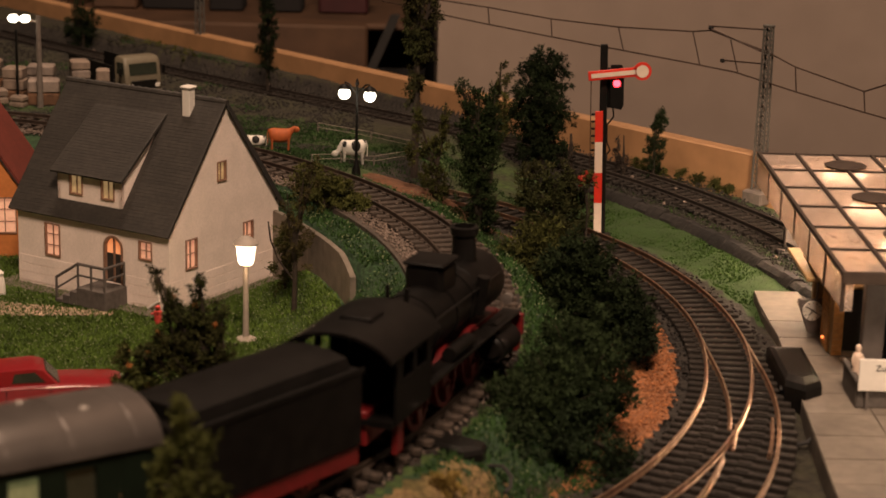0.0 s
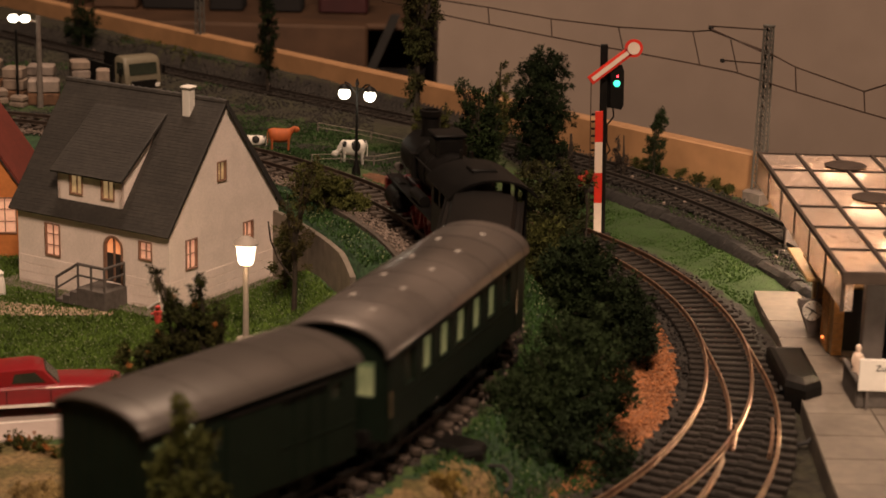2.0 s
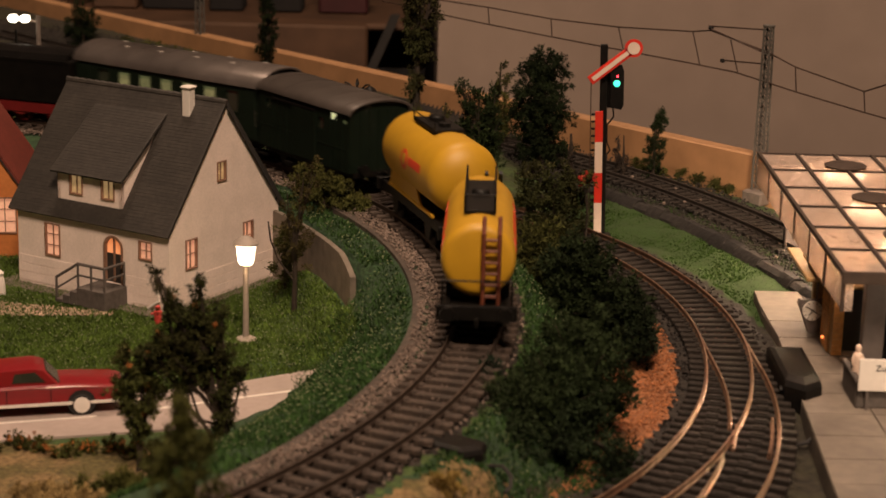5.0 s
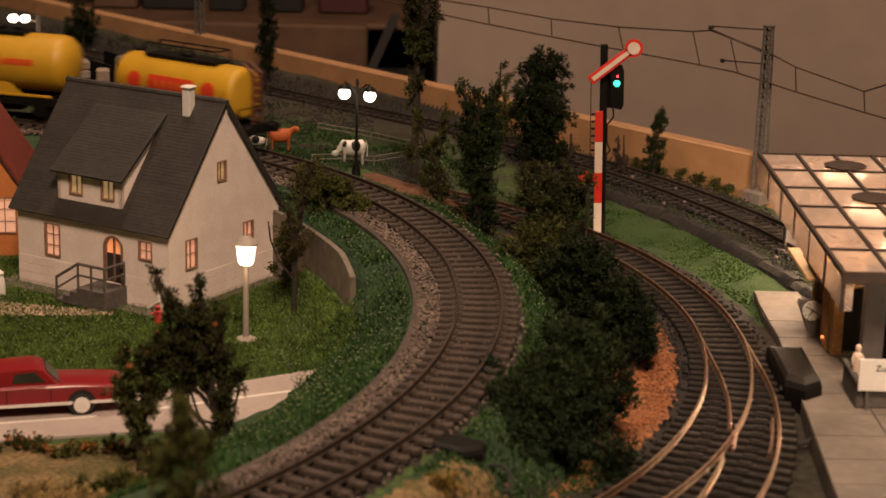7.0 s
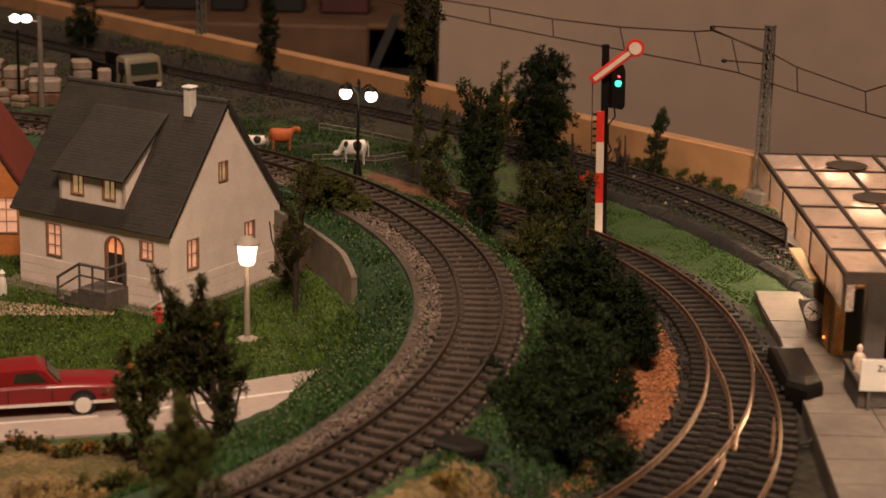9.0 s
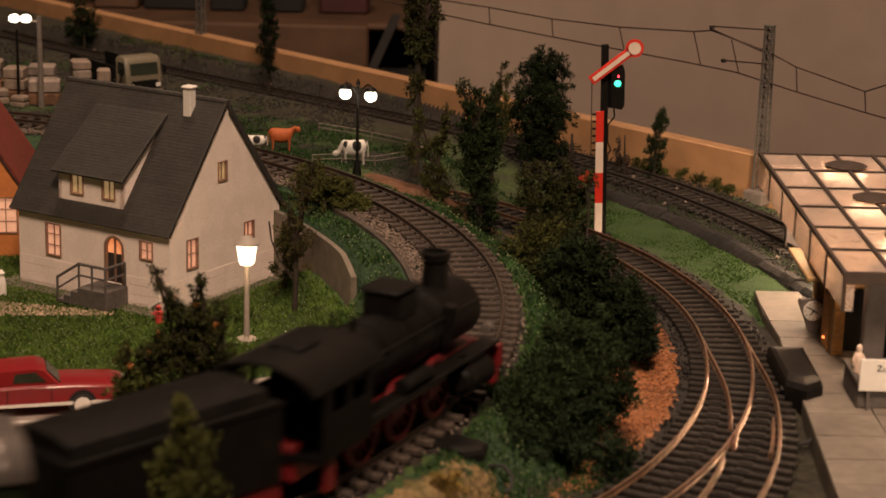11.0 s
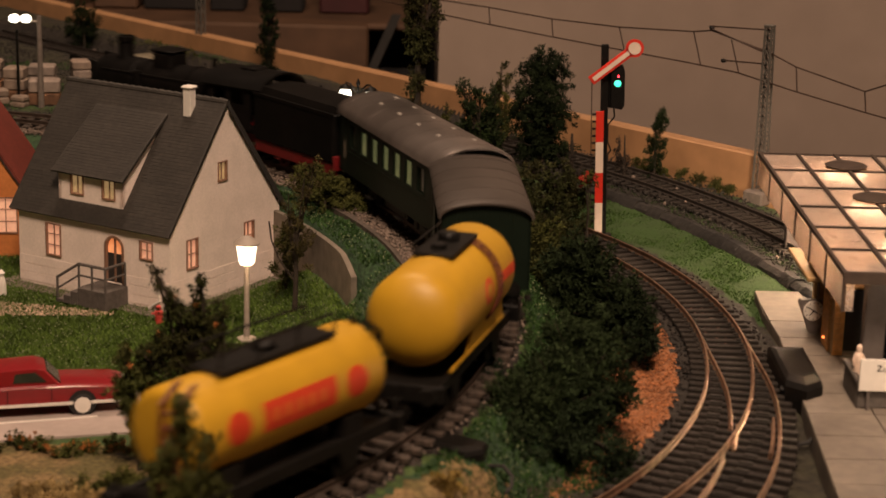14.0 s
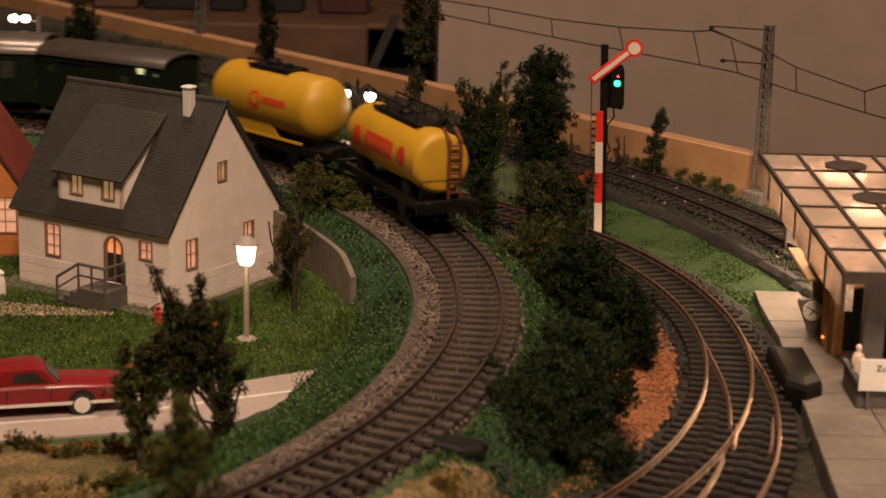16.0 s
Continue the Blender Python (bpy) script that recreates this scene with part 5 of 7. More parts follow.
s = Shape().box(-2.8, 17.5, -0.8, -0.55, -1.0, 1.0).turned([(2.9, -0.8), (2.9, -0.55)], (20.8, 0, 0), "y", 26)
part("arm_face", s, SIGNALWHITE, signal_arm)
LENS_AT = mm(6.4, -1.0, 72.1)
spectacle = part("spectacle_plate", Shape().box(-2.4, 2.4, 0.6, 1.0, -8, 2.4, 0.1), BLACKPAINT, signal, "sliding plate with two lenses", m=LENS_AT)
part("red_lens", Shape().ball((0, 0, 0), 1.75, 0.9, 1.75), REDLENS, spectacle, "glowing red lens")
part("green_lens", Shape().ball((0, 0, -5.8), 1.6, 0.9, 1.6), GREENLENS, spectacle, "glowing green lens")


# ---- house surroundings ----
def arc_pts(ang0, ang1, off, n):
    return [(CX + (R + off) * math.cos(a), CY + (R + off) * math.sin(a)) for a in np.radians(np.linspace(ang0, ang1, n))]


def retaining_wall():
    t = thing("retaining_wall", mm(0, 0, 0), "stained concrete retaining wall below the track", "wall", kind="structure")
    for a in np.arange(14.2, 57, 4.0):
        s = Shape()
        rings = []
        for x, y in arc_pts(a, a + 3.95, -42.6, 6):
            dx, dy = x - CX, y - CY
            k = 2.4 / math.hypot(dx, dy)
            top = 31.5 - max(0, 18 - math.degrees(math.atan2(dy, dx))) * 1.3
            rings.append([(x, y, -1), (x + dx * k, y + dy * k, -1), (x + dx * k, y + dy * k, top), (x, y, top)])
        s.loft(rings)
        part("wall_panel", s, CONCRETE, t)
    return t


retaining_wall()

# stone edge between grass strip and ballast
s = Shape()
s.loft([[(x, y, 33), (x + 0.1, y, 36.2), (CX + (x - CX) * 1.013, CY + (y - CY) * 1.013, 36.0), (CX + (x - CX) * 1.013, CY + (y - CY) * 1.013, 33)] for x, y in arc_pts(-42, 34, -25, 60)])
setting("trackbed_edge", s, EDGE, "grey-brown edging strip beside the ballast")


def build_road():
    s = Shape()
    far = [(-320, 640), (-159, 690), (-100, 710), (-76, 721), (-48, 739)]
    near = [(-320, 606), (-154, 650), (-110, 662), (-78, 672), (-60, 690)]
    s.loft([[(x0, y0, -0.8), (x1, y1, -0.8), (x1, y1, 0.9), (x0, y0, 0.9)] for (x0, y0), (x1, y1) in zip(far, near)])
    road = setting("road", s, ROADMAT, "pale grey model road")
    s = Shape()
    for a, b in (((-170, 663.5), (-124, 677.5)), ((-106, 686), (-56, 711))):
        a, b = Vector((*a, 0)), Vector((*b, 0))
        n = Vector((-(b - a).y, (b - a).x, 0)).normalized() * 0.9
        s.loft([[(q.x - n.x, q.y - n.y, 0.92), (q.x + n.x, q.y + n.y, 0.92), (q.x + n.x, q.y + n.y, 1.0), (q.x - n.x, q.y - n.y, 1.0)] for q in (a, b)])
    setting("road_marking", s, LINE, "white road line")


build_road()


def build_car():
    t = thing("car", mm(-147, 684, 0.9, 0, 0, 15), "dark red finned saloon car with chrome trim on the road", "car")
    prof = [(-30, 5), (-30.5, 9), (-28, 11), (-12, 11.6), (0, 11.8), (13, 11.6), (27, 10.8), (31, 9.6), (31.5, 6), (30, 4.4), (24, 4), (-24, 4)]
    ring = lambda y, k, dz: [(x * k, y, z + dz if z > 8 else z) for x, z in prof]
    part("body", Shape().loft([ring(-9.6, 0.97, -1.6), ring(-9.9, 1, -0.7), ring(-8.6, 1, 0), ring(8.6, 1, 0), ring(9.9, 1, -0.7), ring(9.6, 0.97, -1.6)]), REDPAINT, t, smooth=40)
    cab = [(-19, 11.2), (-14, 17.4), (-1, 18.0), (2.6, 17.2), (8, 11.2)]
    cring = lambda y, k: [(-8 + (x + 8) * k, y, 11.4 + (z - 11.4) * k ** 0.5) for x, z in cab]
    c = part("cabin", Shape().loft([cring(-8.2, 0.95), cring(-7.4, 1), cring(7.4, 1), cring(8.2, 0.95)]), REDPAINT, t, smooth=40)
    for sg in (-1, 1):
        part("side_window", Shape().prism([(-9, 12.8), (-8, 16.3), (-0.8, 16.6), (3.0, 12.8)], sg * 8.25 - 0.12, sg * 8.25 + 0.12, "y"), COACHDARK, c)
        part("side_trim", Shape().box(-29, 30, sg * 10.0 - 0.2, sg * 10.0 + 0.2, 4.3, 5.4), WHITE, t, "white sill strip")
        part("door_seam", Shape().box(4.4, 4.7, sg * 10.0 - 0.12, sg * 10.0 + 0.12, 5.6, 10.6).box(-11.2, -10.9, sg * 10.0 - 0.12, sg * 10.0 + 0.12, 5.6, 10.6), DARK, t)
    part("windscreen", Shape().prism([(3.1, 16.6), (3.5, 16.8), (8.2, 11.8), (7.8, 11.6)], -6.6, 6.6, "y"), COACHDARK, c)
    for x in (-20.5, 15.5):
        for sg in (-1, 1):
            w = part("wheel", Shape().turned([(3.6, -1.3), (4.0, -1.0), (4.0, 1.0), (3.6, 1.3), (0.2, 1.3)], (x, sg * 8.9, 3.9), "y", 20), RUBBER, t)
            part("hub_cap", Shape().turned([(3.0, sg * 1.3), (2.9, sg * 1.6), (1.0, sg * 1.9), (0.1, sg * 1.95)], (x, sg * 8.9, 3.9), "y", 16), WHITE, w)
            # thin near-black disc: shade of a wheel hollow painted on the uncut body
            part("wheel_arch_shade", Shape().turned([(5.0, -0.1), (5.0, 0.1)], (x, sg * 9.75, 4.6), "y", 20), DARK, t)
    part("bumper", Shape().box(30.6, 32.6, -9.6, 9.6, 4.6, 6.2, 0.5), CHROME, t)
    part("bumper", Shape().box(-32, -30.4, -9.6, 9.6, 4.6, 6.2, 0.5), CHROME, t)
    for sg in (-1, 1):
        part("headlight", Shape().turned([(1.5, 31), (1.4, 31.9), (0.1, 32.1)], (0, sg * 7, 8), "x", 12), CHROME, t)
    return t


build_car()


def build_street_lamp():
    t = thing("street_lamp", mm(-80, 776, 0), "grey street lamp with glowing lantern on the lawn", "street lamp")
    part("foot", Shape().turned([(4.4, -0.4), (4.4, 0.8), (3.2, 1.4), (1.4, 1.8)], (0, 0, 0), "z", 18), LAMPGREY, t)
    part("post", Shape().tube((0, 0, 1), (0, 0, 32.5), 1.35, 1.1, 14), LAMPGREY, t)
    part("lantern", Shape().turned([(2.6, 32.4), (3.2, 33.5), (4.2, 40.8), (0.2, 41)], (0, 0, 0), "z", 16), LAMPWARM, t, "glowing lantern glass")
    part("hood", Shape().turned([(5.2, 40.8), (5.3, 41.4), (3.6, 42.8), (2.0, 44), (0.2, 44.4)], (0, 0, 0), "z", 18), LAMPGREY, t)
    return t


build_street_lamp()
point_lamp("street_lamp_light", -80, 770.5, 37, 0.018, 4, (1.0, 0.66, 0.36))


def build_twin_lamp():
    z = z_at(-43, 936)
    t = thing("twin_street_lamp", mm(-43, 936, z, 0, 0, -24), "black twin-arm lamp post with two glowing globes", "street lamp")
    part("foot", Shape().turned([(2.4, -0.6), (2.2, 2), (1.2, 6), (0.9, 8)], (0, 0, 0), "z", 12), BLACKPAINT, t)
    part("post", Shape().tube((0, 0, 4), (0, 0, 44), 0.8, 0.6, 10), BLACKPAINT, t)
    part("finial", Shape().turned([(0.6, 44), (1.1, 45), (0.2, 47.5)], (0, 0, 0), "z", 10), BLACKPAINT, t)
    for sg in (-1, 1):
        pts = [(0, 0, 40), (sg * 2.4, 0, 42.4), (sg * 4.4, 0, 44.6), (sg * 6.4, 0, 45), (sg * 6.8, 0, 43)]
        part("arm", Shape().line(pts, 0.5), BLACKPAINT, t)
        part("cap", Shape().turned([(3.2, 42), (2.6, 43.2), (1.0, 44.2), (0.2, 44.4)], (sg * 6.8, 0, 0), "z", 14), BLACKPAINT, t)
        part("globe", Shape().ball((sg * 6.8, 0, 39.6), 3.0, 3.0, 2.9), LAMPWHITE, t, "glowing white globe")
    return t, z


_, zt = build_twin_lamp()
point_lamp("twin_lamp_light", -49.8, 931, zt + 35, 0.0035, 3, (1.0, 0.86, 0.62))
point_lamp("twin_lamp_light", -36.2, 931, zt + 35, 0.0035, 3, (1.0, 0.86, 0.62))


def build_cow(x, y, turn, lying, hide, patch, label, size):
    z = z_at(x, y) + 0.2
    t = thing("cow", mm(x, y, z, 0, 0, turn), label, "cow", "cows on the pasture")
    t.scale = (size * 0.82, size, size * (1.0 if lying else 1.25))
    up = 4.0 if lying else 9.0
    s = Shape()
    rings = []
    for px_, rz, ry, zz in ((-12, 0.6, 0.6, 2.6), (-11.4, 3.0, 2.6, 1.2), (-8, 4.4, 3.6, 0.4), (-2, 4.6, 4.0, 0), (4, 4.3, 3.6, 0.2), (8, 3.8, 2.8, 1.0), (9.6, 2.0, 1.6, 2.0)):
        rings.append([(px_, ry * math.cos(a), up + zz + rz * math.sin(a)) for a in np.linspace(0, 2 * math.pi, 13)[:-1]])
    s.loft(rings)
    part("body", s, hide, t, smooth=60)
    head_z = up + (4.0 if hide is COWBROWN else (3.0 if lying else -3.0))
    n = Shape().tube((8, 0, up + 2.4), (12.4, 0, head_z + 0.8), 2.3, 1.6, 10)
    part("neck", n, hide, t, smooth=60)
    h = part("head", Shape().ball((14, 0, head_z), 3.4, 1.6, 1.9, 10, 7), hide, t, smooth=60)
    part("ears", Shape().ball((12.2, 2.2, head_z + 1.2), 0.6, 1.4, 0.5, 8, 5).ball((12.2, -2.2, head_z + 1.2), 0.6, 1.4, 0.5, 8, 5), hide, h)
    if not lying:
        for lx in (-9, 6.5):
            for sg in (-1, 1):
                part("leg", Shape().tube((lx, sg * 2.2, 7.5), (lx + 0.3, sg * 2.2, 3.8), 1.5, 0.9, 8).tube((lx + 0.3, sg * 2.2, 3.8), (lx, sg * 2.2, -0.2), 0.8, 0.8, 8), hide, t)
    else:
        part("folded_legs", Shape().ball((6, -3.6, 1.0), 4, 1.4, 1.0, 10, 6).ball((-6, -3.8, 1.0), 4.4, 1.6, 1.1, 10, 6), hide, t)
    part("tail", Shape().line([(-11.8, 0, up + 4), (-13.2, 0, up + 1), (-13, 0, up - 5 if not lying else 0.4)], 0.4), hide, t)
    if patch:
        for sg in (-1, 1):
            part("hide_patch", Shape().ball((-3, sg * 2.8, up + 1.4), 4.4, 1.9, 3.4, 10, 7), patch, t, "black hide patch")
            part("hide_patch", Shape().ball((6.5, sg * 1.9, up + 2.2), 2.2, 1.5, 2.2, 10, 7), patch, t, "black hide patch")
        part("hide_patch", Shape().ball((-10.5, 0, up + 2.6), 1.7, 2.2, 2.2, 10, 7), patch, t, "black hide patch")
    return t


build_cow(-47, 974, 190, False, WHITE, COWBLACK, "grazing black and white cow on the pasture", 0.72)
build_cow(-84, 992, 5, False, COWBROWN, None, "standing red-brown cow on the pasture", 0.66)
build_cow(-99, 1000, 175, True, WHITE, COWBLACK, "lying white cow with black patches", 0.62)


def build_fence():
    t = thing("pasture_fence", mm(0, 0, 0), "low pale wire fence round the pasture", "fence")
    pts = [(-66, 958), (-52, 966), (-36, 978), (-20, 993), (-10, 1012), (-40, 1040), (-70, 1062)]
    for x, y in pts:
        part("post", Shape().tube((x, y, z_at(x, y) - 1), (x, y, z_at(x, y) + 5.2), 0.35, 0.35, 6), PATH, t)
    for h in (2.6, 5.0):
        part("wire", Shape().line([(x, y, z_at(x, y) + h) for x, y in pts], 0.18, 4), LAMPGREY, t)


build_fence()


def build_truck():
    z = 24.0
    x, y = truck_place
    t = thing("truck", mm(x, y, z, 0, 0, -52), "beige cabover truck with dark flatbed", "truck")
    s = Shape()
    s.weld = True
    cab = [(0, 5), (13.2, 5), (14, 8), (13.6, 15.5), (12.2, 23.6), (10.6, 26.2), (8.6, 27), (1.4, 27), (0, 26)]
    shell = lambda y, k: [(6.5 + (a - 6.5) * k, y, 16 + (b - 16) * k if b > 16 else b) for a, b in cab]
    s.loft([shell(-12, 0.9), shell(-11.4, 0.97), shell(-9.8, 1.0), shell(9.8, 1.0), shell(11.4, 0.97), shell(12, 0.9)])
    part("cab", s, BEIGE, t, "beige driver's cab with rounded roof", smooth=40)
    part("windscreen", Shape().prism([(13.7, 16.4), (14.0, 16.4), (12.7, 23.2), (12.4, 23.2)], -9.2, 9.2, "y"), COACHDARK, t)
    part("grille", Shape().box(13.7, 14.6, -8.6, 8.6, 8.0, 13.0, 0.2), BLACKPAINT, t)
    part("bumper", Shape().box(13.4, 15, -11.8, 11.8, 3.6, 7, 0.4), POSTGREY, t)
    for sg in (-1, 1):
        part("side_window", Shape().prism([(3, 16.5), (11.6, 16.5), (10.6, 23.6), (3, 23.6)], sg * 12.1 - 0.1, sg * 12.1 + 0.1, "y"), COACHDARK, t)
        part("mirror", Shape().box(11.5, 12.3, sg * 14.6 - 0.9, sg * 14.6 + 0.9, 16, 21, 0.2).tube((11.8, sg * 12, 20), (11.8, sg * 14.6, 20), 0.3), BLACKPAINT, t)
        part("headlight", Shape().box(14.4, 14.9, sg * 9 - 1.6, sg * 9 + 1.6, 8.6, 11, 0.2), WHITE, t)
    part("flatbed", Shape().box(-58, -1.5, -12.5, 12.5, 9.5, 12, 0.3).box(-58, -1.5, -12.5, -11.8, 12, 20, 0.2).box(-58, -1.5, 11.8, 12.5, 12, 20, 0.2).box(-3, -1.8, -12, 12, 12, 24), BLACKPAINT, t)
    for wx in (6.5, -38, -49):
        for sg in (-1, 1):
            w = part("wheel", Shape().turned([(4.6, -1.8), (5.2, -1.5), (5.2, 1.5), (4.6, 1.8), (0.2, 1.8)], (wx, sg * 10, 5.2), "y", 18), RUBBER, t)
    part("chassis", Shape().box(-57, 12, -5, 5, 4.5, 9.4, 0.4), BLACKPAINT, t)
    return t


truck_place = (-190, 1180)
build_truck()


def goods():
    rows = [(-250, 1132, 13, 12, 20, -6), (-232, 1122, 19, 12, 15, 8), (-268, 1142, 16, 14, 22, 3), (-216, 1150, 12, 12, 22, 20), (-238, 1148, 17, 12, 19, 2), (-210, 1136, 9, 8, 5, -12),
            (-258, 1120, 11, 9, 9, 24), (-244, 1112, 10, 8, 7, -20), (-204, 1156, 9, 9, 16, 11)]
    for x, y, w, d, h, turn in rows:
        z0 = z_at(x, y) - 0.3
        t = thing("goods_stack", mm(x, y, z0, 0, 0, turn), "pale stacked sacks and crates beside the track", "crate", "stacked goods by the track")
        n = max(2, int(h / 5.5))
        for k in range(n):
            part("crate", Shape().box(-w / 2 + RNG.uniform(0, 1), w / 2 - RNG.uniform(0, 1), -d / 2, d / 2 - RNG.uniform(0, 1), h * k / n + 0.1, h * (k + 1) / n, 0.9), (CRATE, RUSTCRATE, PALECRATE)[int(RNG.integers(0, 3))] if k < n - 1 else (PALECRATE if w > 16 else CRATE), t)


goods()


def build_yard_lamp():
    x, y = -231, 1108
    z0 = z_at(x, y)
    t = thing("yard_lamp", mm(x, y, z0), "tall grey lattice yard lamp with two glowing heads", "street lamp")
    part("post", Shape().tube((0, 0, 0), (0, 0, 53), 1.8, 1.3, 8), PATH, t)
    part("arm", Shape().line([(0, 0, 49.5), (-7, 0, 50.5), (-15, 0, 51)], 0.7), LAMPGREY, t)
    for dx in (-7.5, -14):
        part("lamp_head", Shape().ball((dx, 0, 51.2), 3.2, 3, 2.4), LAMPWHITE, t, "glowing white lamp head")
    part("stay_post", Shape().tube((-14, 6, 0), (-14, 6, 44), 0.8), BLACKPAINT, t)
    return t


build_yard_lamp()


# ---- overhead line along the far track ----
def lattice_mast(x, y, z, h, label):
    t = thing("catenary_mast", mm(x, y, z, 0, 0, -45), label, "catenary mast", "catenary masts")
    part("footing", Shape().box(-6, 6, -6, 6, -4, 3, 0.8), PATH, t, "grey concrete footing")
    w0, w1 = 3.0, 1.9
    for sx in (-1, 1):
        for sy in (-1, 1):
            part("corner_post", Shape().tube((sx * w0, sy * w0 * 0.6, 2.5), (sx * w1, sy * w1 * 0.6, h), 0.62, 0.55, 4), MASTGREY, t)
    s = Shape()
    n = int(h / 5)
    for k in range(n):
        a, b = 3 + (h - 4) * k / n, 3 + (h - 4) * (k + 1) / n
        wa, wb = w0 + (w1 - w0) * a / h, w0 + (w1 - w0) * b / h
        for sy in (-1, 1):
            s.tube((-wa, sy * wa * 0.6, a), (wb, sy * wb * 0.6, b), 0.32, 0.32, 4)
            s.tube((wa, sy * wa * 0.6, a), (-wb, sy * wb * 0.6, b), 0.32, 0.32, 4)
    part("lattice", s, MASTGREY, t)
    part("mast_cap", Shape().box(-2.6, 2.6, -1.8, 1.8, h - 0.4, h + 0.8, 0.2), MASTGREY, t)
    return t


mast = lattice_mast(158, 972, 21, 85.8, "grey lattice catenary mast on concrete footing")
lattice_mast(-168, 1330, 22, 95, "grey lattice catenary mast on concrete footing")


def overhead_line():
    t = thing("overhead_wire", mm(0, 0, 0), "dark overhead line with catenary, contact wire and droppers", "overhead wire")
    upper = [(-40, 1187, 93), (-8, 1152, 92), (22, 1119, 92.6), (56, 1082, 92.2), (90, 1045, 94), (125, 1008, 98), (133, 1000, 100), (158, 972, 94), (170, 959, 89), (198, 929, 83), (206, 920, 88), (225, 900, 92)]
    lower = [(-40, 1187, 85.6), (-8, 1151, 84), (22, 1119, 83), (56, 1082, 82.4), (92, 1043, 82), (125, 1008, 81.6), (145, 987, 81), (170, 959, 77), (199, 928, 73), (225, 900, 70)]
    part("catenary_wire", Shape().line(upper, 0.42, 5), WIRE, t)
    part("contact_wire", Shape().line(lower, 0.42, 5), WIRE, t)
    for (x0, y0, z0), (x1, y1, z1) in (((22, 1119, 92.6), (23, 1118, 83)), ((56, 1082, 92.2), (57, 1081, 82.4)), ((90, 1045, 94), (93, 1042, 82)), ((125, 1008, 98), (129, 1004, 81.5)),
                                       ((142, 990, 97), (146, 986, 81)), ((170, 959, 89), (171, 958, 77)), ((198, 929, 83), (199, 928, 73))):
        part("dropper", Shape().tube((x0, y0, z0), (x1, y1, z1), 0.36, 0.36, 5), WIRE, t)
    part("bracket", Shape().line([(158, 972, 105), (132, 1000, 102.2)], 0.4).line([(158, 972, 93), (133, 998, 101)], 0.5).line([(158, 972, 88), (139, 993, 86)], 0.4), WIRE, t)
    s = Shape()
    for q in ((133, 999, 101.5), (139, 993, 85.8)):
        s.ball(q, 1.5, 1.5, 1.1, 10, 6)
    part("insulator", s, BLACKPAINT, t)


overhead_line()


# ---- station platform ----
def build_platform():
    t = thing("station_platform", mm(0, 0, 0), "pale slabbed station platform with worn edge", "platform", kind="structure")
    left = [(131, 800), (130, 770), (131, 735), (128.5, 690), (126.5, 640), (123, 568), (119, 500), (116, 440)]
    s = Shape()
    s.loft([[(x, y, 8), (340, y, 8), (340, y, 18.8), (x, y, 18.8)] for x, y in left])
    part("platform_body", s, CONCRETE, t)
    ys = [q[1] for q in left]
    edge = lambda y: float(np.interp(-y, [-v for v in ys], [q[0] for q in left]))
    y = 800.0
    k = 0
    while y > 445:
        y2 = y - 22
        x = None
        cols = [None, 150, 172, 194, 216, 238, 260, 282, 304, 338]
        for a, b in zip(cols, cols[1:]):
            s = Shape()
            if a is None:
                quad = [(edge(y) + 0.1, y - 0.2), (b - 0.2, y - 0.2), (b - 0.2, y2 + 0.2), (edge(y2) + 0.1, y2 + 0.2)]
            else:
                quad = [(a + 0.2, y - 0.2), (b - 0.2, y - 0.2), (b - 0.2, y2 + 0.2), (a + 0.2, y2 + 0.2)]
            s.prism(quad, 18.7, 20 + RNG.uniform(-0.12, 0.12), "z")
            part("slab", s, PLATFORM, t)
        y = y2
    return t


build_platform()


def brick_wall(parent, x0, x1, y0, y1, z0, z1, face):
    """A backing wall and its proud bricks on one face ('w': west, 's': south)."""
    w = part("wall", Shape().box(x0, x1, y0, y1, z0, z1), BEAM, parent)
    course, length = 2.1, 5.2
    n = 0
    z = z0 + 0.2
    while z + course < z1:
        u0, u1 = (y0, y1) if face == "w" else (x0, x1)
        u = u0 - (n % 2) * length / 2
        while u < u1:
            a, b = max(u, u0) + 0.12, min(u + length, u1) - 0.12
            if b - a > 0.5:
                s = Shape()
                if face == "w":
                    s.box(x0 - 0.4, x0 + 0.1, a, b, z, z + course - 0.3)
                else:
                    s.box(a, b, y0 - 0.4, y0 + 0.1, z, z + course - 0.3)
                part("brick", s, BRICK, w)
            u += length
        z += course
        n += 1
    return w


# glow that imitates an orange light spot on the wall's foot
ORANGESPOT = mat("orange_light_spot", (0.8, 0.2, 0.05), 0.4, var=0, size=4, bump=0, emit=(1.0, 0.22, 0.05), power=3.0)


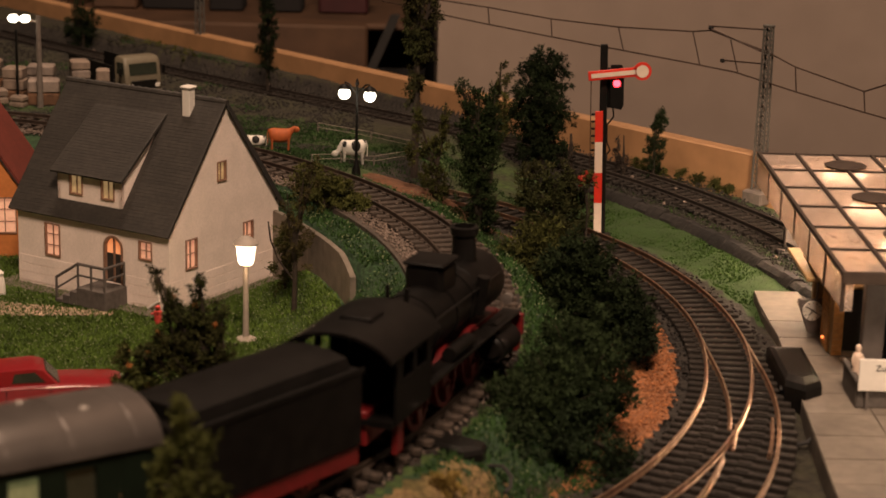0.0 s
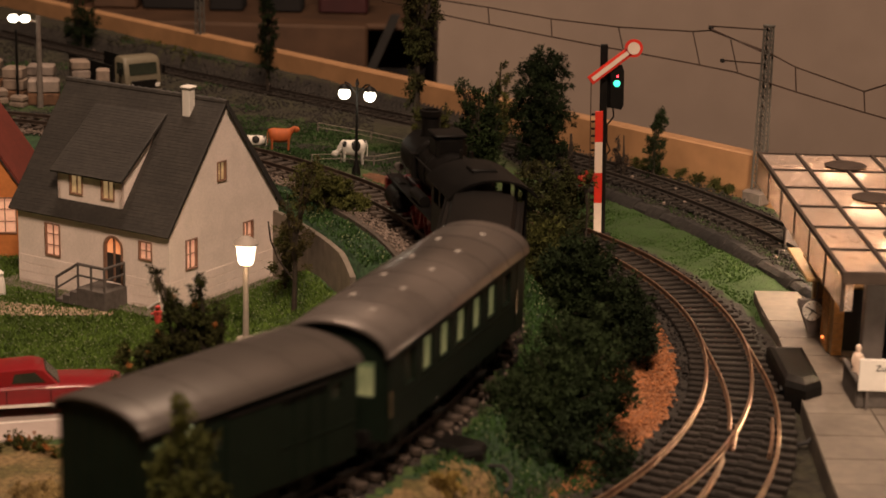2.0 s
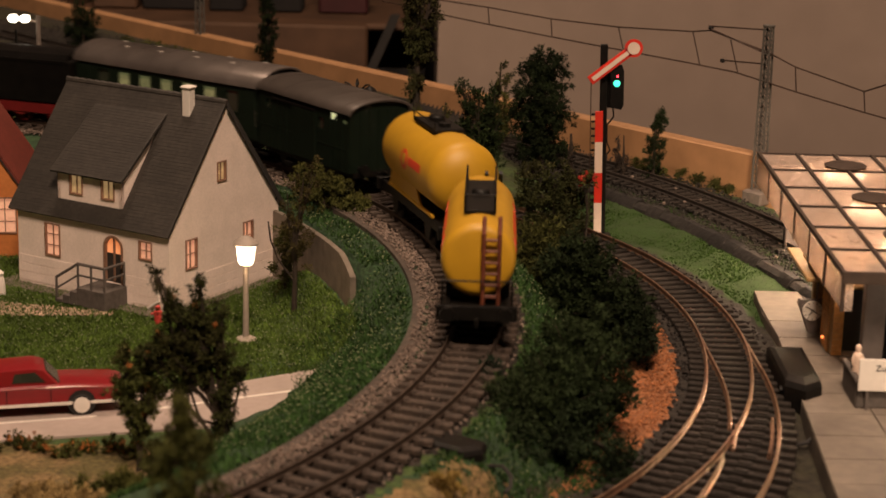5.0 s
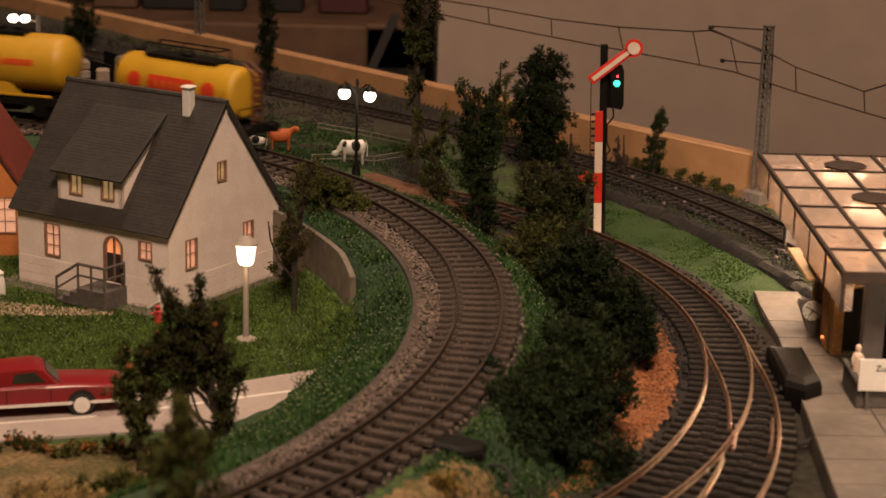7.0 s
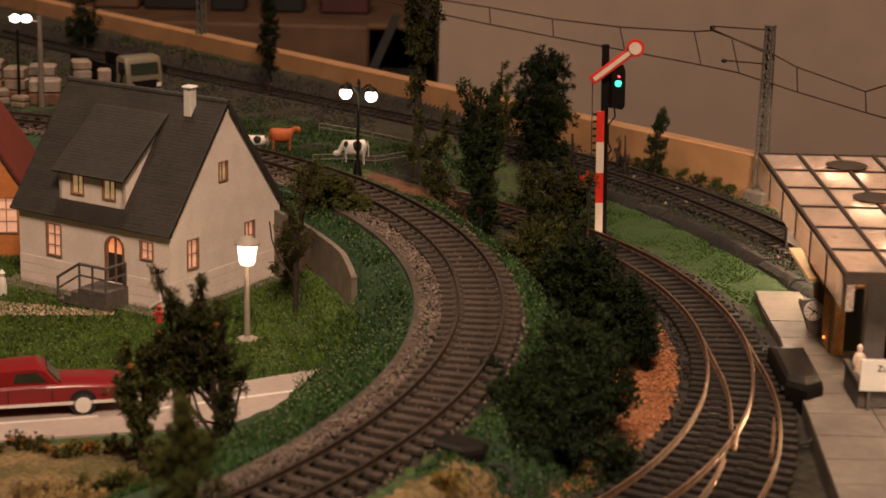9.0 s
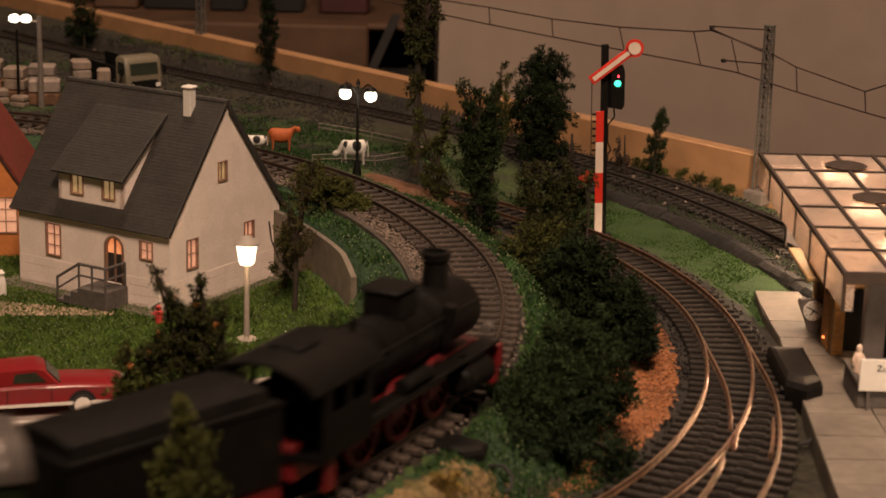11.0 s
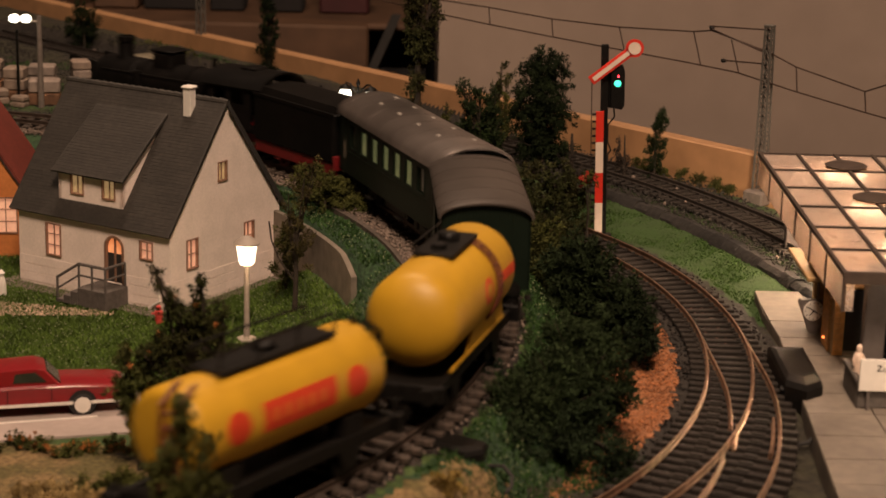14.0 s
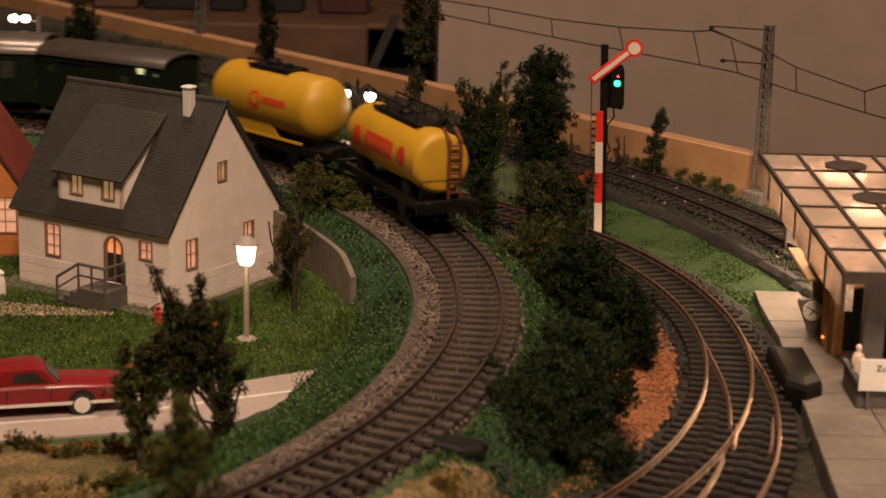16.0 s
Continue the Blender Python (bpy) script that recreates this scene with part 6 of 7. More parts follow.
def build_kiosk():
    t = thing("station_building", mm(0, 0, 0), "small yellow brick station building under the canopy", "building")
    brick_wall(t, 146.4, 148.4, 716, 730, 20.2, 43, "w")
    # added glowing ball for the orange reflection here; no lamp hangs at this spot
    part("light_spot_ball", Shape().ball((145.4, 722, 24.2), 0.55), ORANGESPOT, t, "small glowing ball in place of an orange light spot")
    brick_wall(t, 147, 151, 712, 716, 20.2, 47, "s")
    brick_wall(t, 169, 190, 712, 716, 20.2, 47, "s")
    part("wall", Shape().box(146, 240, 748, 752, 20.2, 47), BEAM, t)
    part("wall", Shape().box(190, 240, 712, 716, 20.2, 47), BEAM, t)
    # flat near-black sheet paints the shade inside the door opening
    part("doorway", Shape().box(151, 169, 718, 719, 20.2, 44), DARK, t, "near-black sheet for the doorway's shaded inside")
    part("awning", Shape().box(139.5, 160, 730, 776, 43.6, 45.2, 0.3), BEAM, t, "ochre flat awning")
    part("flat_roof", Shape().box(142, 242, 710, 755, 47.2, 48.6, 0.3), BEAM, t)
    return t


build_kiosk()
PANE = mat("milky_canopy_pane", (0.86, 0.71, 0.61), 0.24, var=0.12, size=3, bump=0.5, depth=0.3)
PANE.node_tree.nodes["Principled BSDF"].inputs["Transmission Weight"].default_value = 0.7


def build_canopy():
    t = thing("platform_canopy", mm(0, 0, 0), "glazed platform canopy with dark frame, lit from below", "canopy")
    x0, y0, dx, dy, z = 142.0, 675.0, 17.0, 34.0, 62.0
    nx, ny = 6, 6
    for i in range(nx + 1):
        part("frame_bar", Shape().box(x0 + dx * i - 0.75, x0 + dx * i + 0.75, y0, y0 + dy * ny, z - 0.9, z + 1.1, 0.2), CANFRAME, t)
    for j in range(ny + 1):
        part("frame_bar", Shape().box(x0, x0 + dx * nx, y0 + dy * j - 0.45, y0 + dy * j + 0.45, z - 0.7, z + 0.7, 0.15), CANFRAME, t)
    part("fascia", Shape().box(x0 - 1, x0 + dx * nx, y0 - 2.0, y0 - 0.8, z - 3.2, z + 1.4, 0.2), CANFRAME, t)
    for i in range(nx):
        for j in range(ny):
            s = Shape()
            xa, ya = x0 + dx * i + 0.75, y0 + dy * j + 0.45
            n = 9
            prof = [(ya + (dy - 0.9) * k / (2 * n), z + (0.25 if k % 2 else -0.25)) for k in range(2 * n + 1)]
            s.loft([[(x, a, b) for a, b in prof] + [(x, a, b - 0.5) for a, b in reversed(prof)] for x in (xa, xa + dx - 1.5)])
            part("pane", s, PANE, t, smooth=0)
    for j in range(ny):
        ya = y0 + dy * j + 0.7
        n = 10
        prof = [(x0 + (0.25 if k % 2 else -0.25), ya + (dy - 1.4) * k / (2 * n)) for k in range(2 * n + 1)]
        s = Shape()
        s.loft([[(a, b, zz) for a, b in prof] + [(a + 0.5, b, zz) for a, b in reversed(prof)] for zz in (z - 13.5, z - 1)])
        part("skirt_pane", s, PANE, t, smooth=0)
        part("skirt_bar", Shape().box(x0 - 0.6, x0 + 0.6, ya - 1.2, ya - 0.2, z - 13.8, z), CANFRAME, t)
    part("end_pane", Shape().box(x0 + 0.8, x0 + 3.6, y0 - 0.6, y0 + 0.2, z - 13.5, z - 3.4), PANE, t)
    for y in (852, 790, 728):
        c = part("lamp_cap", Shape().turned([(9, 0), (9.2, 0.6), (7, 1.3), (0.2, 1.7)], (176, y, z + 1.0), "z", 26), CANFRAME, t, "round dark lamp cap")
        part("lamp_bulb", Shape().ball((176, y, z - 6), 4.2, 4.2, 3.6), LAMPWARM, c, "glowing bulb")
    for x, y in ((157, 690), (157, 862), (214, 690), (214, 862)):
        part("canopy_post", Shape().box(x - 4, x + 4, y - 2.5, y + 2.5, 20, z - 0.9, 0.5), POSTGREY, t, "grey canopy post")
    part("globe_lamp", Shape().ball((167, 686, 50), 2.2), LAMPWHITE, t, "small glowing globe lamp")
    return t


build_canopy()
for y in (852, 790, 728):
    for dx in (-7, 7):
        point_lamp("platform_light", 176 + dx, y, 58.0, 0.155, 2.0, (1.0, 0.70, 0.47))
# unseen lamp without a body, added clear of the canopy to brighten the platform
point_lamp("platform_light", 172, 604, 58, 0.055, 3.0, (1.0, 0.74, 0.52))


def platform_things():
    t = thing("station_clock", mm(143.0, 733, 22.2, 0, 0, 8), "round white station clock hung below the awning", "clock")
    part("housing", Shape().prism([(-0.5, 0), (3, 0), (4.8, 5), (4.8, 13), (-4.8, 13.4), (-5.4, 12)], 0.2, 3.0, "y"), POSTGREY, t, "grey wedge housing")
    part("hanger", Shape().tube((2, 1.5, 13), (2, 1.5, 23), 0.6), POSTGREY, t)
    f = part("clock_face", Shape().turned([(3.9, -0.6), (3.9, 0.3)], (0, 0, 9.2), "y", 28), CLOCKFACE, t, "white clock face")
    s = Shape()
    for k in range(12):
        a = math.pi * k / 6
        s.tube((2.9 * math.sin(a), -0.75, 9.2 + 2.9 * math.cos(a)), (3.5 * math.sin(a), -0.75, 9.2 + 3.5 * math.cos(a)), 0.17, 0.17, 4)
    part("hour_mark", s, BLACKPAINT, f)
    part("clock_pointer", Shape().tube((1.6, -0.8, 8.2), (-2.6, -0.8, 10.9), 0.26, 0.18, 5), BLACKPAINT, f)
    part("clock_pointer", Shape().tube((0.4, -0.8, 9.6), (-1.6, -0.8, 7.3), 0.24, 0.16, 5), BLACKPAINT, f)
    # planter with a sign before it
    t = thing("planter_box", mm(0, 0, 0), "dark stone planter trough on the platform", "planter")
    part("trough", Shape().box(144.5, 182, 652, 676, 20, 29, 0.5), GREYSTONE, t)
    part("rim", Shape().box(144, 183, 651.5, 653.5, 29, 30.5, 0.3).box(144, 146, 653.5, 676, 29, 30.5, 0.3), GREYSTONE, t)
    part("soil", Shape().box(146, 182, 654, 676, 28.6, 29.4), SCRUB, t)
    t = thing("station_sign", mm(144.6, 650.6, 24), "white sign board with black lettering", "sign")
    part("board", Shape().box(0, 24, -0.6, 0.3, 3, 14.5, 0.15), WHITE, t)
    part("sign_post", Shape().box(3, 4, -0.2, 0.8, -5, 3).box(19, 20, -0.2, 0.8, -5, 3), POSTGREY, t)
    cu = bpy.data.curves.new("lettering", "FONT")
    cu.body, cu.size, cu.extrude = "Zum", 3.1 * M, 0.05 * M
    o = new("lettering", cu)
    dg = bpy.context.evaluated_depsgraph_get()
    me = bpy.data.meshes.new_from_object(o.evaluated_get(dg))
    bpy.data.objects.remove(o)
    me.materials.clear()
    me.materials.append(BLACKPAINT)
    o = new("lettering", me)
    o.parent = t
    o.matrix_basis = mm(5.6, -0.8, 10.4, 90, 0, 0)
    part("lettering_bar", Shape().box(13.6, 14.8, -0.8, -0.62, 10.4, 12.6), BLACKPAINT, t)
    s = Shape().turned([(2.4, 0), (2.6, 0.6), (1.9, 3), (2.5, 6.5), (2.2, 8.2), (1.0, 9.2), (1.4, 10.4), (1.3, 11.6), (0.2, 12.6)], (0, 0, 0), "z", 12)
    s.ball((2.0, -0.6, 5.6), 0.9, 0.9, 2.4, 8, 6).ball((-2.0, -0.6, 5.6), 0.9, 0.9, 2.4, 8, 6)
    fig = part("figurine", s, SKIN, None, m=mm(146.4, 662, 29.3))
    fig.scale = (0.82, 0.82, 0.88)
    tagged(fig, "small pale plastic figurine beside the planter", "figurine")
    s = Shape().turned([(2.2, 0), (2.4, 0.6), (1.9, 4), (2.4, 7.5), (2.2, 9), (0.9, 9.8), (1.5, 11), (1.3, 12.4), (0.2, 13.4)], (0, 0, 0), "z", 12)
    s.ball((-2.4, 0, 7), 1.8, 0.8, 0.8, 8, 6)
    fig = part("figurine", s, FIGRED, None, m=mm(-119, 796, 0.2))
    fig.scale = (0.8, 0.8, 0.6)
    tagged(fig, "small red plastic figurine before the house", "figurine")
    fig = part("figurine", Shape().turned([(2.0, 0), (2.0, 4), (1.5, 7.5), (1.0, 8.4), (1.5, 10), (0.2, 11.6)], (0, 0, 0), "z", 12), WHITE, None, m=mm(-193, 832, 0.3))
    tagged(fig, "small white plastic figurine beside the house", "figurine")


FIGRED = mat("red_plastic", (0.55, 0.06, 0.05), 0.5, var=0.1, size=4, bump=0)
platform_things()


def point_motor(x, y, z, turn, label, size=(1, 1, 1)):
    t = thing("point_motor", mm(x, y, z, 0, 0, turn), label, "point motor", "point motors beside the tracks")
    t.scale = size
    s = Shape().loft([[(-11 * k, -7 * k, h), (10 * k, -7 * k, h), (13 * k, 0, h), (10 * k, 7 * k, h), (-11 * k, 7 * k, h)] for k, h in ((1, 0), (1, 8), (0.93, 9.6), (0.7, 10.4))])
    part("cover", s, BLACKPAINT, t, "black plastic cover", smooth=0)
    part("slide", Shape().box(-20, -10, -2, 2, 2, 4, 0.4), BLACKPAINT, t)
    part("terminal", Shape().tube((8, -7.2, 6), (8, -8.2, 6), 0.9, 0.9, 10), BLACKPAINT, t)
    part("cable", Shape().line([(13, 2, 3), (19, 3, 4), (24, 1, 2), (27, -4, 0.6), (28, -9, 0.2)], 0.7), RUBBER, t)


point_motor(128.6, 685, 14.0, 270, "black plastic point motor box beside the turnout", (2.0, 0.95, 1.15))
point_motor(4, 567, 27.5, -35, "black point motor half sunk beside the loop track", (0.9, 0.9, 0.85))


def orange_house():
    t = thing("house", mm(-258, 890, 0, 0, 0, 6), "orange plastered gable house with red-brown roof", "house")
    tri = [(0, 0), (60, 0), (60, 36), (30, 82), (0, 36)]
    part("wall", wall_shape(tri, [(48, 59, 11.5, 29)], 0, 2, "y"), ORANGEWALL, t)
    part("wall", Shape().box(0, 2, 2, 64, 0, 35), ORANGEWALL, t)
    part("wall", Shape().box(58, 60, 2, 64, 0, 35), ORANGEWALL, t)
    part("wall", wall_shape(tri, [], 64, 66, "y"), ORANGEWALL, t)
    window(t, "y", 48, 59, 11.5, 29, 0, WINLIT, 2)
    part("shutter", Shape().box(41, 47.6, -1.2, -0.2, 11, 29.5, 0.2), DOOR, t, "dark shutter")
    a = math.atan2(46, 30)
    for x, sg in ((-3.5, 1), (63.5, -1)):
        up = Vector((sg * math.cos(a), 0, math.sin(a)))
        tiled_plane("roof", t, REDTILE, (x, -1.5, 36 - 3.5 * math.tan(a)), (0, 1, 0), up, 69, 60, 18, 1.2)
    return t


orange_house()


# pale gravel patch and a tuft beside the house
gx = RNG.uniform(-225, -140, 2600)
gy = RNG.uniform(795, 826, 2600)
keep = (gy < 826 - (gx + 215) * 0.22) & (gy > 800 + 0.1 * (gx + 190))
stones("gravel", np.stack([gx, gy, np.full_like(gx, 0.5)], -1)[keep], 0.9, mat("pale_gravel", (0.5, 0.36, 0.26), 0.9, var=0.3, size=2, random=0.5), "pale beige gravel patch beside the house")
gx = RNG.uniform(30, 120, 9000)
gy = RNG.uniform(560, 760, 9000)
kk = (np.hypot(gx - RX, gy - RY) - RR < -19) & (np.hypot(gx - CX, gy - CY) - R > 44)
stones("gravel", np.stack([gx, gy, ground_z(gx, gy)[0] + 0.3], -1)[kk], 0.6, mat("orange_gravel_stones", (0.40, 0.15, 0.055), 0.85, var=0.4, size=2, random=0.65), "loose orange-brown gravel beside the turnout")


# ---- furniture in the dark alcove behind the layout ----
def furniture():
    t = thing("shelf_unit", mm(0, 0, 0), "dark brown wooden shelf unit in the shadow behind", "shelf")
    part("front_panel", Shape().box(-330, -70, 1700, 1720, -46, -6, 2), DARKWOOD, t)
    part("top_board", Shape().box(-420, -20, 1715, 2100, -12, -6, 2), DARKWOOD, t)
    part("side_panel", Shape().box(-420, -330, 1705, 2100, -600, 300, 2), DARKWOOD, t)
    # back and gap panels are near black: the shelf's shade is in their colour
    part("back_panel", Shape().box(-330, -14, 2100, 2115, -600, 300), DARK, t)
    part("shade_panel", Shape().box(-135, -20, 1722, 1726, -110, -46), DARK, t, "black panel standing in for the shaded gap under the shelf")
    part("strut", Shape().loft([[(-78, 1702, -62), (-70, 1702, -62), (-70, 1710, -62), (-78, 1710, -62)], [(-50, 1702, 4), (-42, 1702, 4), (-42, 1710, 4), (-50, 1710, 4)]]), DARKSTRUT, t)
    for x, w, h, m in ((-300, 40, 60, DARKWOOD), (-250, 50, 40, DARK), (-150, 36, 50, DARK), (-95, 44, 36, mat("dark_red_cover", (0.05, 0.008, 0.01), 0.7, var=0.2, size=20)), (-200, 30, 30, DARK)):
        part_ = thing("storage_box", mm(x, 1790, -5.9), "dark storage box on the shelf", "box", "boxes on the shelf")
        part("box_body", Shape().box(-w / 2, w / 2, -20, 20, 0, h, 2), m, part_)
        part("lid", Shape().box(-w / 2 - 1, w / 2 + 1, -21, 21, h, h + 6, 1.5), m, part_)


furniture()


# ---- trees and bushes ----
def foliage(blobs, n, leaf, seed, strand=0.0):
    """Fine fibres in ragged tufts scattered through clumps, with gaps between the tufts."""
    g = np.random.default_rng(seed)
    blobs = np.array(blobs, float)
    vol = blobs[:, 3] * blobs[:, 4] * blobs[:, 5]
    tufts = max(12, n // 14)
    pick = g.choice(len(blobs), tufts, p=vol ** 0.75 / (vol ** 0.75).sum())
    d = g.normal(size=(tufts, 3))
    d /= np.linalg.norm(d, axis=1)[:, None]
    rad = g.uniform(0.1, 1.0, tufts) ** 0.5 * g.choice([0.75, 1.0, 1.3], tufts, p=[0.35, 0.42, 0.23])
    c = blobs[pick, :3] + d * rad[:, None] * blobs[pick, 3:]
    lean = d * 0.9 + g.normal(0, 0.45, (tufts, 3))
    lean[:, 2] += strand
    lean /= np.linalg.norm(lean, axis=1)[:, None]
    m = 54
    k = np.repeat(np.arange(tufts), m)
    n = len(k)
    # small leaves lie like scales round each elongated tuft
    o = g.normal(size=(n, 3))
    o /= np.linalg.norm(o, axis=1)[:, None]
    along = (o * lean[k]).sum(1)[:, None] * lean[k]
    size = leaf * g.uniform(0.55, 1.0, tufts)[k][:, None]
    p = c[k] + (o * 0.62 + along * 0.75) * size * g.uniform(0.55, 1.1, n)[:, None]
    nrm = o + g.normal(0, 0.45, (n, 3))
    nrm /= np.linalg.norm(nrm, axis=1)[:, None]
    q = lean[k] * 0.8 + g.normal(0, 0.6, (n, 3))
    q -= nrm * (q * nrm).sum(1)[:, None]
    q /= np.linalg.norm(q, axis=1)[:, None] + 1e-9
    side = np.cross(q, nrm)
    ln = leaf * g.uniform(0.25, 0.7, n)[:, None]
    wd = 0.12 + ln * 0.13
    mid = p + q * ln * 0.45
    v = np.stack([p, mid + side * wd, p + q * ln + o * ln * 0.35, mid - side * wd], 1).reshape(-1, 3)
    f = np.arange(4 * n).reshape(-1, 4)
    return v, f


def tree(name, x, y, z, label, blobs, n, leaf, crown_mat, seed, limbs=(), trunk=1.4, height=10.0, strand=0.0, extra=None, category="tree"):
    t = thing(name, mm(x, y, z), label, category)
    s = Shape()
    s.tube((0, 0, -2), (0.4, 0.2, height * 0.5), trunk, trunk * 0.75, 8).tube((0.4, 0.2, height * 0.5), (0, 0, height), trunk * 0.75, trunk * 0.35, 8)
    g = np.random.default_rng(seed)
    for b in blobs:
        base = (0.2, 0.1, min(height * g.uniform(0.35, 0.9), max(b[2] - b[5] * 0.5, 1)))
        mid = ((base[0] + b[0]) / 2 + g.normal(0, 0.8), (base[1] + b[1]) / 2, (base[2] + b[2]) / 2)
        s.tube(base, mid, trunk * 0.5, trunk * 0.36, 6).tube(mid, (b[0], b[1], b[2] + b[5] * 0.5), trunk * 0.36, trunk * 0.12, 6)
        for _ in range(3):
            e = (b[0] + g.normal(0, b[3] * 0.5), b[1] + g.normal(0, b[4] * 0.5), b[2] + g.uniform(-0.2, 0.9) * b[5])
            s.tube(mid, e, trunk * 0.22, trunk * 0.08, 5)
    for pts in limbs:
        s.line(pts, trunk * 0.3, 5)
    part("trunk", s, BARK, t)
    v, f = foliage(blobs, n, leaf, seed, strand)
    o = new("crown", raw_mesh("crown", v, f, crown_mat))
    o.parent = t
    if extra:
        v, f = foliage(blobs, extra[1], leaf * 0.5, seed + 50, 0)
        o = tagged(new("blossom", raw_mesh("blossom", v, f, extra[0])), "")
        o.parent = t
    return t


# foreground shrubs
tree("shrub", -100, 622, 0.5, "leafy dark green shrub with twiggy branches", [(-4, 0, 46, 1.6, 2, 4), (-3.4, 0, 39, 3, 3, 6), (2.4, 0, 36, 3.4, 3, 6), (4, 0, 29, 4.4, 4, 6), (-4, 0, 30, 4.4, 4, 6), (6, 0, 40, 1.6, 2, 4), (0, 0, 22, 5.4, 4, 6), (1, 0, 14, 3, 3, 4)], 1900, 2.8, LEAFSHRUB, 3, trunk=1.3, height=20, extra=(FLOWERRED, 10))
tree("shrub", -72, 620, 0.0, "tall olive shrub with several pointed shoots", [(-22, 0, 72, 1.2, 1.4, 3.4), (-20, 0, 68, 1.7, 2, 4), (-17.6, 0, 63, 2.4, 2.4, 4), (-15, 0, 58, 3.2, 3, 4.6), (-7, 0, 70, 1.6, 2, 3.4), (-7.6, 0, 64, 2.4, 2.6, 4.6), (-9, 0, 57, 4, 3.6, 5),
     (0.4, 0, 62, 1.5, 1.6, 3.6), (-1, 0, 56, 2.6, 2.6, 4.6), (-2.4, 0, 49, 4.2, 4, 5), (-11, 0, 49, 7.4, 5, 6.4), (-20, 0, 48, 3.6, 3.6, 4.4), (-24, 0, 43, 3.0, 3, 4.4), (1, 0, 42, 3.6, 3.6, 5), (-6, 0, 41, 6, 5, 5), (-15, 0, 42, 5, 4.4, 5),
     (-12, 0, 32, 4, 4, 4.4), (2, 0, 33, 3.4, 3.4, 5), (0.6, 0, 25, 3, 3, 5), (6, 0, 36, 1.6, 1.8, 4), (-0.6, 0, 17, 2.2, 2.4, 4.4), (-12, 0, 22, 2.6, 2.6, 5), (-13, 0, 13, 2.0, 2, 4)], 4700, 2.7, LEAFSHRUB, 4, trunk=1.5, height=30, extra=(FLOWERRED, 34),
     limbs=[[(0, 0, 10), (4, 0, 24), (6, 0, 34)], [(0, 0, 12), (2, 0, 30), (0, 0, 58)], [(0, 0, 8), (-8, 0, 24), (-14, 0, 44), (-21, 0, 70)], [(-13, 0, 0), (-12, 0, 16), (-10, 0, 40)]])
zf = z_at(-60, 438)
tree("shrub", -60, 438, zf, "slender twiggy olive shrub before the loop track", [(0, 0, 82 - zf, 3.0, 3, 8), (-4, 0, 75 - zf, 3.0, 3, 7), (4, 0, 77 - zf, 3.0, 3, 7), (0, 0, 66 - zf, 5, 4, 8), (-1, 0, 91 - zf, 1.4, 1.4, 4), (3, 0, 56 - zf, 4, 4, 8), (9, 0, 60 - zf, 1.8, 2, 6), (8, 0, 69 - zf, 1.1, 1.1, 4)], 1700, 2.6, LEAFOLIVE, 6, trunk=1.2, height=max(20, 70 - zf))
for k, (bx_, by_, h_) in enumerate(((-88, 588, 11), (-108, 575, 7), (-80, 566, 12), (-96, 558, 7))):
    tree("shrub", bx_, by_, z_at(bx_, by_), "low olive green shrub in the meadow", [(0, 0, h_ * 0.5, 6, 5, h_ * 0.5), (5, 2, h_ * 0.4, 4, 4, h_ * 0.4)], 700, 2.4, LEAFOLIVE, 10 + k, trunk=0.7, height=h_ * 0.6, category="shrub")
for k in range(9):
    bx_, by_ = -172 + k * 8.5, 643 + RNG.uniform(-5, 4)
    tree("shrub", bx_, by_, z_at(bx_, by_), "small meadow tuft with orange blossom", [(0, 0, 2.5, 4.5, 3.5, 2.8)], 220, 2.0, LEAFOLIVE, 30 + k, trunk=0.3, height=2.5, extra=(FLOWERRED, 10), category="shrub")
# the thin tree beside the house
tree("young_tree", -63, 810, 0, "thin half-bare young tree with brown and olive leaves", [(0, 0, 34, 9, 8, 18), (4, 0, 56, 6, 5, 11), (8, 0, 62, 3, 3, 9), (-3, 0, 50, 4, 4, 9)], 560, 2.6, mat("brown_olive_foliage", (0.055, 0.045, 0.016), 0.9, var=0.4, size=12, bump=0, random=0.7, gloss=0.15), 5, trunk=1.3, height=40,
     limbs=[[(0, 0, 16), (-7, 0, 26), (-10, 0, 34), (-11, 0, 42)]], strand=0.8)
for k, (bx_, by_, h_, w_) in enumerate(((-54, 862, 17, 8), (-48, 868, 11, 7), (-62, 876, 18, 7), (-69, 833, 34, 6), (-40, 858, 7, 5))):
    tree("shrub", bx_, by_, z_at(bx_, by_), "bushy olive shrub behind the wall", [(0, 0, h_ * 0.5, w_, 6, h_ * 0.5), (4, 1, h_ * 0.7, w_ * 0.5, 4, h_ * 0.4)], 1000, 2.6, LEAFOLIVE, 50 + k, trunk=0.8, height=h_ * 0.6, category="shrub")
# the dense planting between the tracks
tree("conifer", 15.5, 884, 26, "dense dark green conifer with upright shoots", [(-5, 0, 34, 6, 6, 12), (0, 0, 24, 9.5, 8, 22), (5, 0, 36, 6, 6, 10), (2, 0, 4, 7, 7, 12), (-4, 0, 44, 5, 5, 12), (4, 0, 44, 6, 6, 12), (-6, 0, 56, 3, 3, 9), (-9, 0, 62, 1.6, 1.8, 5), (5, 0, 56, 3, 3, 7), (-1, 0, 58, 3, 3, 6)], 4600, 3.0, LEAFFIR, 6, trunk=1.8, height=40, strand=0.9)
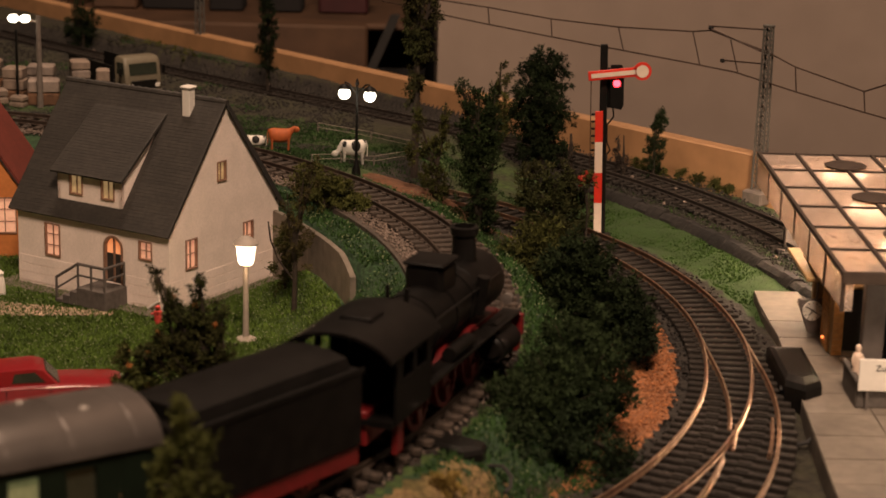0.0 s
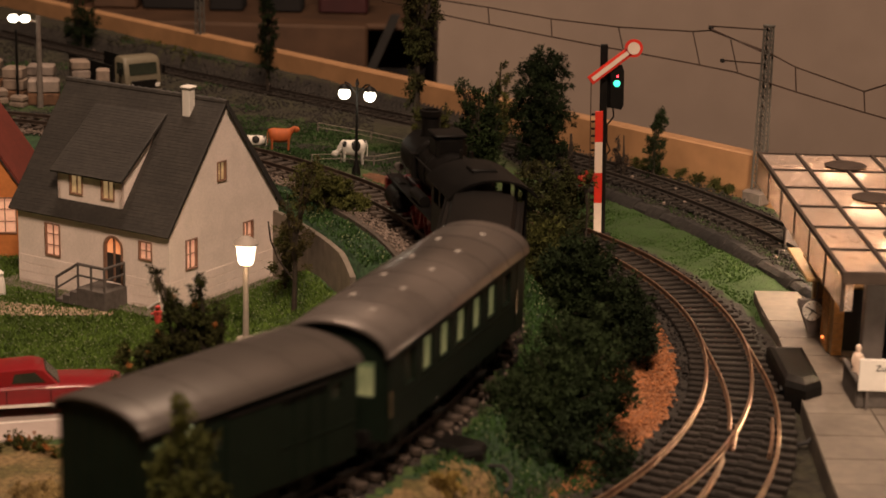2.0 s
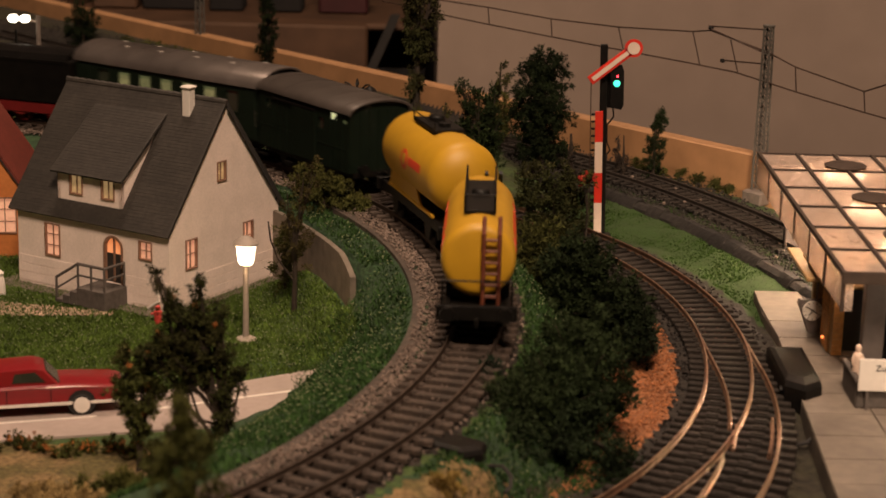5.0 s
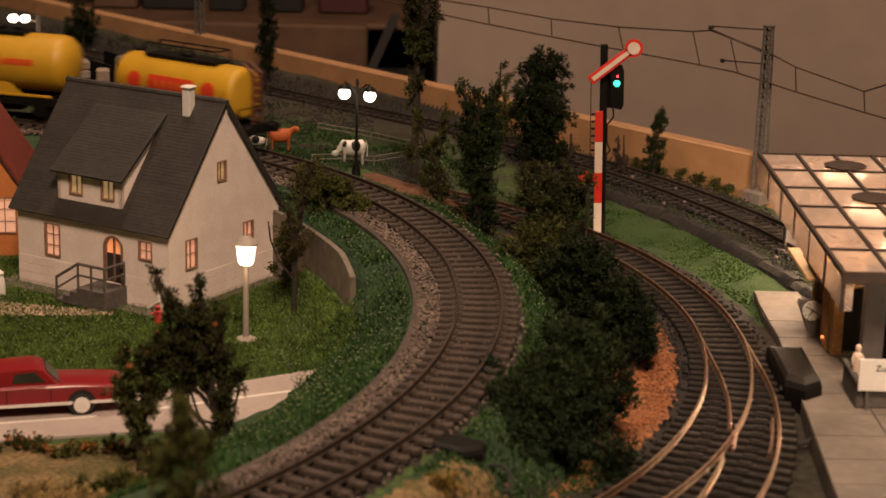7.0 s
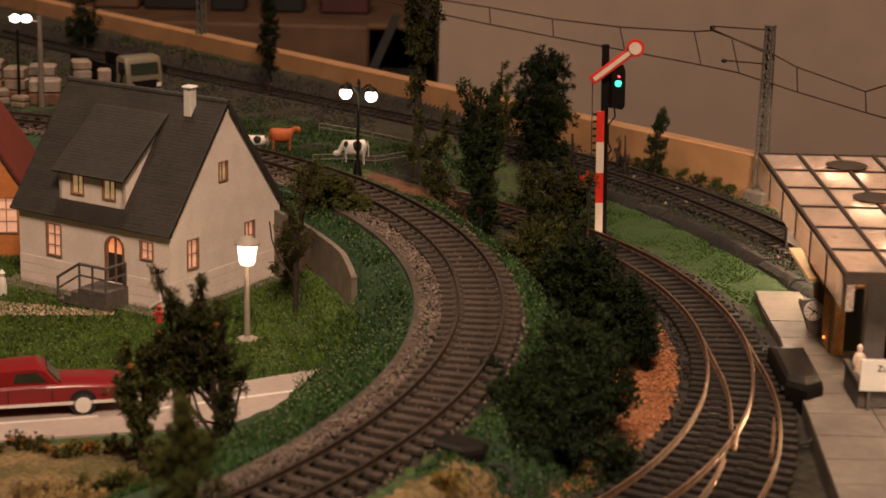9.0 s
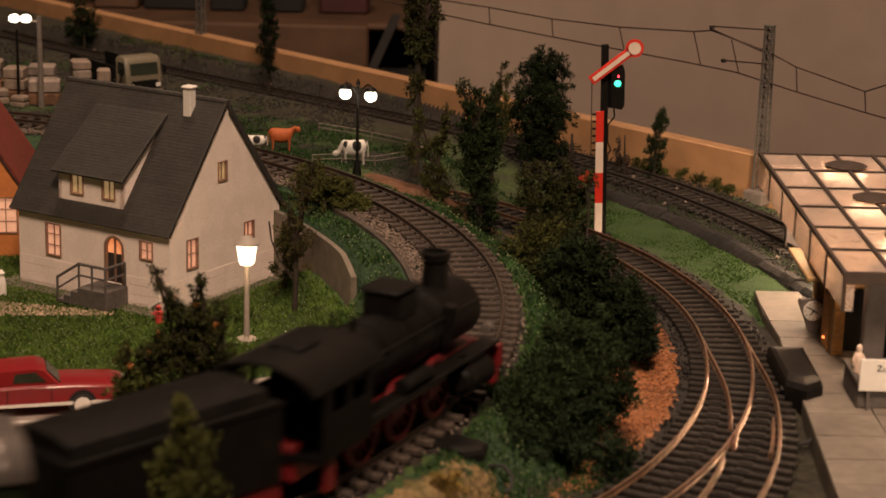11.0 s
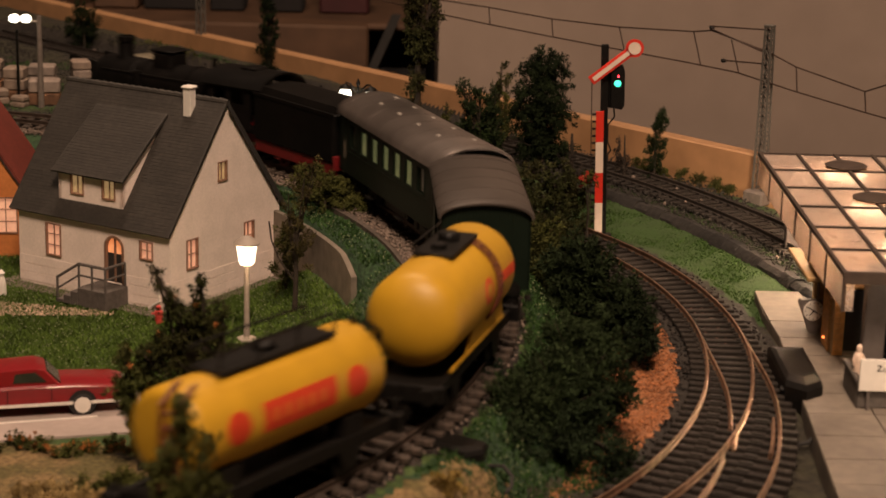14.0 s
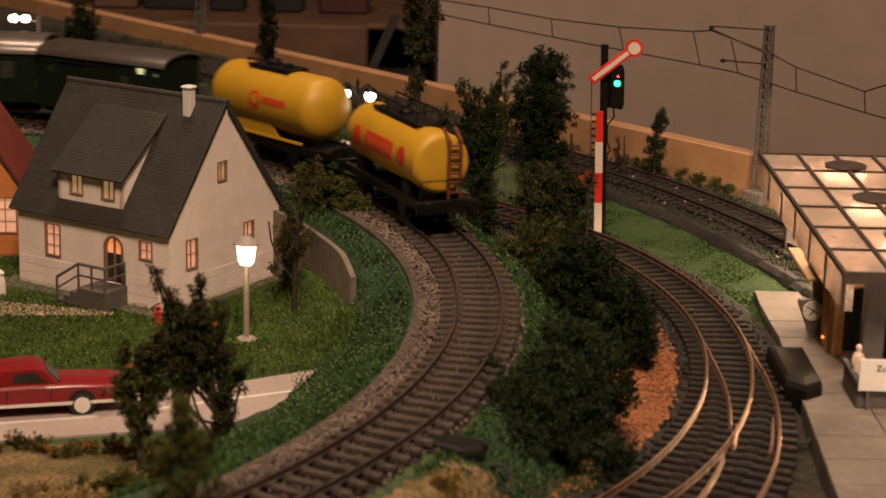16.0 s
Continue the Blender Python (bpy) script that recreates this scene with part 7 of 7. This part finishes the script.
tree("forked_shrub", -4, 905, 31, "upright forked shrub with sparse green leaves", [(-9, 0, 36, 1.8, 2, 7), (-6, 0, 25, 2.4, 2.4, 8), (3, 0, 30, 2.4, 2.4, 11), (4, 0, 42, 1.6, 1.6, 6), (-1, 0, 24, 2.4, 2.4, 9), (-12, 0, 22, 1.8, 1.8, 7), (-3, 0, 10, 5, 4, 8), (2, 0, 8, 4, 4, 8)], 1300, 2.6, LEAFOLIVE, 7, trunk=1.2, height=22, strand=1.2)
tree("slim_conifer", 23, 960, 28, "slender leaning brown-olive shoot", [(0, 0, 26, 2.6, 2.6, 12), (2, 0, 44, 2.2, 2.2, 9), (3.6, 0, 56, 1.4, 1.4, 6)], 600, 2.6, LEAFOLIVE, 25, trunk=1.0, height=46, strand=1.0)
tree("round_tree", 49, 1008, 24, "dense round-topped dark green tree", [(0, 0, 40, 14, 12, 15), (1, 0, 54, 11, 10, 10), (-6, 0, 28, 10, 9, 12), (8, 0, 30, 9, 8, 12), (-3, 0, 14, 10, 9, 13), (7, 0, 14, 9, 8, 12)], 6400, 3.2, LEAF, 8, trunk=2, height=40, strand=-0.6)
tree("bush", 51, 894, 14, "loose feathered olive-brown bush with bare twigs", [(-6, 0, 12, 9, 8, 12), (7, 0, 12, 8, 7, 11), (-12, 0, 23, 5.4, 5, 8), (2, 0, 26, 8, 6, 8), (-5, 0, 33, 5, 5, 6), (6, 0, 33, 3, 3, 5), (-13, 0, 34, 2.4, 2.4, 5), (9, 0, 24, 4, 4, 6)], 2900, 3.2, LEAFWILD, 9, trunk=1.2, height=30, strand=0.5,
     limbs=[[(0, 0, 20), (-8, 0, 30), (-18, 0, 33)], [(0, 0, 16), (8, 0, 28), (12, 0, 38)]])
tree("poplar", -15, 946, 34, "tall narrow poplar with drooping dark leaves", [(0, 0, 96, 7, 7, 24), (-2, 0, 74, 6, 6, 14), (2, 0, 62, 5, 5, 12), (-1, 0, 44, 4, 4, 12), (8, 0, 78, 2.2, 2.2, 8), (7, 0, 90, 2.2, 2.2, 9), (1, 0, 26, 2.2, 2.4, 9)], 3000, 3.2, LEAFWILD, 11, trunk=2.0, height=90, strand=-0.9)
tree("bush", 64, 735, 13, "large wild dark green bush between the tracks", [(-2, 0, 17, 19, 14, 17), (-14, 8, 26, 12, 12, 15), (6, -6, 14, 11, 12, 13), (-8, 6, 33, 10, 10, 9), (10, -18, 10, 8, 9, 9)], 7800, 3.6, LEAF, 12, trunk=1.6, height=26, strand=0.4)
tree("bush", 34, 800, 15, "olive green bush beside the loop track", [(6, 0, 16, 16, 12, 14), (7, -4, 21, 10, 9, 9)], 3400, 3.4, LEAFOLIVE, 13, trunk=1.2, height=20, strand=0.3)
tree("bush", 45, 640, 13, "dense dark bush between the tracks", [(0, 0, 18, 17, 15, 17), (-8, -16, 16, 14, 12, 16), (1, -24, 12, 9, 10, 12), (14, 2, 15, 8, 10, 14), (12, -50, 8, 8, 8, 8), (2, 14, 24, 14, 12, 14), (-6, -36, 10, 10, 9, 10)], 7600, 3.6, LEAF, 14, trunk=1.6, height=26, strand=0.3)
tree("bush", 26, 606, 20, "dark green bush on the bank", [(0, 0, 10, 11, 12, 11), (-4, -14, 7, 9, 9, 8), (4, 12, 12, 10, 10, 10)], 3400, 3.4, LEAF, 24, trunk=0.9, height=12, strand=0.3)
tree("bush", 17, 632, 26, "small bluish green bush beside the sleepers", [(0, 0, 6, 8, 8, 7), (-3, -12, 4, 6, 6, 5)], 1300, 2.8, LEAFBLUE, 15, trunk=0.7, height=8, category="bush")
tree("slim_conifer", 107.4, 1001, 22, "slim leaning dark conifer", [(0, 0, 12, 5, 4, 11), (2, 0, 26, 3, 3, 9), (4, 0, 34, 1.4, 1.4, 4)], 900, 2.6, LEAF, 16, trunk=1.0, height=28, strand=0.9)
tree("bare_shrub", 92, 1004, 22, "bare brown twiggy shrub", [(0, 0, 9, 4, 3, 8), (-3, 0, 18, 1.2, 1.2, 8)], 260, 2.2, BARK, 17, trunk=0.8, height=22, strand=1.2, category="shrub")
tree("flowering_shrub", 65.5, 884, 14, "tall thin shrub crowned with red blossom", [(0, 0, 34, 4.4, 3, 2.6), (-3, 0, 32, 3, 2.4, 2)], 120, 2.4, LEAFOLIVE, 18, trunk=0.6, height=30, extra=(FLOWERROSE, 420), category="shrub")
tree("tree_stump", 61.2, 950, 27, "dead brown upright trunk", [(0, 0, 14, 1.5, 1.5, 8)], 40, 2.0, BARK, 19, trunk=1.5, height=28, category="tree trunk")
tree("slim_conifer", 32, 1080, 22, "slim brown-green conifer before the board", [(0, 0, 16, 4, 4, 12), (1, 0, 32, 2.6, 2.6, 9)], 700, 2.6, LEAFOLIVE, 20, trunk=1.0, height=30, strand=0.9)
tree("slim_conifer", -112, 1218, 24, "tall narrow dark conifer before the board", [(0, 0, 30, 6, 5, 24), (0, 0, 60, 4, 4, 20)], 1700, 3.0, LEAF, 21, trunk=1.2, height=60, strand=0.6)
tree("bush", -255, 1372, 22, "dark rounded bush before the board", [(0, 0, 18, 12, 9, 18)], 1200, 3.4, LEAF, 22, trunk=1.2, height=16)
for k in range(8):
    u = k / 7
    bx_, by_ = -225 + 60 * u + RNG.uniform(-3, 3), 1368 - 62 * u
    tree("shrub", bx_, by_, 21.5, "low green hedge shrub along the board", [(0, 0, 4, 8, 5, 5.5)], 420, 2.8, LEAFOLIVE, 60 + k, trunk=0.5, height=4, category="shrub")
for k in range(7):
    u = k / 6
    bx_, by_ = 100 + 44 * u + RNG.uniform(-3, 3), 1024 - 48 * u
    tree("shrub", bx_, by_, 21.5, "low olive weeds along the board", [(0, 0, 2.4, 4.5, 3, 3)], 220, 2.2, LEAFOLIVE, 70 + k, trunk=0.4, height=2.5, category="shrub")
DRYTUFT = mat("dry_tuft", (0.17, 0.115, 0.03), 0.9, var=0.4, size=8, bump=0, random=0.6, gloss=0.15)
PALETUFT = mat("pale_dry_tuft", (0.34, 0.24, 0.1), 0.9, var=0.4, size=8, bump=0, random=0.6, gloss=0.15)
for k in range(22):
    bx_, by_ = RNG.uniform(-136, -98), RNG.uniform(548, 606)
    tree("shrub", bx_, by_, z_at(bx_, by_), "pale yellowish dry grass tuft", [(0, 0, 1.8, 5, 4, 2.2)], 260, 2.4, PALETUFT, 130 + k, trunk=0.3, height=2, category="grass tuft")
for k in range(14):
    bx_, by_ = RNG.uniform(-40, 60), RNG.uniform(500, 560)
    if abs(math.hypot(bx_ - CX, by_ - CY) - R) < 22 or math.hypot(bx_ - CX, by_ - CY) < R:
        continue
    tree("shrub", bx_, by_, z_at(bx_, by_), "yellowish dry grass tuft", [(0, 0, 2.2, 5, 4, 2.6)], 260, 2.4, DRYTUFT, 90 + k, trunk=0.3, height=2, category="grass tuft")


# ---- everything that moves ----
def motions():
    times = [k / 10 for k in range(161)]
    for ob, back, half in TRAIN:
        walk(ob, [(t, on_track(glide(CHIMNEY, t) + back, half)) for t in times])
    fine = [k / FPS for k in range(481)]
    start = glide(CHIMNEY, 0.0)
    for ob, r, x in WHEELS:
        walk(ob, [(t, mm(x, 0, r, 0, math.degrees((glide(CHIMNEY, t) - start) / r), 0)) for t in fine])
    swing = [(0.0, 0.0), (0.2, 0.0), (0.3, 1.0), (16.0, 1.0)]
    walk(signal_arm, [(t, ARM_AT @ mm(0, 0, 0, 0, -5.4 - 32 * u, 0)) for t, u in swing])
    walk(spectacle, [(t, LENS_AT @ mm(0, 0, 5.8 * u)) for t, u in swing])


# sleepers, piece by piece
lay_sleepers(loop_track, [loop_at(s) for s in np.arange(-330, 640, 7.8)], Z_LEFT, SLEEPER_MESH)
rest = Shape()
for s in np.arange(640, LAP - 332, 7.3):
    x, y, h = loop_at(s)
    c, n = math.cos(h), math.sin(h)
    k = Shape().box(-1.35, 1.35, -14.5, 14.5, -4.5, -2.3)
    rest.add([(x + a * c - b * n, y + a * n + b * c, Z_LEFT + d) for a, b, d in k.v], k.f)
tagged(part("sleeper_run", rest, SLEEPER, loop_track), kind="stuff")
lay_sleepers(right_track, [(RX + RR * math.cos(a), RY + RR * math.sin(a), a + math.pi / 2) for a in np.arange(radians(-1.5), radians(53), 6.8 / RR)], Z_RIGHT, DARK_MESH)
LONG_SLEEPER = {}
for a in np.arange(radians(-3), radians(-62), -6.8 / RR):
    i = int(np.argmin([abs(math.atan2(q[1] - RY, q[0] - RX) - a) for q in branch_rows]))
    out = math.hypot(branch_rows[i][0] - RX, branch_rows[i][1] - RY) - RR
    key = round(29 + max(out, 0))
    if key not in LONG_SLEEPER:
        LONG_SLEEPER[key] = sleeper_mesh(key, DARKSLEEPER)
    rr = RR + max(out, 0) / 2
    lay_sleepers(right_track, [(RX + rr * math.cos(a), RY + rr * math.sin(a), a + math.pi / 2)], Z_RIGHT, LONG_SLEEPER[key])
lay_sleepers(far_track, smooth_path(FAR_TRACK, 6.5), 26.0, DARK_MESH)

motions()
